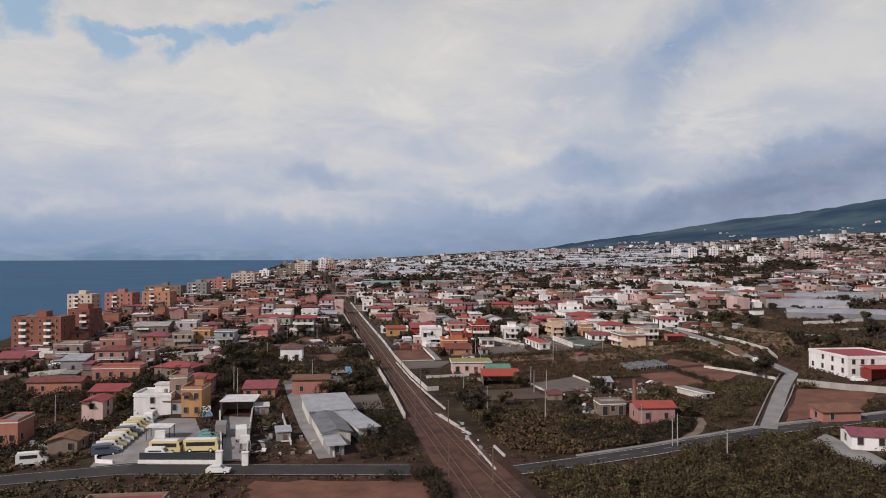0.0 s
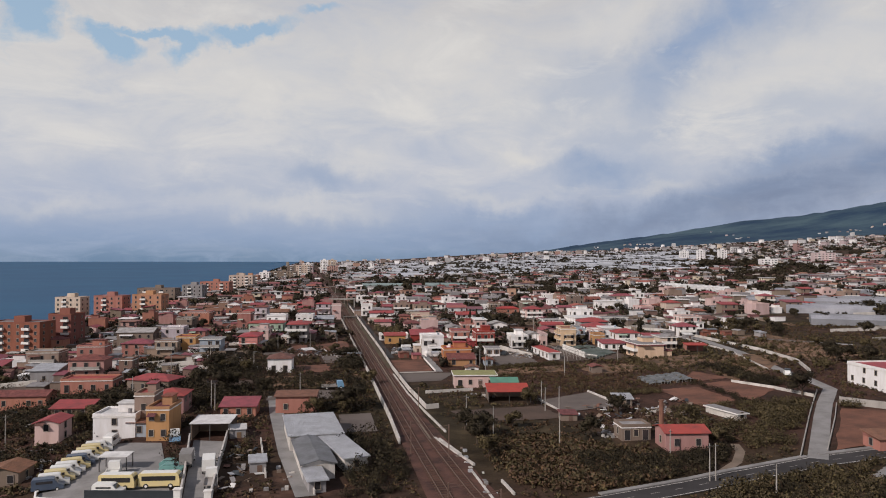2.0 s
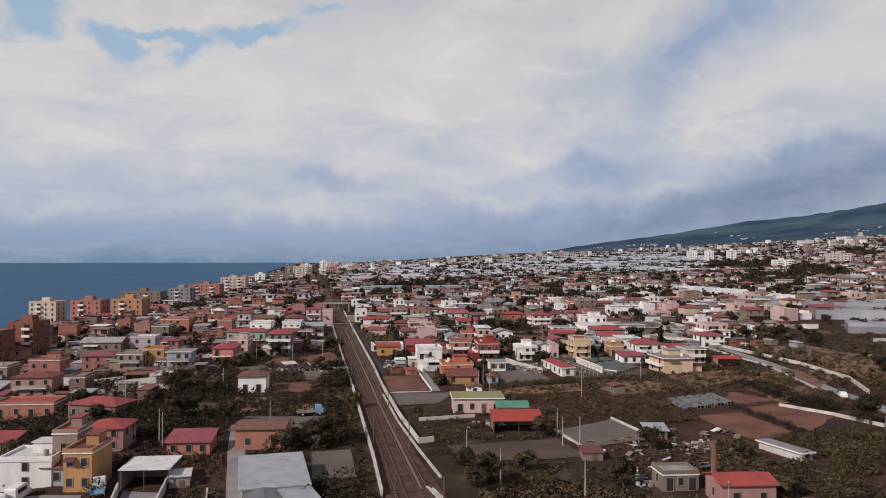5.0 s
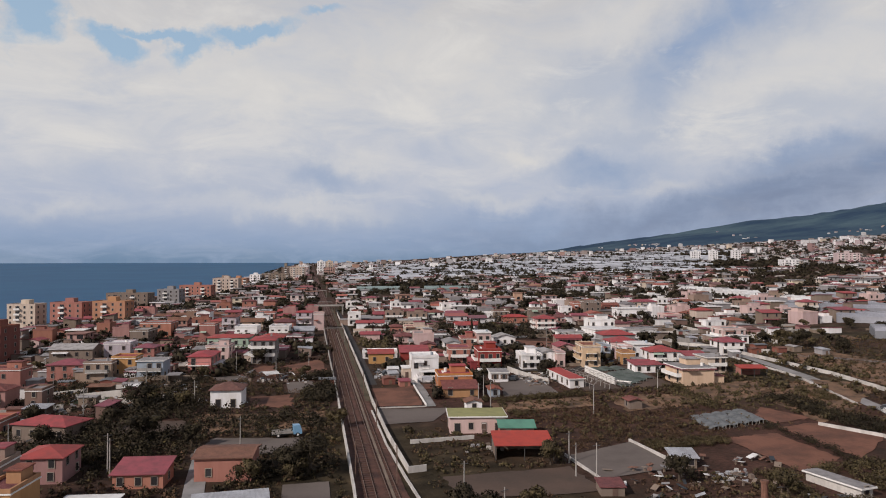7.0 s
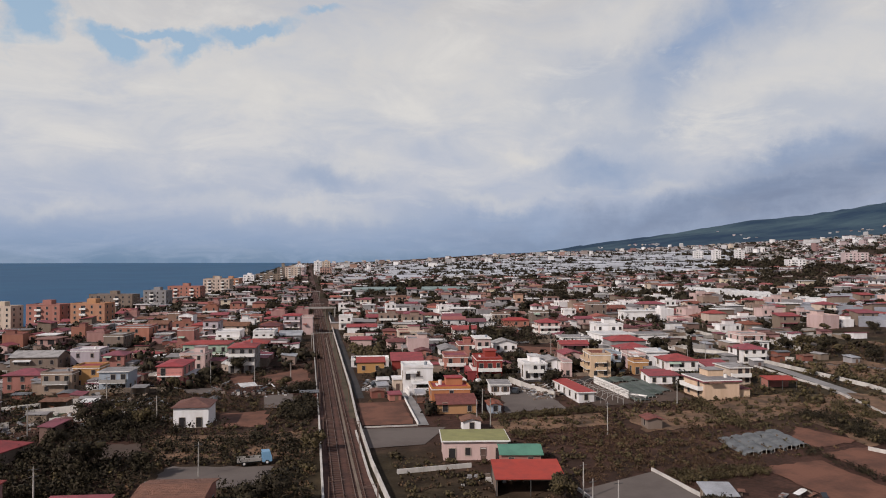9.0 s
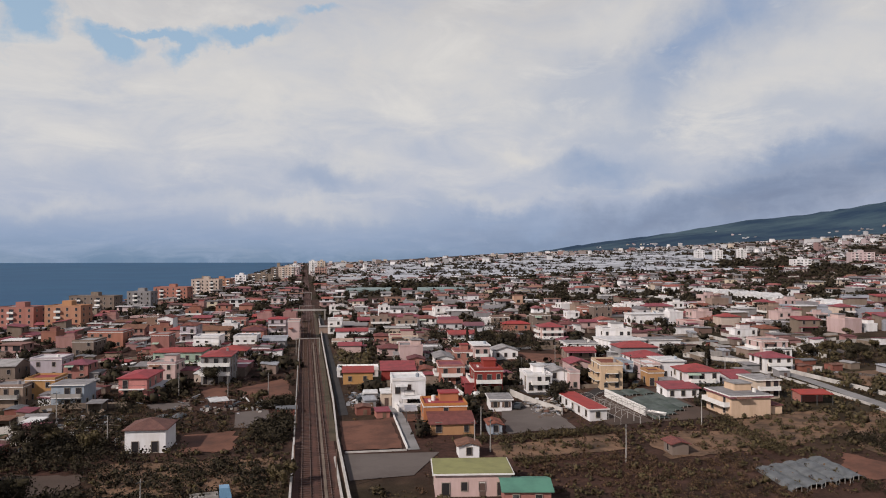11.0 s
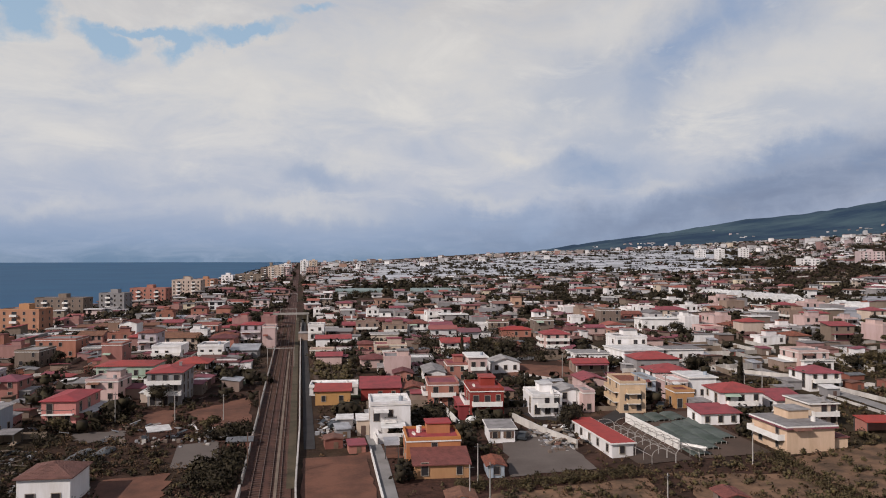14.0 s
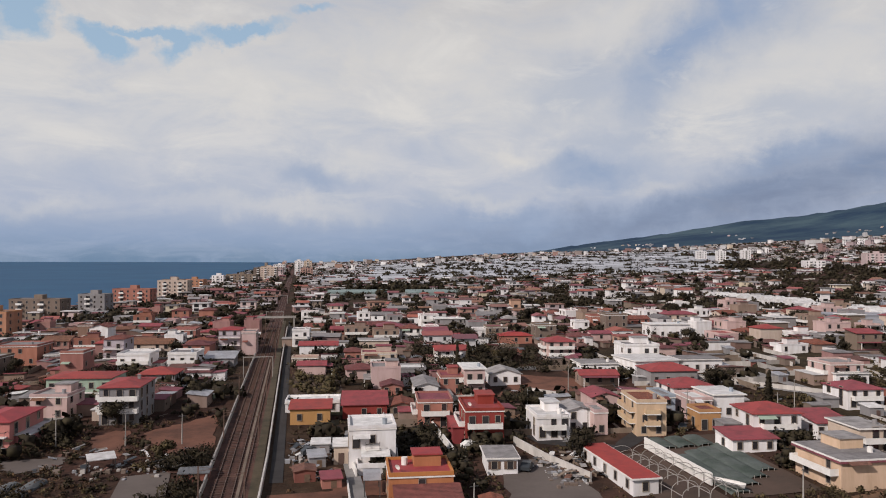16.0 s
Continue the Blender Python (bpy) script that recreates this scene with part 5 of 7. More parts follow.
def truck(x, y, rot, cab_mat, bed_mat, label, box=True, long=6.5):
    th = empty("truck", put(x, y, rot, 0.15), label, "truck", "parked vehicles")
    L = long / 2
    side_body([(L - 1.8, 0.5), (L, 0.5), (L, 1.2), (L - 0.35, 2.3), (L - 1.8, 2.35)], 2.1, "cab", cab_mat, th)
    part("windscreen", Geo().faces([(L - 0.02, -0.85, 1.3), (L - 0.02, 0.85, 1.3), (L - 0.33, 0.75, 2.15), (L - 0.33, -0.75, 2.15)], [(0, 1, 2, 3)]), GLASS, th)
    part("chassis", Geo().box(-L, L - 0.4, -0.5, 0.5, 0.45, 0.75), VDARK, th)
    if box:
        part("box_body", Geo().box(-L, L - 1.95, -1.1, 1.1, 0.76, 2.75), bed_mat, th)
    else:
        part("flatbed", Geo().box(-L, L - 1.95, -1.1, 1.1, 0.76, 0.9).box(-L, L - 1.95, -1.1, -1.04, 0.9, 1.3).box(-L, L - 1.95, 1.04, 1.1, 0.9, 1.3), bed_mat, th)
    wheels(th, (-L + 1.2, L - 0.9), 2.1, 0.42)


# the vehicle yard
for i in range(11):
    kind = "blue" if i in (0, 6) else ("cream" if i in (2, 5, 8, 9) else "white")
    van(-67.2 + 0.22 * i, 151.5 + 2.25 * i, 14 + 2 * (i % 3 - 1), {"blue": VNAVY, "cream": BUSYELLOW, "white": VANWHITE}[kind], {"blue": "dark grey-blue minibus parked in a row", "cream": "cream yellow minibus parked in a row", "white": "white minibus parked in a close row"}[kind], 4.9, 2.15, "minibus")
bus(-55.3, 148.2, -9, BUSYELLOW, "pale yellow coach parked behind the fence", 6.0)
bus(-48.6, 148.0, -6, BUSYELLOW, "yellow coach with a white roof in the yard", 6.8)
van(-56.0, 144.9, -10, VANWHITE, "white van close behind the dark fence", 4.8, 2.0)
car(-48.8, 159.5, -5, VTEAL, "teal car parked in the yard")
car(-48.3, 156.7, -8, VTEAL, "pale teal car parked in the yard")
truck(-57.8, 154.6, 95, VANWHITE, VANWHITE, "white lorry with an open bed", False)
truck(-46.2, 160.5, 92, VANWHITE, PAVING, "white box lorry by the yard wall")
truck(-41.8, 156.0, 95, VANWHITE, VANWHITE, "white box lorry in the second yard")
truck(-40.4, 147.6, 95, VANWHITE, CONCRETE, "white open lorry in the second yard", False)
truck(-51.2, 177.0, 100, VANWHITE, VBLUE, "white tow lorry beside the orange house", False, 5.5)
van(-63.6, 178.0, 85, VANWHITE, "white van parked by the white block")
van(-80.6, 152.2, 10, VANWHITE, "white van parked among sheds")
car(-43.9, 133.2, -8, VANWHITE, "white estate car on the road")
truck(-17.0, 229.0, 8, VBLUE, CONCRETE, "lorry with a light blue cab and grey flat bed", False, 6.2)
car(31.4, 298.0, -12, VDARK, "dark car on the drive behind the white house")
car(42.8, 299.4, 10, VANWHITE, "white car beside the red villa")
van(14.6, 303.0, 5, VANWHITE, "white van in the yard beside the railway", 4.6, 2.0)
car(98.2, 301.5, -30, VANWHITE, "white car in the street by the peach house")
car(88.5, 300.5, 40, VDARK, "dark car by the yellow house")
car(12.6, 300.8, 15, VDARK, "dark car in the yard beside the railway")
car(49.0, 284.0, 60, VDARK, "dark car beside the white garage")
car(120.8, 219.0, 62, VDARK, "dark car on the side road")
car(118.5, 216.0, 62, VANWHITE, "white car on the side road")
car(125.0, 178.0, -20, VANWHITE, "white car before the shop building")
car(30.5, 217.0, -10, VANWHITE, "white car under the red canopy")

# yard walls and the dark fence
strip("fence", [(-59.0, 142.3), (-44.8, 139.6)], 0.12, VDARK, 0.6, "black panel fence on a white base along the road", "fence", 3, 1.4)
strip("low_wall", [(-59.2, 142.1), (-44.6, 139.3)], 0.3, TRIM, 0, "white base wall of the yard fence", "wall", 3, 0.7)
strip("low_wall", [(-44.2, 139.4), (-45.2, 150), (-48.4, 178)], 0.3, PALEWALL, 0, "pale wall between the two yards", "wall", 3, 1.6)
strip("low_wall", [(-39.4, 137.6), (-40.0, 150), (-41.0, 180)], 0.3, PALEWALL, 0, "pale wall beside the second yard", "wall", 3, 1.6)
strip("low_wall", [(-68.6, 150), (-67.6, 146.5), (-64, 144)], 0.3, TRIM, 0, "curved white wall at the yard corner", "wall", 2, 0.8)
for gx, gy in ((-44.4, 139.0), (-39.6, 137.4)):
    g = Geo().box(-0.55, 0.55, -0.45, 0.45, -0.3, 2.4).box(-0.65, 0.65, -0.55, 0.55, 2.4, 2.55)
    tagged(new("gate_pillar", g.mesh("gate_pillar", TRIM)), "white plastered gate pillar with a cap", "pillar", "gate pillars").matrix_basis = put(gx, gy, -8)
patch("yard", [(-44.0, 141), (-40.0, 140), (-41.2, 176), (-47.6, 178)], PAVING, 0.12, "dark grey second yard", "yard")


def canopy(x, y, w, d, h, rot, roof_mat, label, tilt=0.0, post=RAILING, back=None):
    """An open shed: posts, roof sheet, sometimes a back wall."""
    th = empty("open_shed", put(x, y, rot), label, "shed")
    v = [(-w / 2, -d / 2, h), (w / 2, -d / 2, h), (w / 2, d / 2, h + tilt), (-w / 2, d / 2, h + tilt)]
    v += [(a, b, c + 0.12) for a, b, c in v]
    part("roof", Geo().faces(v, [(3, 2, 1, 0), (4, 5, 6, 7), (0, 1, 5, 4), (1, 2, 6, 5), (2, 3, 7, 6), (3, 0, 4, 7)]), roof_mat, th)
    leg = Geo().box(-0.07, 0.07, -0.07, 0.07, -0.3, h).mesh("post", post)
    n = max(1, int(w / 4))
    for i in range(n + 1):
        for s in (-1, 1):
            part("post", leg, (), th, at=pose(-w / 2 + 0.2 + (w - 0.4) * i / n, s * (d / 2 - 0.2), 0))
    if back:
        part("back_wall", Geo().box(-w / 2 + .3, w / 2 - .3, d / 2 - 0.5, d / 2 - 0.35, -0.2, h - 0.05), back, th)
        part("side_wall", Geo().box(-w / 2 + .3, -w / 2 + .42, -d / 2 + .5, d / 2 - .5, -0.2, h - 0.05), back, th)
    return th


canopy(-44.0, 182.0, 8.4, 8, 3.3, -6, R_WHITE, "open shed with a white flat roof and dark interior", 0.2, back=TUFF)
canopy(-58.5, 160.0, 5.2, 3.4, 2.6, -8, R_WHITE, "small white roofed carport in the yard", 0.1)
canopy(28.6, 207.5, 11.5, 8.5, 2.7, -9, R_BRIGHT, "open barn with a bright red sheet roof", 0.9, back=TUFF)
canopy(21.4, 278.0, 2.8, 5.0, 2.6, -4, R_METAL, "pale sheet-roofed lean-to beside the orange house", 0.3)


house(-23.3, 175.5, 10.4, 17.5, 2.9, 5, PALEWALL, "shed", R_METAL, "long shed with a pale corrugated metal roof", 1, 2, "w", category="shed", name="metal_shed", rise=0.5, sides=False)
house(-23.3, 156.6, 5.6, 18, 2.6, 6, PALEWALL, "gable", R_DARKM, "shed with a dark corrugated gable roof", 1, 1, "w", category="shed", name="metal_shed", rise=0.8, sides=False)
house(-17.6, 159.0, 4.4, 15.5, 2.4, 15, PALEWALL, "shed", R_METAL, "shed with a bright pale corrugated roof", 1, 1, "w", category="shed", name="metal_shed", rise=0.5, sides=False)
house(-23.2, 144.0, 2.8, 6.8, 2.0, 9, GREYW, "shed", R_METAL, "small lean-to with a white metal roof", 1, 1, "w", category="shed", name="metal_shed", rise=0.4, sides=False)
house(73.2, 176.0, 2.6, 10.5, 1.5, 11, PALEWALL, "slab", R_GREY, "long low pale shed at the edge of a field", 1, 1, "w", category="shed", name="long_shed", sides=False)
strip("drive", [(-24.6, 139), (-28.2, 165), (-31.5, 200), (-33, 222)], 3.4, PAVING, 0.12, "narrow grey drive beside the metal sheds", "drive")
strip("low_wall", [(-23.2, 139.5), (-26.6, 164)], 0.25, PALEWALL, 0, "pale wall beside the drive", "wall", 3, 1.0)
strip("low_wall", [(-31.5, 150), (-33.8, 175)], 0.25, PALEWALL, 0, "pale wall beside the drive", "wall", 3, 0.9)
patch("yard", [(-16.8, 179), (-9, 179), (-9, 197), (-16.8, 196.5)], GREYPLOT, 0.12, "bare grey yard behind the sheds", "yard")

# the factory chimney of the derelict farmhouse
g = Geo().cyl(0, 0, -0.3, 9.0, 0.62, 0.42, 10).cyl(0, 0, 9.0, 9.3, 0.55, 0.55, 10)
tagged(new("brick_chimney", g.mesh("brick_chimney", R_BROWN)), "slender brick chimney beside the derelict farmhouse", "chimney").matrix_basis = put(47.2, 157.5)

# walls, hedges and frames among the plots
strip("field_wall", [(52.9, 211.5), (54.6, 193.5)], 0.3, PALEWALL, 0, "pale kerb wall of the grey plot", "wall", 3, 0.6)
strip("field_wall", [(36.6, 205), (37.6, 190)], 0.3, PALEWALL, 0, "pale kerb wall of the grey plot", "wall", 3, 0.5)
strip("field_wall", [(74.6, 291.0), (74.8, 268.5)], 0.3, TRIM, 0, "white wall between market garden and frames", "wall", 3, 2.0)
strip("field_wall", [(97.4, 212), (103, 200), (106, 188)], 0.3, PALEWALL, 0, "pale wall beside the brown field", "wall", 3, 0.8)
strip("field_wall", [(139, 310), (140.5, 262), (137, 236), (128, 218)], 0.3, PALEWALL, 0, "long pale wall along the side road", "wall", 4, 1.1)
strip("field_wall", [(132, 300), (129, 262), (119, 226)], 0.25, PALEWALL, 0, "low pale wall along the side road", "wall", 4, 0.6)
strip("field_wall", [(68, 142.5), (90.4, 169.4), (101, 181.8), (112, 194.5)], 0.22, CONCRETE, 0, "low dark wall along the side road", "wall", 4, 0.5)
strip("field_wall", [(75.5, 144.6), (95.3, 167), (105.6, 179.2)], 0.22, CONCRETE, 0, "low wall along the side road", "wall", 4, 0.45)
strip("field_wall", [(107, 180), (114, 170), (124, 160)], 0.3, CONCRETE, 0, "grey retaining wall before the shop building", "wall", 4, 1.7)
strip("field_wall", [(8.2, 219), (22, 220.5)], 0.3, PALEWALL, 0, "pale garden wall before the bungalow", "wall", 3, 0.8)
strip("field_wall", [(5, 253.2), (17, 253)], 0.3, PALEWALL, 0, "low pale edge wall behind the yard", "wall", 3, 0.3)
strip("field_wall", [(17.2, 254), (17.9, 283)], 0.25, TRIM, 0, "low white wall beside the ploughed plot", "wall", 3, 0.6)
strip("field_wall", [(19.6, 286), (19.0, 300), (27, 302), (30, 320)], 0.3, TRIM, 0, "white garden wall of the white house", "wall", 3, 1.3)
strip("field_wall", [(38.5, 296), (38.3, 318)], 0.3, TRIM, 0, "white wall beside the red villa", "wall", 3, 1.5)
strip("field_wall", [(51.5, 300), (53.5, 288), (57, 275)], 0.35, PALEWALL, 0, "white wall beside the rubble yard", "wall", 3, 1.6)
strip("field_wall", [(70, 347), (78, 335)], 0.3, PALEWALL, 0, "pale garden wall", "wall", 3, 1.2)
strip("field_wall", [(118, 352), (139, 322), (150, 305)], 0.35, PALEWALL, 0, "long pale wall along the road inland", "wall", 4, 1.2)
strip("road", [(112, 362), (136, 326), (152, 300), (180, 262)], 4.0, PAVING, 0.12, "pale road running inland between walls", "road")


def hoop_frames():
    """The bare hoops of a stripped greenhouse."""
    th = empty("hoop_greenhouse", put(69.5, 274, 2), "bare metal hoops of a stripped greenhouse", "greenhouse")
    for k in range(2):
        for i in range(9):
            g = Geo()
            pts = [(2.3 * math.cos(math.pi * j / 8) + 0, -13 + i * 3.0, 1.4 + 1.3 * math.sin(math.pi * j / 8)) for j in range(9)]
            pts = [(2.3, -13 + i * 3.0, 0), *pts, (-2.3, -13 + i * 3.0, 0)]
            g.tube([(p[0] - 2.3 + 4.7 * k, p[1], p[2]) for p in pts], 0.05)
            part("hoop", g, CONCRETE, th)
    for x in (-4.6, 0.05, 4.7):
        part("purlin", Geo().beam((x, -13, 1.4), (x, 11, 1.4), 0.05), CONCRETE, th)


hoop_frames()
patch("field", [(63.5, 262), (74, 262), (74, 288), (63.5, 288)], SOILDARK, 0.12, "dark weedy soil under the bare hoops", "field")
patch("field", [(75.4, 262), (90, 262), (92, 296), (77, 296)], SOILDARK, 0.12, "dark beds of a market garden", "field")


def tunnel(x, y, w, length, h, rot, mat, label, group, seed):
    """A low tunnel of sagging film over hoops."""
    r = random.Random(seed)
    th = empty("crop_tunnel", put(x, y, rot, -0.02), label, "crop tunnel", group)
    m, k = 8, max(4, int(length / 1.6))
    g = Geo()
    for j in range(k + 1):
        sag = 1.0 if j % 2 == 0 else r.uniform(0.72, 0.92)
        for i in range(m + 1):
            a = math.pi * i / m
            px, py = -w / 2 * math.cos(a), -length / 2 + length * j / k
            wx, wy = x + px * math.cos(radians(rot)) - py * math.sin(radians(rot)), y + px * math.sin(radians(rot)) + py * math.cos(radians(rot))
            g.v.append((px, py, ground_z(wx, wy) - ground_z(x, y) + h * math.sin(a) ** 0.8 * sag * r.uniform(0.93, 1.05) + (0.03 if i in (0, m) else 0)))
    for j in range(k):
        for i in range(m):
            q = j * (m + 1) + i
            g.f.append((q, q + 1, q + m + 2, q + m + 1))
            g.m.append(0)
    part("film_cover", g, mat, th)
    for e in (-length / 2, length / 2):
        for s in (-1, 0, 1):
            part("end_post", Geo().box(s * w * .3 - .04, s * w * .3 + .04, e - .04, e + .04, -0.4, h * (0.98 if s == 0 else 0.8)), CONCRETE, th)


for i in range(5):
    tunnel(75.6 + 3.1 * i, 220.5 + 0.6 * i, 3.0, 12.0, 0.85, -6, NETGREY, "low crop tunnel under torn grey film", "crop tunnels", 300 + i)
for i in range(4):
    tunnel(77.6 + 3.5 * i, 274 + 2.2 * i, 3.6, 21 - 1.5 * i, 0.55, -3, NET, "low crop bed draped in dark green netting", "netted crop beds", 320 + i)
for i in range(3):
    tunnel(78.5 + 4 * i, 292, 3.9, 7, 0.6, -3, NET, "low crop bed draped in dark green netting", "netted crop beds", 330 + i)
for i in range(2):
    tunnel(-36.2 + 3.6 * i, 285.6 + 0.9 * i, 2.6, 12.0, 0.8, -12, NETGREY, "row of low garden frames under broken grey panes", "garden frames", 340 + i)
patch("field", [(9, 346), (21.5, 345), (22, 384), (8.5, 386)], SOILDARK, 0.12, "overgrown brown garden beside the lane", "field", ragged=0.5)
patch("field", [(100, 214), (120, 226), (128, 258), (104, 246)], DRY, 0.12, "rough tawny grass beyond the hedges", "field", ragged=0.8)
patch("field", [(88, 237), (110, 244), (116, 262), (90, 258)], DRY, 0.12, "tawny rough grass behind the beige house", "field", ragged=0.8)
patch("field", [(-38.4, 297.1), (-30.9, 299.3), (-31.4, 307.3), (-41.6, 305.5)], GREYPLOT, 0.12, "bare grey garden plot", "field", ragged=0.6)
patch("field", [(-119, 258), (-106, 266), (-113, 279), (-126, 278)], SOILDARK, 0.12, "dark brown tilled strip between hedges", "field", ragged=0.6)
patch("yard", [(70, 111), (76, 110), (79, 134), (73, 130)], PAVING, 0.12, "pale paved forecourt beside the road", "yard", ragged=0.3)
patch("field", [(142, 232), (175, 240), (170, 300), (146, 300)], DRY, 0.12, "open field of brown grass", "field", ragged=0.8)
patch("field", [(60, 343), (84, 338), (88, 362), (74, 372)], SOIL, 0.12, "brown fallow field among the houses", "field", ragged=0.8)
patch("field", [(-36, 235), (-7, 234), (-7, 252), (-39, 253)], DRY, 0.12, "strip of tawny dry grass by the cottage", "field", ragged=0.8)
patch("field", [(-54, 237), (-40, 236), (-40, 247), (-55, 249)], SOILDARK, 0.12, "dark tilled garden plot", "field", ragged=0.8)
patch("field", [(-27, 258), (-16.5, 258), (-17, 274), (-28, 272)], SOIL, 0.12, "reddish brown garden plot", "field", ragged=0.8)
patch("field", [(-26.7, 304.9), (-22, 304), (-24.5, 325), (-31.7, 325.8)], SOIL, 0.12, "brown garden plot before the grey house", "field", ragged=0.8)
patch("field", [(-13.5, 302.5), (-6.1, 306.7), (-8.1, 337.8), (-21.6, 322)], SOIL, 0.12, "rough reddish brown plot by the railway", "field", ragged=0.8)
patch("yard", [(-35, 216), (-15, 216), (-13, 227), (-32, 230)], GREYPLOT, 0.13, "grey gravel yard behind the ribbed-roof house", "yard", ragged=0.5)
patch("field", [(-38, 112), (-8, 106), (-9, 122), (-38, 128)], SOIL, 0.12, "bare red-brown verge below the road", "field", ragged=0.8)


# ---------- poles and railway masts ----------
def pole(x, y, h, label="grey concrete utility pole with crossarm", arm=True):
    th = empty("utility_pole", put(x, y, random.uniform(0, 40)), label, "utility pole", "utility poles")
    part("mast", Geo().cyl(0, 0, -0.4, h, 0.14, 0.08, 8), CONCRETE, th)
    if arm:
        part("crossarm", Geo().box(-0.7, 0.7, -0.05, 0.05, h - 0.5, h - 0.4), RAILING, th)


for px, py, ph in ((50.9, 125.5, 5.2), (44.4, 134.6, 6.6), (45.4, 134.4, 6.6), (11.5, 181.6, 7), (36.1, 188, 7), (14.4, 168.3, 7), (26.3, 160.4, 7), (-47.9, 209.4, 7), (35.7, 200.4, 6), (-26.1, 223.3, 6), (-46.6, 205.7, 7)):
    pole(px, py, ph)
for px, py, ph in ((-81.7, 287.2, 8), (-66.1, 259.5, 7), (55.3, 236.5, 7), (29.6, 248.6, 6.5), (-35.3, 313.2, 7), (-22.8, 313, 7), (-12.3, 312.5, 6), (33.6, 259.8, 6.5), (-41.4, 266.9, 6), (82.1, 256.5, 6), (32.9, 249.2, 6.5), (34, 192.3, 6), (45.6, 150.8, 5)):
    pole(px, py, ph)
for px, py, ph in ((92, 306, 7), (108, 298, 7), (121, 310, 7), (66, 298, 7), (60, 318, 7), (-58, 290, 7), (-70, 225, 7), (-88, 190, 7), (80, 345, 7)):
    pole(px, py, ph)


def rail_mast(x, y, side, h=6.6):
    th = empty("railway_mast", put(x, y), "rusty steel railway mast with a bracket arm", "railway mast", "railway masts")
    part("mast", Geo().box(-0.09, 0.09, -0.09, 0.09, -0.3, h), STEEL, th)
    part("bracket", Geo().beam((0, 0, h - 0.7), (side * 2.4, 0, h - 0.5), 0.035).beam((0, 0, h - 0.05), (side * 2.2, 0, h - 0.5), 0.03), STEEL, th)


for i in range(12):
    yy = 118 + 38 * i
    rail_mast(2.4, yy, -1)
    rail_mast(-4.4, yy + 4, 1)
for gy in (385, 545, 700):
    th = empty("railway_gantry", put(-1.6, gy), "grey steel gantry spanning the two tracks", "gantry", "railway gantries")
    part("upright", Geo().box(-4.3, -4.1, -0.1, 0.1, -0.3, 6.4), CONCRETE, th)
    part("upright", Geo().box(4.1, 4.3, -0.1, 0.1, -0.3, 6.4), CONCRETE, th)
    part("beam", Geo().box(-4.4, 4.4, -0.12, 0.12, 6.1, 6.35), CONCRETE, th)
# a slender footbridge over the tracks
gd = Geo().box(-9, 9, -1.1, 1.1, 5.2, 5.45).box(-9, 9, -1.2, -1.1, 5.2, 6.1).box(-9, 9, 1.1, 1.2, 5.2, 6.1).box(-8.6, -7.8, -1, 1, -1, 5.2).box(7.8, 8.6, -1, 1, -1, 5.2)
tagged(new("footbridge", gd.mesh("footbridge", CONCRETE)), "slender grey concrete footbridge over the railway", "footbridge", kind="structure").matrix_basis = put(0, 520)

# rubble and clutter
rr = random.Random(77)


def clutter(x, y, w, d, n, label):
    g = Geo()
    for _ in range(n):
        cx, cy, s = rr.uniform(-w / 2, w / 2), rr.uniform(-d / 2, d / 2), rr.uniform(0.12, 0.48)
        z = ground_z(x + cx, y + cy) - ground_z(x, y)
        g.box(cx - s, cx + s * rr.uniform(.3, 1), cy - s * rr.uniform(.3, 1), cy + s, z - 0.1, z + s * rr.uniform(0.5, 1.6), rr.randrange(4))
    tagged(new("rubble", g.mesh("rubble", PALEWALL, R_GREY, TUFF, R_METAL)), label, "rubble", kind="stuff").matrix_basis = put(x, y)


clutter(54, 279, 6, 12, 70, "pale rubble and scrap in the yard")
clutter(12, 300, 8, 10, 50, "scrap and pale boards beside the railway")
clutter(60, 186, 9, 5, 40, "scattered pale boards and scrap")
clutter(43, 168, 10, 6, 40, "pale stones round the ruin")
clutter(24, 213, 12, 5, 30, "garden clutter and pale boards")
clutter(-34, 268, 14, 6, 30, "garden clutter round the cottage")
clutter(-55, 285, 25, 18, 110, "pale scrap and boards among garden sheds")
clutter(-75, 270, 25, 20, 110, "pale scrap and boards among garden sheds")
clutter(-20, 296, 16, 10, 50, "loose boards and sheets in the plots")
clutter(-80, 166, 14, 14, 60, "scrap and boards round the dark sheds")
clutter(-30, 150, 8, 14, 14, "pale scrap along the drive")
clutter(-20, 378, 14, 10, 60, "pale sheets and boards in a yard by the railway")
clutter(5.5, 150, 3, 30, 26, "pale stones strewn beside the track")
canopy(-60, 282, 4, 5, 2.2, -10, R_WHITE, "open garden shed with a pale roof", 0.3, back=TUFF)
canopy(-23.6, 298.4, 4.6, 3.2, 1.9, 20, R_WHITE, "low pale sheet-roofed shelter in a plot", 0.5)
canopy(-79, 268, 6, 5, 2.2, -6, R_METAL, "open shed with a pale metal roof", 0.3, back=TUFF)
canopy(-70, 290, 7, 4, 2.2, -6, R_BROWN, "open garden shed with a brown roof", 0.3, back=TUFF)
canopy(-52, 300, 4, 4, 2.2, -6, R_GREY, "open garden shed with a grey roof", 0.3, back=TUFF)
canopy(133, 178.6, 10, 5, 3.4, -5, R_BRIGHT, "open red sheet-roofed forecourt of the shop building", 0.4, back=BRICKRED)
canopy(118, 268, 8, 5, 2.6, -10, R_BRIGHT, "open barn with a bright red sheet roof", 0.4, back=SALMON)


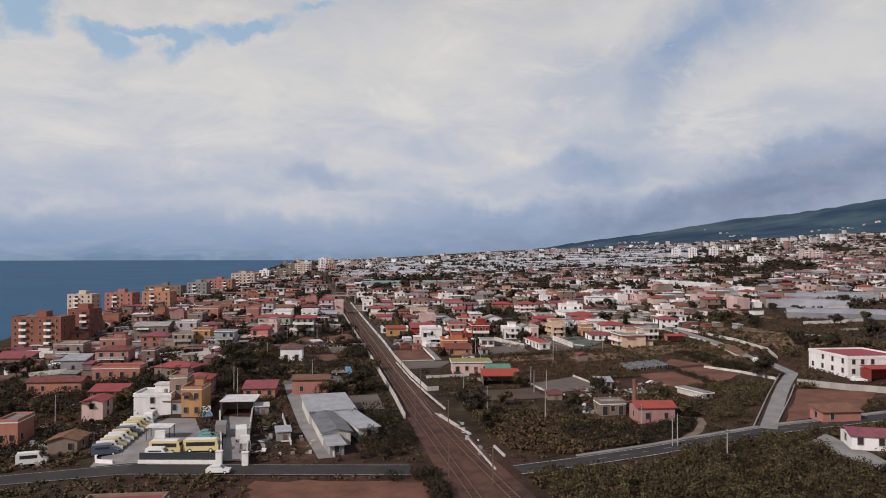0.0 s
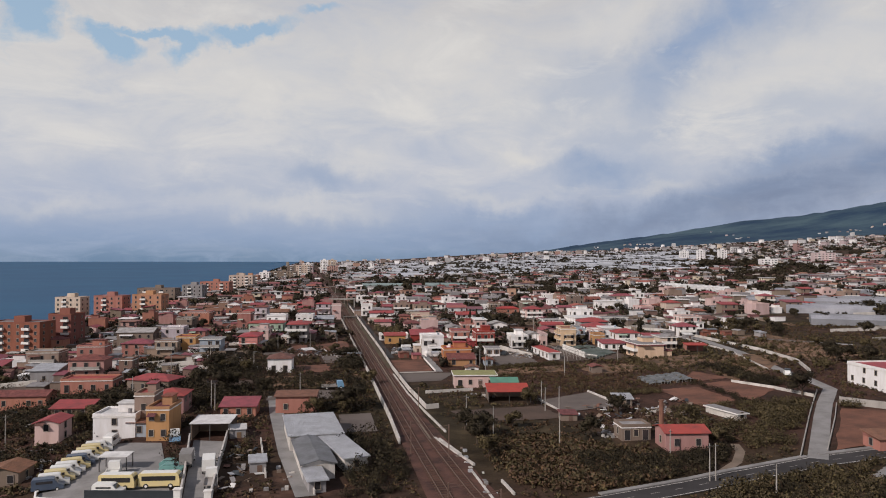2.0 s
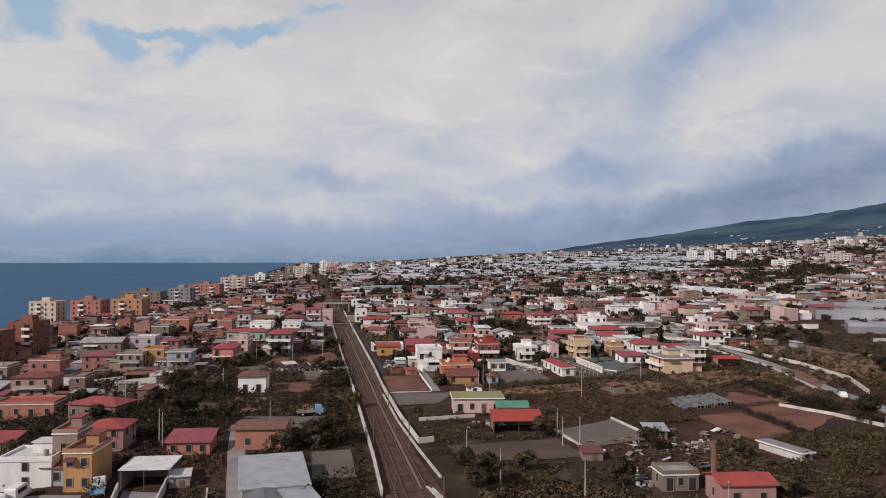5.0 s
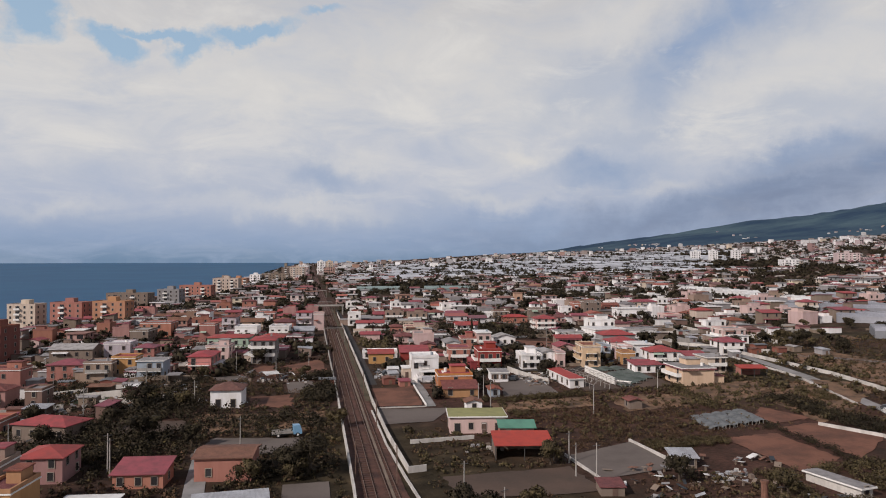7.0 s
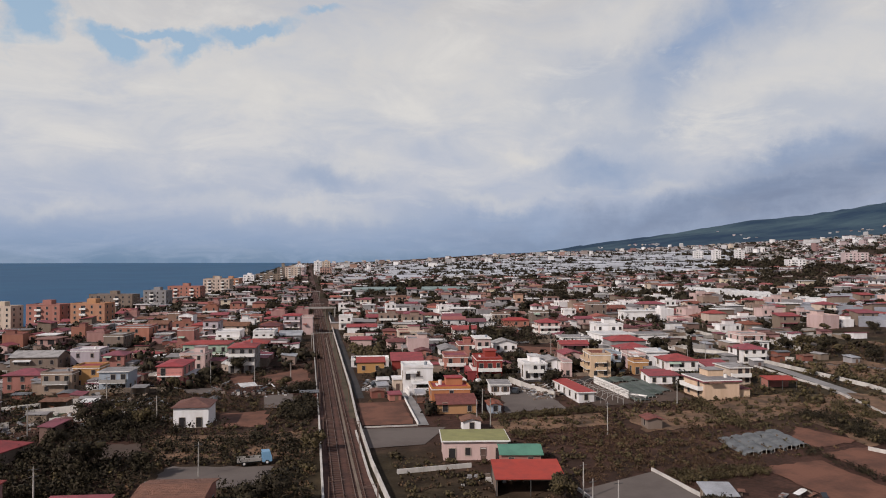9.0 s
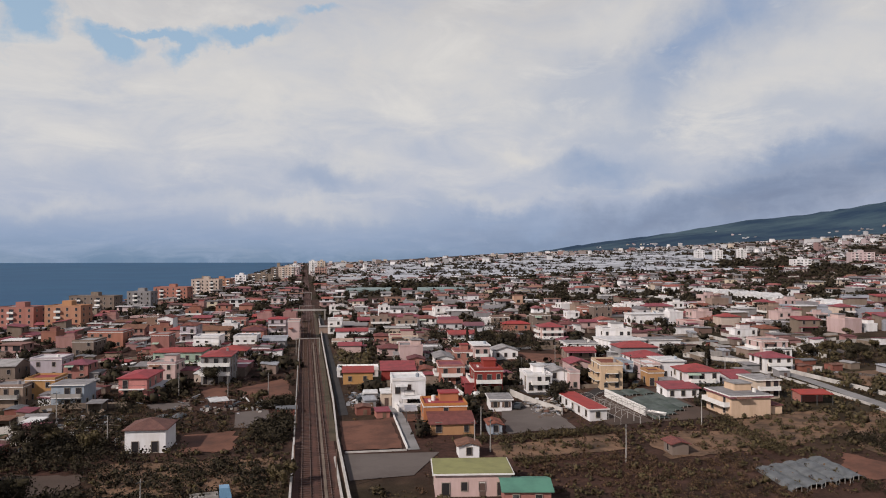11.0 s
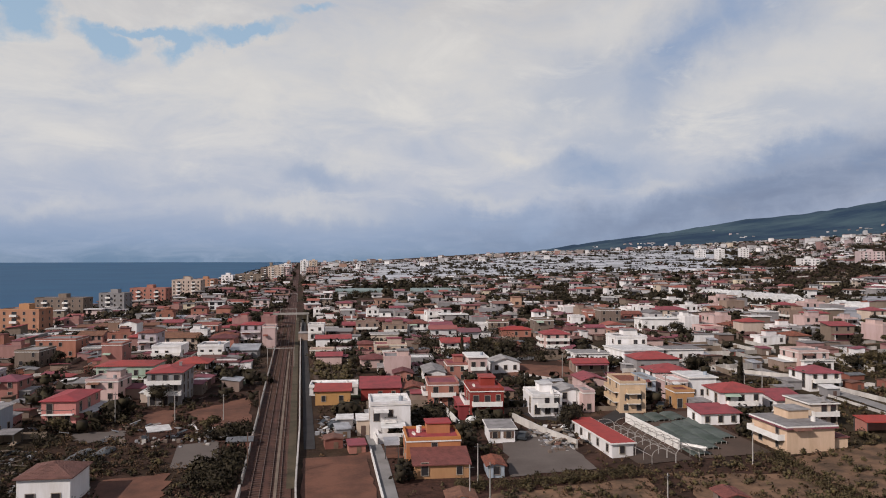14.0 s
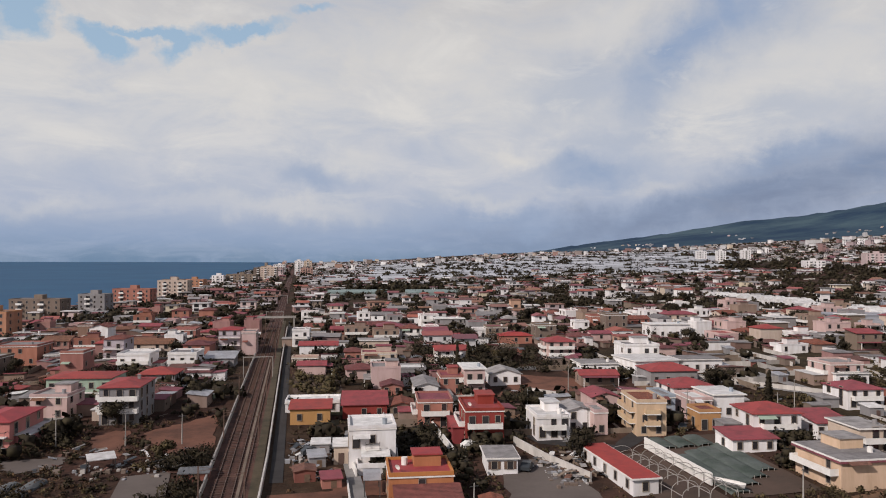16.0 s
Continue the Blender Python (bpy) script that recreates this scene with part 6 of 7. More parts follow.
def scrap(x, y, w, d, n, label):
    """Loose sheets, planks and tarpaulins lying and leaning about."""
    g = Geo()
    for _ in range(n):
        cx, cy = rr.uniform(-w / 2, w / 2), rr.uniform(-d / 2, d / 2)
        z = ground_z(x + cx, y + cy) - ground_z(x, y)
        a, l, b, up, tip = rr.uniform(0, 6.28), rr.uniform(0.3, 1.15), rr.uniform(0.2, 0.65), rr.uniform(0.1, 1.0), rr.uniform(-0.35, 0.35)
        ca, sa = math.cos(a), math.sin(a)
        P = [(cx + u * ca - v * sa, cy + u * sa + v * ca, z + up + tip * u / l) for u, v in ((-l, -b), (l, -b), (l, b), (-l, b))]
        q = P + [(p[0], p[1], p[2] - 0.06) for p in P]
        m = rr.choice((0, 1, 2, 2, 3, 3, 4, 4, 5, 5))
        g.faces(q, [(0, 1, 2, 3), (7, 6, 5, 4), (0, 4, 5, 1), (1, 5, 6, 2), (2, 6, 7, 3), (3, 7, 4, 0)], m)
        g.box(cx - 0.15, cx + 0.15, cy - 0.15, cy + 0.15, z - 0.1, z + max(0.1, up - 0.3), 3)
    tagged(new("scrap", g.mesh("scrap", R_METAL, R_WHITE, R_GREY, TUFF, R_BROWN, VDARK)), label, "scrap", kind="stuff").matrix_basis = put(x, y)


scrap(-66, 288, 46, 60, 170, "tin sheets, boards and tarpaulins strewn through gardens")
scrap(-22, 302, 24, 18, 50, "sheets and planks lying in rough plots")
scrap(-17, 367, 16, 12, 60, "pale sheets stacked in a yard by the railway")
scrap(13, 298, 8, 26, 60, "tin sheets and boards beside the railway lane")
scrap(56, 184, 32, 26, 90, "boards, tins and sheets round the ruin")
scrap(-84, 168, 22, 40, 70, "sheets and boards round the dark sheds")
scrap(-36, 158, 7, 30, 40, "sheets and planks along the drive")
scrap(-92, 225, 50, 40, 70, "tin sheets and boards in the seaward gardens")
scrap(56, 283, 8, 16, 60, "rubble, sheets and boards before the red-roofed outbuilding")
scrap(-60, 360, 80, 60, 90, "sheets and boards between the houses")
scrap(80, 330, 90, 60, 110, "sheets and boards between the houses")


def boat(x, y, rot):
    th = empty("boat", put(x, y, rot, 0.3), "white open boat lying in the market garden", "boat")
    n = 11
    outer, inner, keel = [], [], []
    for i in range(n):
        t = i / (n - 1)
        px, b = -3.4 + 6.8 * t, 1.15 * math.sin(math.pi * min(1.0, 0.22 + 0.78 * (1 - t))) ** 0.7 if t < 1 else 0.02
        outer.append((px, b, 0.9 + 0.3 * t * t))
        inner.append((px * 0.96, b * 0.84, 0.88 + 0.3 * t * t))
        keel.append((px * 0.92, 0.0, 0.05 + 0.5 * t ** 4))
    g = Geo()
    for s in (1, -1):
        rows = [[(x_, s * y_, z_) for x_, y_, z_ in r] for r in (keel, outer, inner)]
        o = len(g.v)
        for r in rows:
            g.v.extend(r)
        for a in (0, 1):
            for i in range(n - 1):
                q = (o + a * n + i, o + a * n + i + 1, o + (a + 1) * n + i + 1, o + (a + 1) * n + i)
                g.f.append(q if s > 0 else q[::-1])
                g.m.append(0)
    part("hull", g, TRIM, th)
    d = Geo()
    for i in range(n - 1):
        a, b = inner[i], inner[i + 1]
        d.faces([(a[0], -a[1], a[2] - 0.35), (b[0], -b[1], b[2] - 0.35), (b[0], b[1], b[2] - 0.35), (a[0], a[1], a[2] - 0.35)], [(0, 1, 2, 3)])
    part("deck", d, VDARK, th)


boat(76.2, 266.5, -70)

# small sheds and huts in the gardens
rs = random.Random(91)
SHEDS = []
for i in range(9):
    SHEDS.append((rs.uniform(2.4, 5.4), rs.uniform(2.2, 4.0), rs.uniform(1.3, 1.9), (TUFF, GREYW, TUFF, SALMON, TUFF, BRICK, SHADED_BEIGE, GREYW, BRICK)[i], ("shed", "shed", "gable")[i % 3], (R_BROWN, R_METAL, R_GREY, R_RED, R_TERRA, R_DARKM, R_RED, R_WHITE, R_BROWN)[i]))
SHED_OB = {}
SHED_TXT = {R_BROWN: "brown", R_METAL: "pale metal", R_GREY: "grey", R_RED: "red", R_TERRA: "terracotta", R_DARKM: "dark metal", R_WHITE: "white"}


def small_shed(i, x, y, rot):
    if i in SHED_OB:
        return copy_thing(SHED_OB[i], put(x, y, rot, -0.03))
    w, d, h, wm, style, rm = SHEDS[i]
    th = empty("garden_shed", put(x, y, rot, -0.03), f"small garden shed with a {SHED_TXT[rm]} roof", "shed", "garden sheds")
    part("wall", Geo().box(-w / 2, w / 2, -d / 2, d / 2, -0.8, h), wm, th)
    roof_on(th, style, w, d, h, rm, 0.25, 0.35, wm)
    part("door", Geo().box(-0.45, 0.45, -0.06, 0.0, 0, 1.25), SHUTTER, th, at=pose(w * 0.1, -d / 2, 0.05))
    SHED_OB[i] = th
    return th


def built():
    return [(ob.matrix_basis.translation.x, ob.matrix_basis.translation.y) for ob in scene.objects if ob.type == "EMPTY" and not ob.parent and ob.get("category") not in ("railway track", "railway mast", "utility pole", "gantry")]


def in_plot(x, y):
    for p in PLOTS:
        xs, ys = [q[0] for q in p], [q[1] for q in p]
        if min(xs) < x < max(xs) and min(ys) < y < max(ys):
            return True
    return False


small_shed(1, 13.2, 294.5, 4)
small_shed(7, 14.2, 302.5, -4)
small_shed(3, 15.2, 282.5, 3)
small_shed(8, 11.0, 286.5, 3)
small_shed(5, -6.9, 290, 0)
small_shed(1, -33.2, 155.5, 5)
small_shed(7, -38.9, 180, 4)
small_shed(4, 36.6, 183.5, -10)
spots = built()
made = 0
while made < 84:
    if made < 56:
        x, y = rs.uniform(-125, -52), rs.uniform(262, 420)
    else:
        x, y = rs.uniform(38, 165), rs.uniform(296, 430)
    if in_plot(x, y) or any(abs(x - a) < 6.2 and abs(y - b) < 6.8 for a, b in spots):
        made += 0.02
        continue
    spots.append((x, y))
    small_shed(rs.randrange(9), x, y, rs.choice((0, 90, 180, -90)) + rs.uniform(-10, 4))
    made += 1


# ---------- the town beyond ----------
TAKEN = [(ob.matrix_basis.translation.x, ob.matrix_basis.translation.y) for ob in scene.objects if ob.type == "EMPTY" and ob.get("category") in ("house", "garage", "warehouse", "outbuilding", "bungalow", "hut", "shop building", "shed")]
WALLS = [WHITE, ROSE, GREYW, CREAM, CREAM, SHADED_BEIGE, ROSE, TUFF, SALMON, WHITE, SHADED_BEIGE, GREYW, LILAC, ROSE, TUFF, CREAM]
ROOFS = [("flat", R_RED), ("flat", R_GREY), ("flat", R_WHITE), ("hip", R_RED), ("gable", R_TERRA), ("hip", R_TERRA), ("flat", R_RED), ("shed", R_RED), ("slab", R_GREY), ("flat", R_TERRA), ("gable", R_RED), ("slab", R_WHITE)]
ROOFTXT = {"flat": "flat roof", "hip": "hipped roof", "gable": "gable roof", "shed": "lean-to roof", "slab": "slab roof"}
MATTXT = {R_RED: "red", R_GREY: "grey", R_WHITE: "pale", R_TERRA: "terracotta"}


def clear(x, y, gap):
    return all(abs(x - a) > gap or abs(y - b) > gap for a, b in TAKEN)


rt = random.Random(5)
PROTOS = []
for i in range(26):
    w, d = rt.uniform(6, 10.5), rt.uniform(6, 9)
    st = rt.choice((1, 1, 1, 2, 2))
    wm = WALLS[i % len(WALLS)]
    rs, rm = ROOFS[i % len(ROOFS)]
    txt = f"{wm.name.replace('plaster_', '').replace('_', ' ')} {('one', 'two', 'three')[st - 1]}-storey town house with a {MATTXT[rm]} {ROOFTXT[rs]}"
    PROTOS.append((w, d, st, wm, rs, rm, txt))


def town_house(i, x, y, rot):
    w, d, st, wm, rs, rm, txt = PROTOS[i]
    key = PROTO_OB.get(i)
    if key is None:
        PROTO_OB[i] = house(x, y, w, d, 2.75 * st, rot, wm, rs, rm, txt, st, max(2, int(w / 3.4)), "w", balconies=(0.95 if st > 1 and i % 3 == 0 else 0), extras=("p" if rs == "flat" and i % 2 else "") + ("c" if i % 4 == 1 else "") + ("v" if i % 3 == 1 else "") + ("t" if rs in ("flat", "slab") and i % 4 == 0 else "") + ("a" if i % 5 == 0 else ""), simple=True, group="town houses", sides=(i % 2 == 0), solid=TRIM)
        return PROTO_OB[i]
    return copy_thing(key, put(x, y, rot, -0.05))


# dark-walled types for the seaward side, cloud shade included in the tone
for wm, (rs, rm) in zip((DUSTY, RUST, UMBER, DUSTY, RUST, UMBER, SALMON, TUFF), (("hip", R_RED), ("flat", R_TERRA), ("gable", R_BROWN), ("flat", R_RED), ("gable", R_RED), ("slab", R_GREY), ("hip", R_TERRA), ("shed", R_RED))):
    w, d, st = rt.uniform(6, 9.5), rt.uniform(6, 9), rt.choice((1, 2))
    PROTOS.append((w, d, st, wm, rs, rm, f"{wm.name.replace('plaster_', '').replace('_', ' ')} {('one', 'two')[st - 1]}-storey town house with a {MATTXT.get(rm, 'brown')} {ROOFTXT[rs]}"))
PROTO_OB = {}
count = 0
cells = []
for gy in np.arange(300, 760, 13.5):
    for gx in np.arange(-150, 420, 14):
        cells.append((gx + rt.uniform(-4, 4), gy + rt.uniform(-4, 4)))
rt.shuffle(cells)
cells.sort(key=lambda c: c[1] + 0.25 * abs(c[0]) + rt.uniform(0, 120))
for x, y in cells:
    if count >= 230:
        break
    edge = coast_x(y) + 70
    if x < edge or -10 < x < 12 or (x > 12 and y < 350) or (x > -60 and x < 0 and y < 420) or not clear(x, y, 10.5):
        continue
    if 118 < x < 150 and y < 390 or 46 < x < 90 and 366 < y < 445 or in_plot(x, y):
        continue
    if noise.noise((x * 0.013, y * 0.013, 2.0)) < (-0.22 if x > 0 else -0.4):
        continue
    TAKEN.append((x, y))
    # seaward plots mostly draw the dark walls that stand in for cloud shade
    town_house(rt.choice((26, 27, 28, 29, 30, 31, 32, 33, 7, 8)) if x < -10 and rt.random() < 0.8 else rt.randrange(26), x, y, rt.choice((0, 0, 0, 90, -90, 180)) + rt.uniform(-9, 2))
    count += 1


def garden_ground():
    """Low walls and small paved or dug yards between the houses, beyond counting."""
    r = random.Random(63)
    walls, yards = Geo(), Geo()
    n = 0
    while n < 620:
        y = 270 + 520 * r.random() ** 1.2
        x = r.uniform(-130, 60 + 0.62 * y)
        n += 0.02
        if -9 < x < 12 or in_plot(x, y) or (-40 < x < 0 and y < 330) or x < coast_x(y) + 60 or (28 < x < 130 and y < 300) or (100 < x < 200 and 215 < y < 330):
            continue
        n += 1
        a = radians(-6 + r.choice((0, 0, 90)) + r.uniform(-4, 4))
        c, q = math.cos(a), math.sin(a)
        if r.random() < 0.6:
            l, h, t = r.uniform(4, 13), r.uniform(0.9, 1.7), 0.12
            m = r.choice((0, 0, 1, 2))
            if -7 - l * abs(c) < x < 10 + l * abs(c):
                continue
            for k in range(4):
                P = [(x + u * c - v * q, y + u * q + v * c) for u, v in ((-l + k * l / 2, -t), (-l + (k + 1) * l / 2, -t), (-l + (k + 1) * l / 2, t), (-l + k * l / 2, t))]
                v = [(px, py, ground_z(px, py) - 0.3) for px, py in P] + [(px, py, ground_z(px, py) + h) for px, py in P]
                walls.faces(v, [(4, 5, 6, 7), (0, 1, 5, 4), (2, 3, 7, 6), (1, 2, 6, 5), (3, 0, 4, 7)], m)
        else:
            hw, hd = r.uniform(2, 6), r.uniform(2, 5)
            P = [(x + u * c - v * q, y + u * q + v * c) for u, v in ((-hw, -hd), (hw, -hd), (hw, hd), (-hw, hd))]
            yards.faces([(px, py, ground_z(px, py) + 0.08 + 0.03 * r.random()) for px, py in P], [(0, 1, 2, 3)], r.randrange(5))
    tagged(new("garden_walls", walls.mesh("garden_walls", PALEWALL, CONCRETE, TUFF)), "low pale and grey garden walls between the houses", "garden walls", kind="stuff")
    tagged(new("yards", yards.mesh("yards", PAVING, GREYPLOT, SOIL, CROP, DRY)), "small paved and dug yards between the houses", "yards", kind="stuff")


garden_ground()


def lean_tos():
    """Low sheds, lean-tos and roofed yards crowding between the houses, beyond counting."""
    r = random.Random(88)
    g = Geo()
    n = 0.0
    while n < 420:
        n += 0.02
        if r.random() < 0.6:
            x, y = r.uniform(-135, -12), r.uniform(255, 560)
        else:
            x, y = r.uniform(12, 230), r.uniform(325, 560)
        if in_plot(x, y) or not clear(x, y, 4.6) or (-52 < x < 0 and y < 342) or x < coast_x(y) + 70 or (100 < x < 200 and y < 345) or noise.noise((x * 0.02, y * 0.02, 6.0)) < -0.2:
            continue
        n += 1
        w, d, h, rise = r.uniform(1.5, 3.8), r.uniform(1.3, 3.0), r.uniform(1.7, 2.9), r.uniform(0.1, 0.7)
        a = radians(r.choice((0, 90, 180, 270)) - 6 + r.uniform(-5, 5))
        c, q, z = math.cos(a), math.sin(a), ground_z(x, y)
        P = [(x + u * c - v * q, y + u * q + v * c) for u, v in ((-w, -d), (w, -d), (w, d), (-w, d))]
        v = [(px, py, z - 0.6) for px, py in P] + [(px, py, z + h + (rise if i > 1 else 0)) for i, (px, py) in enumerate(P)]
        g.faces(v, [(0, 1, 5, 4), (1, 2, 6, 5), (2, 3, 7, 6), (3, 0, 4, 7)], r.choice((0, 0, 1, 2, 3, 4)))
        o = 0.3
        P = [(x + u * c - v * q, y + u * q + v * c) for u, v in ((-w - o, -d - o), (w + o, -d - o), (w + o, d + o), (-w - o, d + o))]
        v = [(px, py, z + h + (rise if i > 1 else 0) + 0.02) for i, (px, py) in enumerate(P)]
        v += [(px, py, pz + 0.14) for px, py, pz in v]
        g.faces(v, [(3, 2, 1, 0), (4, 5, 6, 7), (0, 1, 5, 4), (1, 2, 6, 5), (2, 3, 7, 6), (3, 0, 4, 7)], r.choice((5, 5, 6, 6, 7, 8, 8, 9)))
    tagged(new("lean_tos", g.mesh("lean_tos", TUFF, UMBER, SHADED_BEIGE, DUSTY, WHITE, R_RED, R_BROWN, R_TERRA, R_GREY, R_METAL)), "low sheds and lean-tos with red, brown and grey roofs", "sheds", kind="stuff")


lean_tos()


def far_wall(name, rgb):
    return material("far_" + name, rgb, 0.9, tuple(c * 0.7 for c in rgb), 0.2, 2, 0.6, bump=0.0, island=0.8)


# rose, salmon, red and terracotta are greyed: distance haze put into the colour
WHITE_F, CREAM_F, ROSE_F, SALMON_F = far_wall("white", (0.70, 0.67, 0.66)), far_wall("cream", (0.54, 0.44, 0.36)), far_wall("rose", (0.53, 0.41, 0.40)), far_wall("salmon", (0.40, 0.24, 0.20))
GREY_F, TUFF_F = far_wall("grey", (0.36, 0.34, 0.34)), far_wall("tuff", (0.24, 0.185, 0.155))
RED_F, TERRA_F, ROOFGREY_F, PALE_F = far_wall("roof_red", (0.27, 0.095, 0.098)), far_wall("roof_terracotta", (0.24, 0.125, 0.105)), far_wall("roof_grey", (0.26, 0.24, 0.235)), far_wall("roof_pale", (0.56, 0.53, 0.52))

# apartment blocks by the shore
def apartment(x, y, w, d, storeys, rot, wm, label):
    th = empty("apartment_block", put(x, y, rot, -0.1), label, "apartment block", "apartment blocks by the shore")
    h = storeys * 3.05
    part("wall", Geo().box(-w / 2, w / 2, -d / 2, d / 2, -4, h), wm, th)
    roof_on(th, "flat", w, d, h, R_GREY, wall_mat=wm)
    part("stair_tower", Geo().box(-2.5, 2.5, -2, 3, h + 0.1, h + 2.8), wm, th)
    n = max(2, int(w / 4))
    for s in range(storeys):
        for i in range(n):
            if i % 3 == 1:
                continue
            add_window(th, "w", w * ((i + .5) / n - .5), -d / 2, s * 3.05 + 0.9, 0, True)
        for i in range(max(1, int(d / 5))):
            add_window(th, "w", w / 2, d * ((i + .5) / max(1, int(d / 5)) - .5), s * 3.05 + 0.9, 90, True)
        if s:
            for i in range(n):
                if i % 3 == 1:
                    part("balcony", BALC, (), th, at=pose(w * ((i + .5) / n - .5), -d / 2, s * 3.05 + 0.05))
    return th


BALC = Geo().box(-1.7, 1.7, -1.3, 0, -0.15, 0).box(-1.7, 1.7, -1.3, -1.2, 0, 0.95).box(-1.7, -1.6, -1.2, 0, 0, 0.95).box(1.6, 1.7, -1.2, 0, 0, 0.95).box(-1.2, 1.2, -0.05, 0, 0, 2.2, 1).mesh("balcony", TRIM, GLASS)
apartment(-150, 376, 24, 12, 5, -14, BRICK, "red-brown brick apartment block with dark balconies")
apartment(-136, 392, 11, 12, 5, -14, BRICK, "red-brown brick apartment block with dark balconies")
apartment(-124.5, 524, 19, 12, 4, -12, PEACH, "peach and orange apartment block with white balconies")
apartment(-151, 536, 19, 12, 4, -12, SALMON, "orange apartment block with shaded balconies")
apartment(-178, 544, 17, 12, 4, -12, CREAM, "pale cream apartment block with white balconies")
apartment(-139, 630, 30, 12, 4, -12, TUFF, "dark grey apartment block with flat roof")
apartment(-117, 664, 17, 12, 4, -12, GREYW, "grey apartment block with white balconies")
apartment(-106, 724, 27, 12, 4, -12, SALMON, "brick coloured apartment block with brown balconies")
apartment(-88, 786, 24, 12, 5, -10, CREAM, "cream apartment block with white balconies")
apartment(-93, 812, 16, 12, 5, -10, SHADED_BEIGE, "weathered beige apartment block with balconies")
apartment(-88, 902, 20, 12, 4, -10, PEACH, "peach apartment block with balconies")
apartment(-78, 1024, 13, 12, 4, -8, WHITE, "white apartment block with a plain end wall")
apartment(-53, 1034, 34, 12, 4, -8, TUFF, "long dark apartment block with flat roof")
apartment(-42, 1300, 26, 12, 5, -6, TUFF, "dark apartment block with flat roof near the shore")
apartment(-20, 1420, 20, 12, 6, -6, WHITE, "white apartment tower beside the railway line")
apartment(12, 1480, 14, 12, 8, -6, WHITE, "white apartment tower beside the railway line")
apartment(28, 1500, 14, 12, 8, -6, CREAM, "cream apartment tower beside the railway line")
apartment(-28, 1180, 22, 12, 6, -6, CREAM, "cream apartment block near the railway")
apartment(661, 1256, 16, 12, 6, -20, WHITE_F, "white apartment tower far inland")
apartment(669, 1212, 14, 12, 6, -20, WHITE_F, "white apartment tower far inland")
apartment(690, 1178, 14, 12, 6, -20, WHITE_F, "white apartment tower far inland")
apartment(555, 855, 20, 14, 4, -20, WHITE_F, "white apartment block far inland")
apartment(640, 862, 26, 14, 5, -20, ROSE_F, "rose apartment block far inland")


def big_greenhouse(x, y, w, d, spans, rot, mat, label):
    """A glasshouse of several low-pitched spans on low walls."""
    th = empty("greenhouse", put(x, y, rot), label, "greenhouse", "large greenhouses")
    part("side_wall", Geo().box(-w / 2, w / 2, -d / 2, d / 2, -1.5, 2.4), mat, th)
    s = d / spans
    for i in range(spans):
        y0 = -d / 2 + i * s
        g = Geo().faces([(-w / 2, y0, 2.4), (w / 2, y0, 2.4), (w / 2, y0 + s / 2, 2.4 + s * 0.22), (-w / 2, y0 + s / 2, 2.4 + s * 0.22), (w / 2, y0 + s, 2.4), (-w / 2, y0 + s, 2.4)], [(0, 1, 2, 3), (3, 2, 4, 5), (1, 4, 2), (5, 0, 3)])
        part("roof_span", g, mat, th)


TEALFILM = material("teal_shade_film", (0.22, 0.27, 0.26), 0.6, (0.15, 0.19, 0.18), 0.1, 1.5, 0.7)
big_greenhouse(63, 812, 54, 26, 4, -4, TEALFILM, "large low greenhouse under teal shade film")
big_greenhouse(122, 766, 46, 28, 4, -4, TEALFILM, "large low greenhouse under pale teal film")
big_greenhouse(262, 440, 50, 40, 6, -35, POLY, "large greenhouse under pale plastic film")
big_greenhouse(300, 400, 60, 44, 6, -35, POLY, "large greenhouse under pale plastic film")
big_greenhouse(258, 372, 44, 26, 4, -35, POLY, "large greenhouse under pale plastic film")
big_greenhouse(330, 470, 60, 40, 6, -35, POLY, "large greenhouse under pale plastic film")
big_greenhouse(232, 318, 44, 20, 3, -35, POLY, "large greenhouse under pale plastic film")
big_greenhouse(283, 560, 14, 90, 8, 0, R_WHITE, "long row of pale roofed glasshouses")
big_greenhouse(280, 480, 16, 50, 5, 0, R_WHITE, "long row of pale roofed glasshouses")


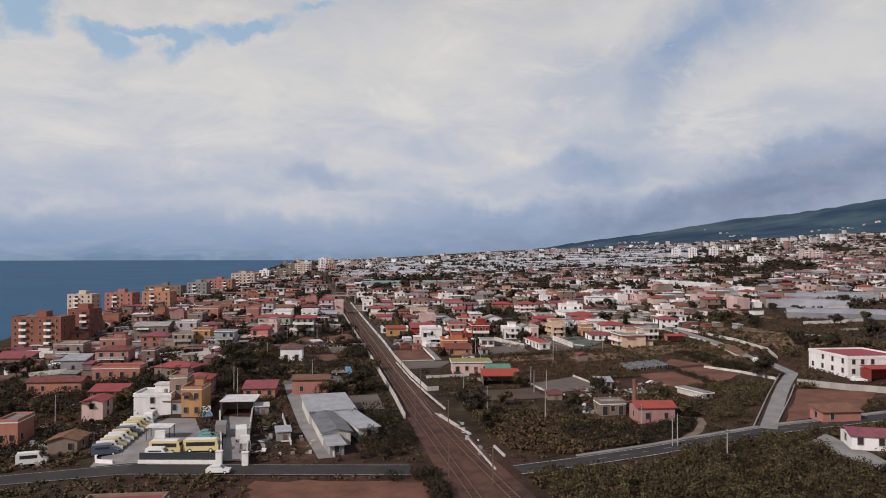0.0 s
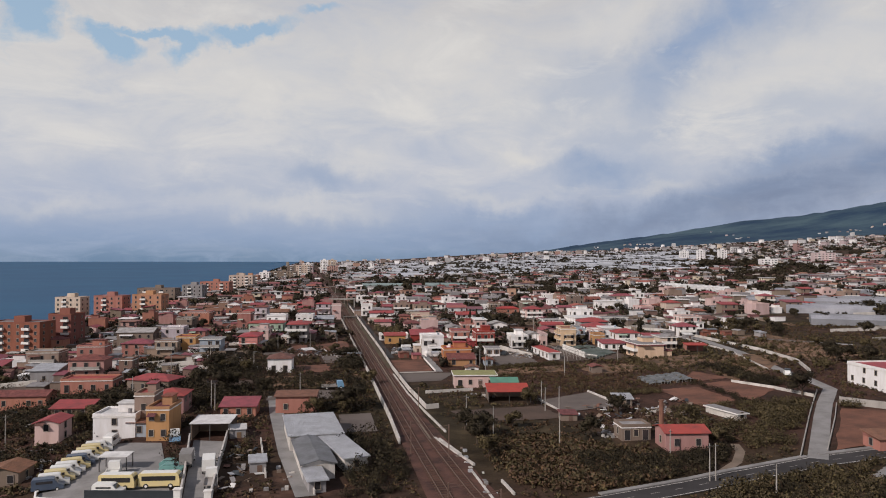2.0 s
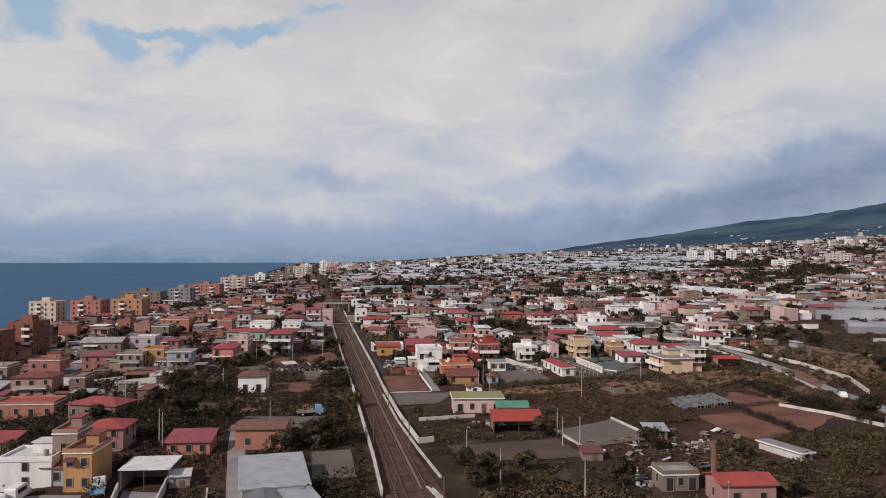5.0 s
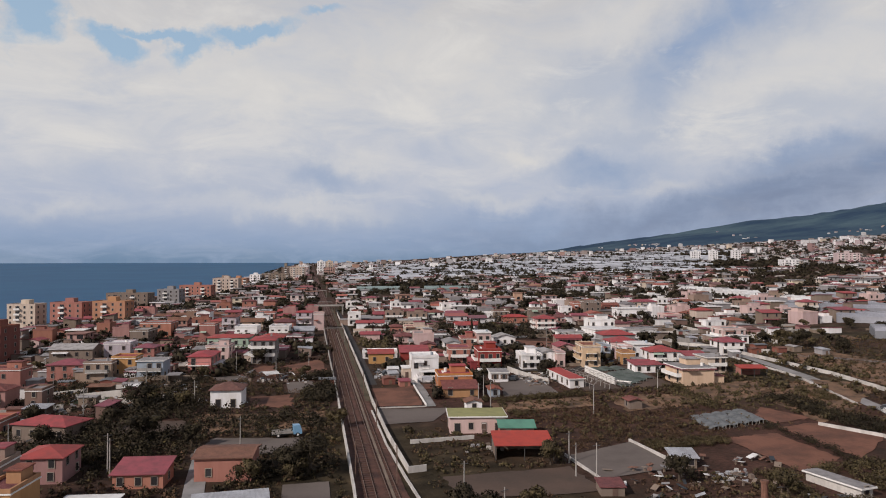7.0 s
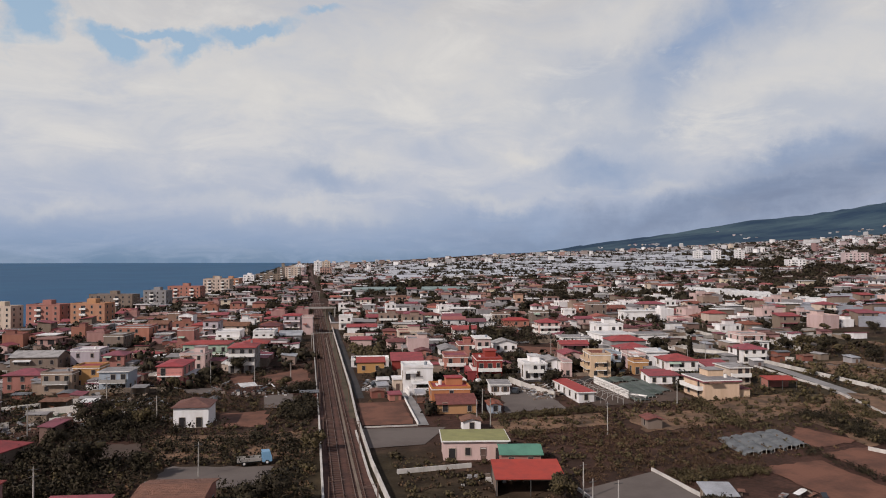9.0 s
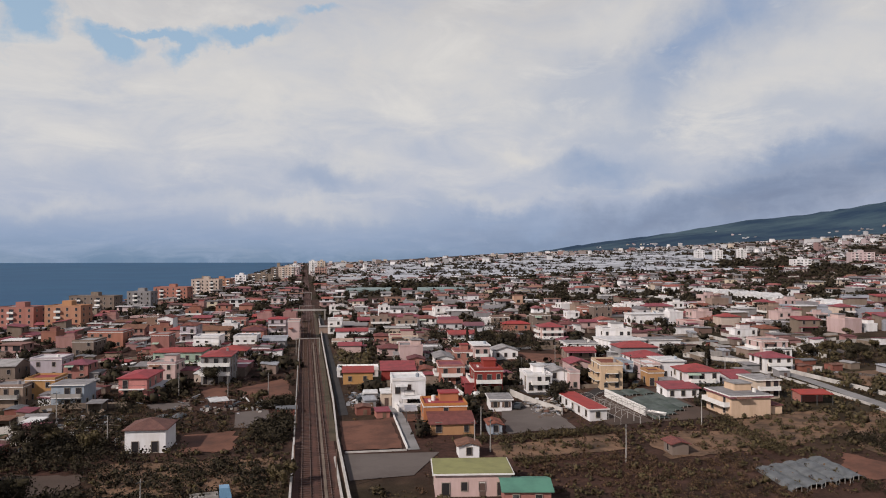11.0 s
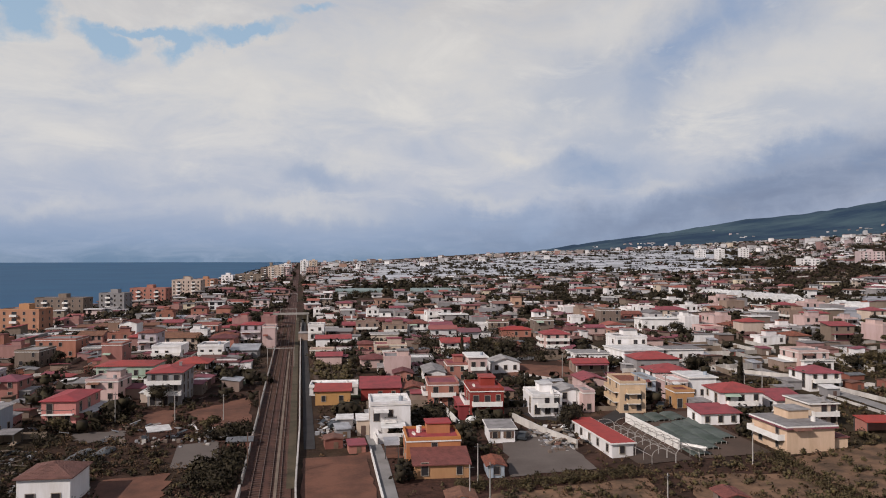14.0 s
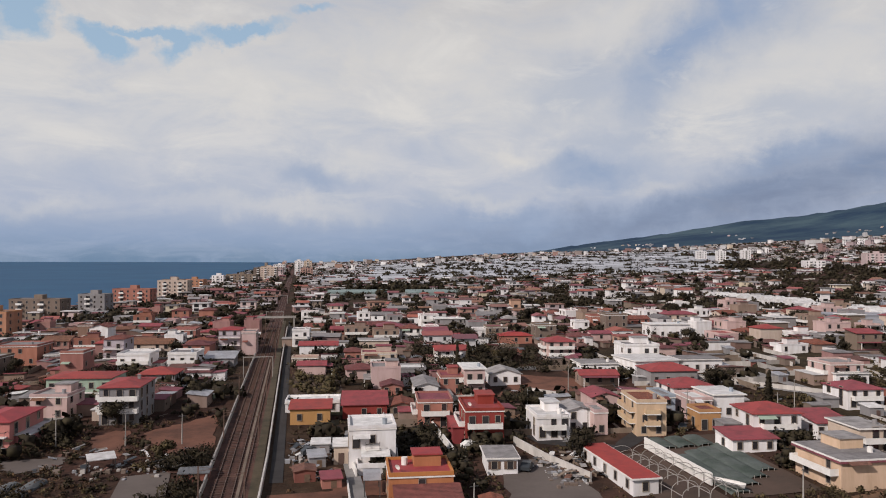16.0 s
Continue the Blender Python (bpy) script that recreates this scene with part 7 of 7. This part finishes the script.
# ---------- far town, greenhouses and woods: too many to count ----------
def far_town():
    g = Geo()
    r = random.Random(8)
    belt = lambda x, y: 930 < math.hypot(x, y - 120) < 1950 and 6 < math.degrees(math.atan2(x, y - 120)) < 33
    mats = (WHITE_F, CREAM_F, ROSE_F, SALMON_F, RED_F, ROOFGREY_F, PALE_F, TERRA_F, GLASS, GREY_F, TUFF_F)
    n = 0
    while n < 8200:
        y = 420 + 3300 * r.random() ** 1.6
        x = r.uniform(coast_x(y) + 60, 0.95 * y + 250)
        if -9 < x < 11:
            continue
        if y < 780 and -150 < x < 430 and not clear(x, y, 10):
            continue
        if noise.noise((x * 0.006, y * 0.006, 9.0)) < -0.18 + (0.25 if x > 1500 else 0):
            continue
        if belt(x, y) and r.random() < 0.95:
            continue
        if math.hypot(x - 285, y - 430) < 110 or (35 < x < 150 and 740 < y < 830) or (270 < x < 300 and 440 < y < 610):
            continue
        if y < 780 and x < 430:
            if r.random() < 0.6:
                continue
            TAKEN.append((x, y))
        z = land_z(x, y)
        slope = x > 1150 and math.hypot(x, y) > 3000
        if slope and (z > 190 or noise.noise((x * 0.004, y * 0.004, 5.0)) < 0.12 or r.random() < 0.55):
            continue
        w, d, h = r.uniform(5, 11.5), r.uniform(5, 9), r.choice((2.5, 2.6, 2.8, 3, 3.2, 5, 5.4))
        if y > 1300 and r.random() < 0.025 and not slope:
            w, h = r.uniform(12, 20), r.uniform(11, 16)
        a = radians(r.choice((0, 0, 90)) + r.uniform(-12, 6))
        c, s = math.cos(a), math.sin(a)
        P = [(x + px * c - py * s, y + px * s + py * c) for px, py in ((-w / 2, -d / 2), (w / 2, -d / 2), (w / 2, d / 2), (-w / 2, d / 2))]
        # seaward of the line the mix is darker, to imitate cloud shade
        wm = r.choice((0, 0, 0, 0, 0, 0, 1, 1, 2, 2, 3, 9, 9, 10) if x > 20 else (0, 1, 2, 2, 3, 3, 3, 9, 10, 10))
        rm = r.choice((4, 4, 5, 5, 7, 7, 6) if y < 900 else (4, 5, 5, 6, 6, 6, 7))
        v = [(px, py, z - 1.5) for px, py in P] + [(px, py, z + h) for px, py in P]
        g.faces(v, [(0, 1, 5, 4), (1, 2, 6, 5), (2, 3, 7, 6), (3, 0, 4, 7)], wm)
        o = r.choice((0.35, 0.6, 0.9))
        P2 = [(x + px * c - py * s, y + px * s + py * c) for px, py in ((-w / 2 - o, -d / 2 - o), (w / 2 + o, -d / 2 - o), (w / 2 + o, d / 2 + o), (-w / 2 - o, d / 2 + o))]
        if r.random() < 0.4:
            rise = 1.3
            m0, m1 = [( (P2[i][0] + P2[j][0]) / 2, (P2[i][1] + P2[j][1]) / 2, z + h + rise) for i, j in ((0, 3), (1, 2))]
            lo = [(px, py, z + h) for px, py in P2]
            g.faces([*lo, m0, m1], [(0, 1, 5, 4), (2, 3, 4, 5), (1, 2, 5), (3, 0, 4)], rm)
        else:
            v = [(px, py, z + h) for px, py in P2] + [(px, py, z + h + 0.4) for px, py in P2]
            g.faces(v, [(0, 1, 5, 4), (1, 2, 6, 5), (2, 3, 7, 6), (3, 0, 4, 7), (4, 5, 6, 7)], rm)
        # dark openings standing a little proud of the front and of the seaward side; the wide ones are painted veranda
        # shade
        if y < 1700:
            for st in range(max(1, int(h / 2.5))):
                for k in range(2):
                    ln, off = (w, d / 2) if k == 0 else (d, w / 2)
                    for i in range(max(1, int(ln / 3.6))):
                        if r.random() < 0.2:
                            continue
                        m = max(1, int(ln / 3.6))
                        lx, hw, lz = ln * ((i + .5) / m - .5), r.choice((0.5, 0.6, 1.1, 1.4)), z + st * 2.6 + r.choice((0.25, 0.8))
                        q = [(lx - hw, -off - .06), (lx + hw, -off - .06)] if k == 0 else [(-off - .06, lx + hw), (-off - .06, lx - hw)]
                        q = [(x + px * c - py * s, y + px * s + py * c) for px, py in q]
                        top = z + st * 2.6 + 2.2
                        g.faces([(q[0][0], q[0][1], lz), (q[1][0], q[1][1], lz), (q[1][0], q[1][1], top), (q[0][0], q[0][1], top)], [(0, 1, 2, 3)], 8)
        n += 1
    tagged(new("far_houses", g.mesh("far_houses", *mats)), "countless pale and red-roofed houses spreading to the slope", "houses", kind="stuff")



far_town()


def greenhouses():
    g = Geo()
    r = random.Random(12)
    for n in range(240):
        q, az = 930 + 1300 * r.random() ** 1.3, radians(r.uniform(6, 33))
        x, y = q * math.sin(az), 120 + q * math.cos(az)
        w, d, k = r.uniform(60, 190), r.uniform(7, 13), r.randrange(1, 4)
        z = land_z(x, y)
        for i in range(k):
            yy = y + i * (d + 1)
            m = 8
            for j in range(m):
                a0, a1 = math.pi * j / m, math.pi * (j + 1) / m
                y0, y1 = yy - math.cos(a0) * d / 2, yy - math.cos(a1) * d / 2
                z0, z1 = z + 1.6 + 2.0 * math.sin(a0), z + 1.6 + 2.0 * math.sin(a1)
                g.faces([(x - w / 2, y0, z0), (x + w / 2, y0, z0), (x + w / 2, y1, z1), (x - w / 2, y1, z1)], [(0, 1, 2, 3)])
            g.faces([(x - w / 2, yy - d / 2, z - 1), (x + w / 2, yy - d / 2, z - 1), (x + w / 2, yy - d / 2, z + 1.6), (x - w / 2, yy - d / 2, z + 1.6)], [(0, 1, 2, 3)])
    tagged(new("greenhouses", g.mesh("greenhouses", FILM)), "rows of pale plastic-covered greenhouses among the far houses", "greenhouses", kind="stuff")


greenhouses()


# ---------- trees ----------
CUBE = np.array([(x, y, z) for z in (-1, 1) for x, y in ((-1, -1), (1, -1), (1, 1), (-1, 1))]) / math.sqrt(3)
CUBE_SIDES = np.array([(3, 2, 1, 0), (4, 5, 6, 7), (0, 1, 5, 4), (1, 2, 6, 5), (2, 3, 7, 6), (3, 0, 4, 7)])


def leaf_cloud(rng, centres, n, size, core=True):
    """Small leaf clumps, as bent quads, strewn over the shells of several lobes, round their dense dark hearts."""
    c = np.array([p[:3] for p in centres])
    rad = np.array([p[3:] for p in centres])
    idx = rng.integers(0, len(c), n)
    v = rng.normal(size=(n, 3))
    v /= np.linalg.norm(v, axis=1)[:, None]
    pos = c[idx] + v * rad[idx] * rng.uniform(0.55, 1.08, (n, 1))
    a = rng.normal(size=(n, 3))
    a /= np.linalg.norm(a, axis=1)[:, None]
    b = np.cross(a, v + 0.4 * rng.normal(size=(n, 3)))
    b /= np.linalg.norm(b, axis=1)[:, None] + 1e-9
    s = size * rng.uniform(0.6, 1.4, (n, 1))
    quads = np.stack([pos - a * s, pos - b * s * 0.7, pos + a * s, pos + b * s * 0.7], 1)
    soft = v + 0.35 * rng.normal(size=(n, 3)) + (0, 0, 0.25)
    soft /= np.linalg.norm(soft, axis=1)[:, None]
    # every leaf turns its face outwards
    face = np.cross(quads[:, 1] - quads[:, 0], quads[:, 2] - quads[:, 0])
    turn = (face * soft).sum(1) < 0
    quads[turn] = quads[turn][:, ::-1]
    leaves = np.concatenate([quads, np.repeat(soft[:, None], 4, 1)], 2)
    if not core:
        return leaves
    box = CUBE[None] * rng.uniform(0.72, 1.08, (len(c), 8, 1))
    heart = c[:, None] + box * rad[:, None] * 0.7
    heart = np.concatenate([heart, np.repeat(CUBE[None], len(c), 0)], 2)
    return np.concatenate([leaves, heart[:, CUBE_SIDES].reshape(-1, 4, 6)], 0)


def quads_mesh(name, quads, *mats):
    v, soft = quads[:, :, :3].reshape(-1, 3), quads[:, :, 3:].reshape(-1, 3)
    k = len(quads)
    me = bpy.data.meshes.new(name)
    me.vertices.add(4 * k)
    me.vertices.foreach_set("co", v.ravel())
    me.loops.add(4 * k)
    me.loops.foreach_set("vertex_index", np.arange(4 * k))
    me.polygons.add(k)
    me.polygons.foreach_set("loop_start", np.arange(0, 4 * k, 4))
    for m in mats:
        me.materials.append(m)
    me.update(calc_edges=True)
    # leaf clumps are shaded as the rounded crown that they make up
    me.attributes.new("custom_normal", "FLOAT_VECTOR", "POINT").data.foreach_set("vector", soft.ravel())
    return me


def lobes(rng, r, h, n, base):
    out = []
    for _ in range(n):
        a, q = rng.uniform(0, 2 * math.pi), r * math.sqrt(rng.uniform(0, 0.6))
        out.append((q * math.cos(a), q * math.sin(a), base + h * rng.uniform(0.15, 0.85), *(r * rng.uniform(0.32, 0.52, 2)), h * rng.uniform(0.2, 0.32)))
    return out


def tree_proto(seed, r, h, trunk_h, mat, label, kind="tree", n=1700, size=0.17):
    rng = np.random.default_rng(seed)
    th = empty(kind, pose(0, 0, -500), label, "tree", "garden trees")
    g = Geo().cyl(0, 0, -0.3, trunk_h, 0.06 * r + 0.08, 0.04 * r + 0.05, 7)
    for i in range(5):
        a = 2 * math.pi * i / 5 + seed
        g.beam((0, 0, trunk_h * 0.85), (0.55 * r * math.cos(a), 0.55 * r * math.sin(a), trunk_h + h * 0.45), 0.05 + 0.012 * r, 5)
    part("trunk", g, BARK, th)
    part("crown", quads_mesh("crown", leaf_cloud(rng, lobes(rng, r, h, 11, trunk_h * 0.8), n, size), mat), (), th)
    return th


def cypress_proto(seed, r, h, mat):
    rng = np.random.default_rng(seed)
    th = empty("conifer", pose(0, 0, -500), "dark slender conifer in a garden", "tree", "conifers")
    part("trunk", Geo().cyl(0, 0, -0.3, h * 0.8, 0.16, 0.05, 7), BARK, th)
    lo = [(0, 0, 0.6 + h * t, r * (1 - 0.8 * t), r * (1 - 0.8 * t), h * 0.12) for t in np.linspace(0.05, 0.9, 9)]
    part("crown", quads_mesh("crown", leaf_cloud(rng, lo, 1100, 0.19), mat), (), th)
    return th


TREES = [tree_proto(1, 2.6, 3.6, 1.5, LEAF, "dark green broadleaf tree in a garden"), tree_proto(2, 3.4, 4.2, 1.8, LEAF, "spreading dark green tree among the plots", n=2200), tree_proto(3, 2.0, 2.8, 1.2, LEAF2, "olive green fruit tree in a plot"), tree_proto(4, 2.6, 3.0, 1.2, LEAF2, "grey-green olive tree in rough grass"), cypress_proto(5, 1.1, 7.0, LEAF), tree_proto(6, 4.2, 5.0, 2.0, LEAF, "broad dense dark green tree", n=2800)]
rt = random.Random(21)


def tree(i, x, y, s=1.0):
    """Prototypes are used once, then copied."""
    src = TREES[i]
    m = put(x, y, rt.uniform(0, 360)) @ Matrix.Scale(1, 4)
    if src.matrix_basis.translation.z < -400:
        src.matrix_basis = m
        return src
    return copy_thing(src, m)


def inside(x, y, poly, pad=0.6):
    c, s = 0, 0
    for (ax, ay), (bx, by) in zip(poly, poly[1:] + poly[:1]):
        cr = (bx - ax) * (y - ay) - (by - ay) * (x - ax)
        if cr < -pad * math.hypot(bx - ax, by - ay):
            s += 1
        elif cr > pad * math.hypot(bx - ax, by - ay):
            c += 1
    return c == 0 or s == 0


def near_road(x, y, gap):
    for (ax, ay), (bx, by), h in ROADS:
        if min(ax, bx) - 8 < x < max(ax, bx) + 8 and min(ay, by) - 8 < y < max(ay, by) + 8:
            dx, dy = bx - ax, by - ay
            t = max(0.0, min(1.0, ((x - ax) * dx + (y - ay) * dy) / (dx * dx + dy * dy + 1e-9)))
            if math.hypot(x - ax - t * dx, y - ay - t * dy) < h + gap:
                return True
    return False


def free_spot(x, y, gap=6.5):
    if -5.4 < x < 8 and y > 190 or -6.2 < x < 9.5 and y <= 190:
        return False
    return clear(x, y, gap) and not near_road(x, y, 1.0) and not any(inside(x, y, p) for p in PLOTS)


trees = 0
while trees < 215:
    y = 150 + 480 * rt.random() ** 1.3
    x = rt.uniform(-130, 60 + 0.6 * y)
    if not free_spot(x, y) or noise.noise((x * 0.03, y * 0.03, 4.0)) < -0.15:
        continue
    if 30 < x < 130 and 205 < y < 262 and rt.random() < 0.9:
        continue
    if 36 < x < 55 and 189 < y < 212 or 7 < x < 18 and 228 < y < 280 or -70 < x < -44 and y < 182 or 60 < x < 112 and 180 < y < 212 or 64 < x < 128 and 130 < y < 182:
        continue
    tree(rt.choice((0, 0, 1, 2, 2, 3, 3, 0, 5)), x, y)
    trees += 1


def scrub(name, n, region, sizes, mats, label, seed, leafs=26, size=0.3, dens=0.0):
    """Low bushes and far tree crowns beyond counting, one mesh."""
    rng = np.random.default_rng(seed)
    r = random.Random(seed)
    out = []
    k = 0
    while k < n:
        x, y = region(r)
        if -5.4 < x < 8 or noise.noise((x * 0.025, y * 0.025, seed)) < dens or (y < 760 and not free_spot(x, y, 5.5)):
            k += 0.02
            continue
        s = r.uniform(*sizes)
        z = land_z(x, y)
        lo = [(x + r.uniform(-.5, .5) * s, y + r.uniform(-.5, .5) * s, z + s * r.uniform(0.3, 0.7), s * .5, s * .5, s * .42) for _ in range(3)]
        near = leafs >= 50
        out.append(leaf_cloud(rng, lo, int(leafs * 1.35) if near else leafs, size * s * (0.78 if near else 1), 19 < leafs < 50))
        k += 1
    tagged(new(name, quads_mesh(name, np.concatenate(out), mats)), label, "bushes", kind="stuff")


def in_plots(x, y):
    return 36 < x < 55 and 189 < y < 212 or 7 < x < 18 and 230 < y < 280 or -70 < x < -44 and 136 < y < 182 or 60 < x < 112 and 180 < y < 212 or 70 < x < 126 and 138 < y < 182


def near_region(r):
    while True:
        y = r.uniform(100, 330)
        x = r.uniform(-130, 40 + 0.62 * y)
        if not in_plots(x, y):
            return x, y


def mid_region(r):
    while True:
        y = 300 + 700 * r.random()
        x = r.uniform(coast_x(y) + 60, 0.8 * y + 80)
        if not (105 < x < 260 and y < 385) or r.random() < 0.15:
            return x, y


def far_region(r):
    y = 800 + 2900 * r.random() ** 1.3
    if r.random() < 0.7:
        y = 85 * round(y / 85) + r.uniform(-7, 7)
    x = r.uniform(coast_x(y) + 60, 0.95 * y + 250)
    return (x, y) if math.hypot(x, y) < 2900 or x < 1100 else far_region(r)


def box_region(x0, x1, y0, y1):
    return lambda r: (r.uniform(x0, x1), r.uniform(y0, y1))


scrub("thicket", 900, box_region(44, 125, 96, 136), (0.8, 2.4), LEAF2, "dense yellow-green thicket below the road", 41, 80, 0.10, -0.5)
scrub("thicket", 140, box_region(44, 125, 96, 136), (1.0, 2.6), LEAF, "dark bushes in the thicket below the road", 52, 80, 0.10, 0.0)
scrub("thicket", 420, box_region(11, 46, 100, 126), (0.9, 2.4), LEAF2, "olive bushes below the road", 42, 84, 0.10, -0.15)
scrub("thicket", 120, box_region(-19, -6.8, 138, 172), (0.9, 2.2), LEAF, "dense dark bushes beside the railway bank", 43, 150, 0.08, -0.2)
scrub("thicket", 90, box_region(-15, -6.8, 104, 124), (1.2, 2.6), LEAF, "dense dark bushes beside the railway bank", 44, 170, 0.075, -0.6)
scrub("thicket", 260, box_region(52, 108, 144, 182), (0.9, 2.2), LEAF2, "green scrub round the ruined farmhouse", 46, 70, 0.11, 0.0)
scrub("thicket", 60, box_region(-11, -5.6, 268, 330), (1.0, 2.4), LEAF, "dark bushes along the railway wall", 47, 80, 0.1, 0.0)
scrub("thicket", 220, box_region(-95, -30, 200, 300), (1.0, 2.4), LEAF, "dark garden bushes between plots", 48, 70, 0.11, 0.0)


def garden_bushes():
    rng, r = np.random.default_rng(74), random.Random(74)
    out = []
    for _ in range(46):
        x, y, q = r.uniform(9, 21.5), r.uniform(347, 384), r.uniform(1.2, 3.4)
        lo = [(x + r.uniform(-.5, .5) * q, y + r.uniform(-.5, .5) * q, land_z(x, y) + q * r.uniform(0.3, 0.7), q * .5, q * .5, q * .42) for _ in range(3)]
        out.append(leaf_cloud(rng, lo, 60, 0.09 * q))
    tagged(new("thicket", quads_mesh("thicket", np.concatenate(out), LEAF2)), "olive bushes in the overgrown garden beside the lane", "bushes", kind="stuff")


garden_bushes()


def meadow_region(r):
    while True:
        x, y = r.uniform(10, 46), r.uniform(132, 170)
        if inside(x, y, [(11, 140), (14.5, 166), (24, 170), (44, 152), (39, 138), (22, 132.5)], 0.0):
            return x, y


scrub("meadow", 3000, meadow_region, (0.5, 1.2), LEAF3, "rank tawny grass of a neglected meadow", 53, 16, 0.22, -0.9)
scrub("meadow", 2000, meadow_region, (0.5, 1.3), LEAF2, "rank olive weeds of a neglected meadow", 54, 18, 0.22, -0.3)
scrub("thicket", 160, box_region(26, 44, 134, 152), (1.0, 2.4), LEAF, "dark bushes at the meadow's edge", 55, 110, 0.085, 0.0)
scrub("thicket", 420, box_region(60, 108, 150, 186), (0.9, 2.0), LEAF2, "prickly bushes beside the side road", 56, 60, 0.11, 0.05)
scrub("thicket", 240, box_region(102, 110, 203, 240), (0.8, 1.9), LEAF, "dark hedge on the bank by the field wall", 57, 70, 0.11, -0.3)
scrub("thicket", 60, box_region(84.5, 88.5, 184, 214), (0.7, 1.5), LEAF, "low dark hedge between two fields", 61, 60, 0.11, -0.6)
scrub("thicket", 150, box_region(30, 62, 255.5, 259.5), (0.8, 1.6), LEAF2, "tall olive weeds behind the mown strip", 62, 60, 0.11, -0.6)
scrub("thicket", 620, box_region(36, 76, 206, 242), (0.4, 1.2), LEAF3, "tawny brown scrub on the fallow land", 63, 60, 0.11, -0.3)
scrub("thicket", 300, box_region(36, 76, 204, 242), (0.5, 1.5), LEAF2, "olive scrub on the fallow land", 64, 60, 0.11, 0.0)
scrub("thicket", 110, box_region(-66, -42, 214, 242), (1.2, 3.2), LEAF, "dense dark bushes round a garden plot", 65, 70, 0.11, -0.4)
scrub("thicket", 90, box_region(-64, -42, 252, 270), (1.2, 3.2), LEAF, "dense dark bushes round a garden plot", 66, 70, 0.11, -0.4)
scrub("thicket", 70, box_region(-13, -5.6, 262, 300), (1.4, 3.4), LEAF, "tall dark bushes beside the railway wall", 67, 80, 0.11, -0.6)
scrub("thicket", 1050, box_region(-128, -8, 150, 440), (1.2, 3.4), LEAF, "dark overgrown gardens between the houses", 58, 76, 0.092, -0.1)
scrub("thicket", 500, box_region(-128, -8, 150, 440), (0.9, 2.2), LEAF3, "brown withered gardens between the houses", 59, 56, 0.105, 0.0)
scrub("thicket", 420, box_region(8, 105, 262, 470), (1.2, 3.6), LEAF, "dark garden hedges between the houses", 60, 46, 0.12, 0.05)
scrub("thicket", 260, box_region(100, 190, 225, 400), (1.0, 2.6), LEAF2, "olive scrub on the inland fields", 68, 46, 0.12, 0.05)
scrub("thicket", 200, box_region(84, 120, 232, 264), (0.7, 1.6), LEAF2, "olive and tawny scrub behind the beige house", 69, 50, 0.12, -0.2)
scrub("thicket", 170, box_region(48, 88, 372, 442), (2.4, 5.4), LEAF, "tall dark grove among the houses", 72, 60, 0.075, -0.5)
scrub("thicket", 46, box_region(28, 44, 356, 396), (1.6, 3.6), LEAF, "dark garden bushes behind the red-roofed houses", 73, 60, 0.09, -0.6)
scrub("thicket", 160, box_region(46, 58, 137, 152), (0.8, 1.8), LEAF, "dark overgrown yard before the farmhouse", 70, 60, 0.11, -0.8)
tree(5, 104.5, 190.5)
for x, y in ((120.6, 318.4), (61.2, 396), (64.6, 395.4), (118.8, 316.5)):
    tree(4, x, y)
scrub("dark_weeds", 2600, box_region(-125, -7, 150, 340), (0.4, 1.2), LEAF, "dark weeds and low shrubs over the seaward plots", 50, 28, 0.16, -0.5)
scrub("bushes", 2600, near_region, (0.5, 1.4), LEAF2, "scattered olive and brown scrub over the fields", 31, 40, 0.15, -0.15)
scrub("dry_bushes", 9000, near_region, (0.3, 0.9), LEAF3, "tawny dry weeds over the fallow plots", 32, 14, 0.26, -0.4)
scrub("olive_weeds", 6000, near_region, (0.3, 0.9), LEAF2, "olive weeds and grass tufts over the fallow land", 51, 14, 0.26, -0.4)
scrub("garden_greenery", 4400, mid_region, (1.8, 5.0), LEAF, "dark green garden trees between the houses", 33, 26, 0.185, -0.3)
scrub("far_woods", 7600, far_region, (3.5, 8.5), LEAF, "dark tree belts between the far houses", 34, 20, 0.2, -0.12)
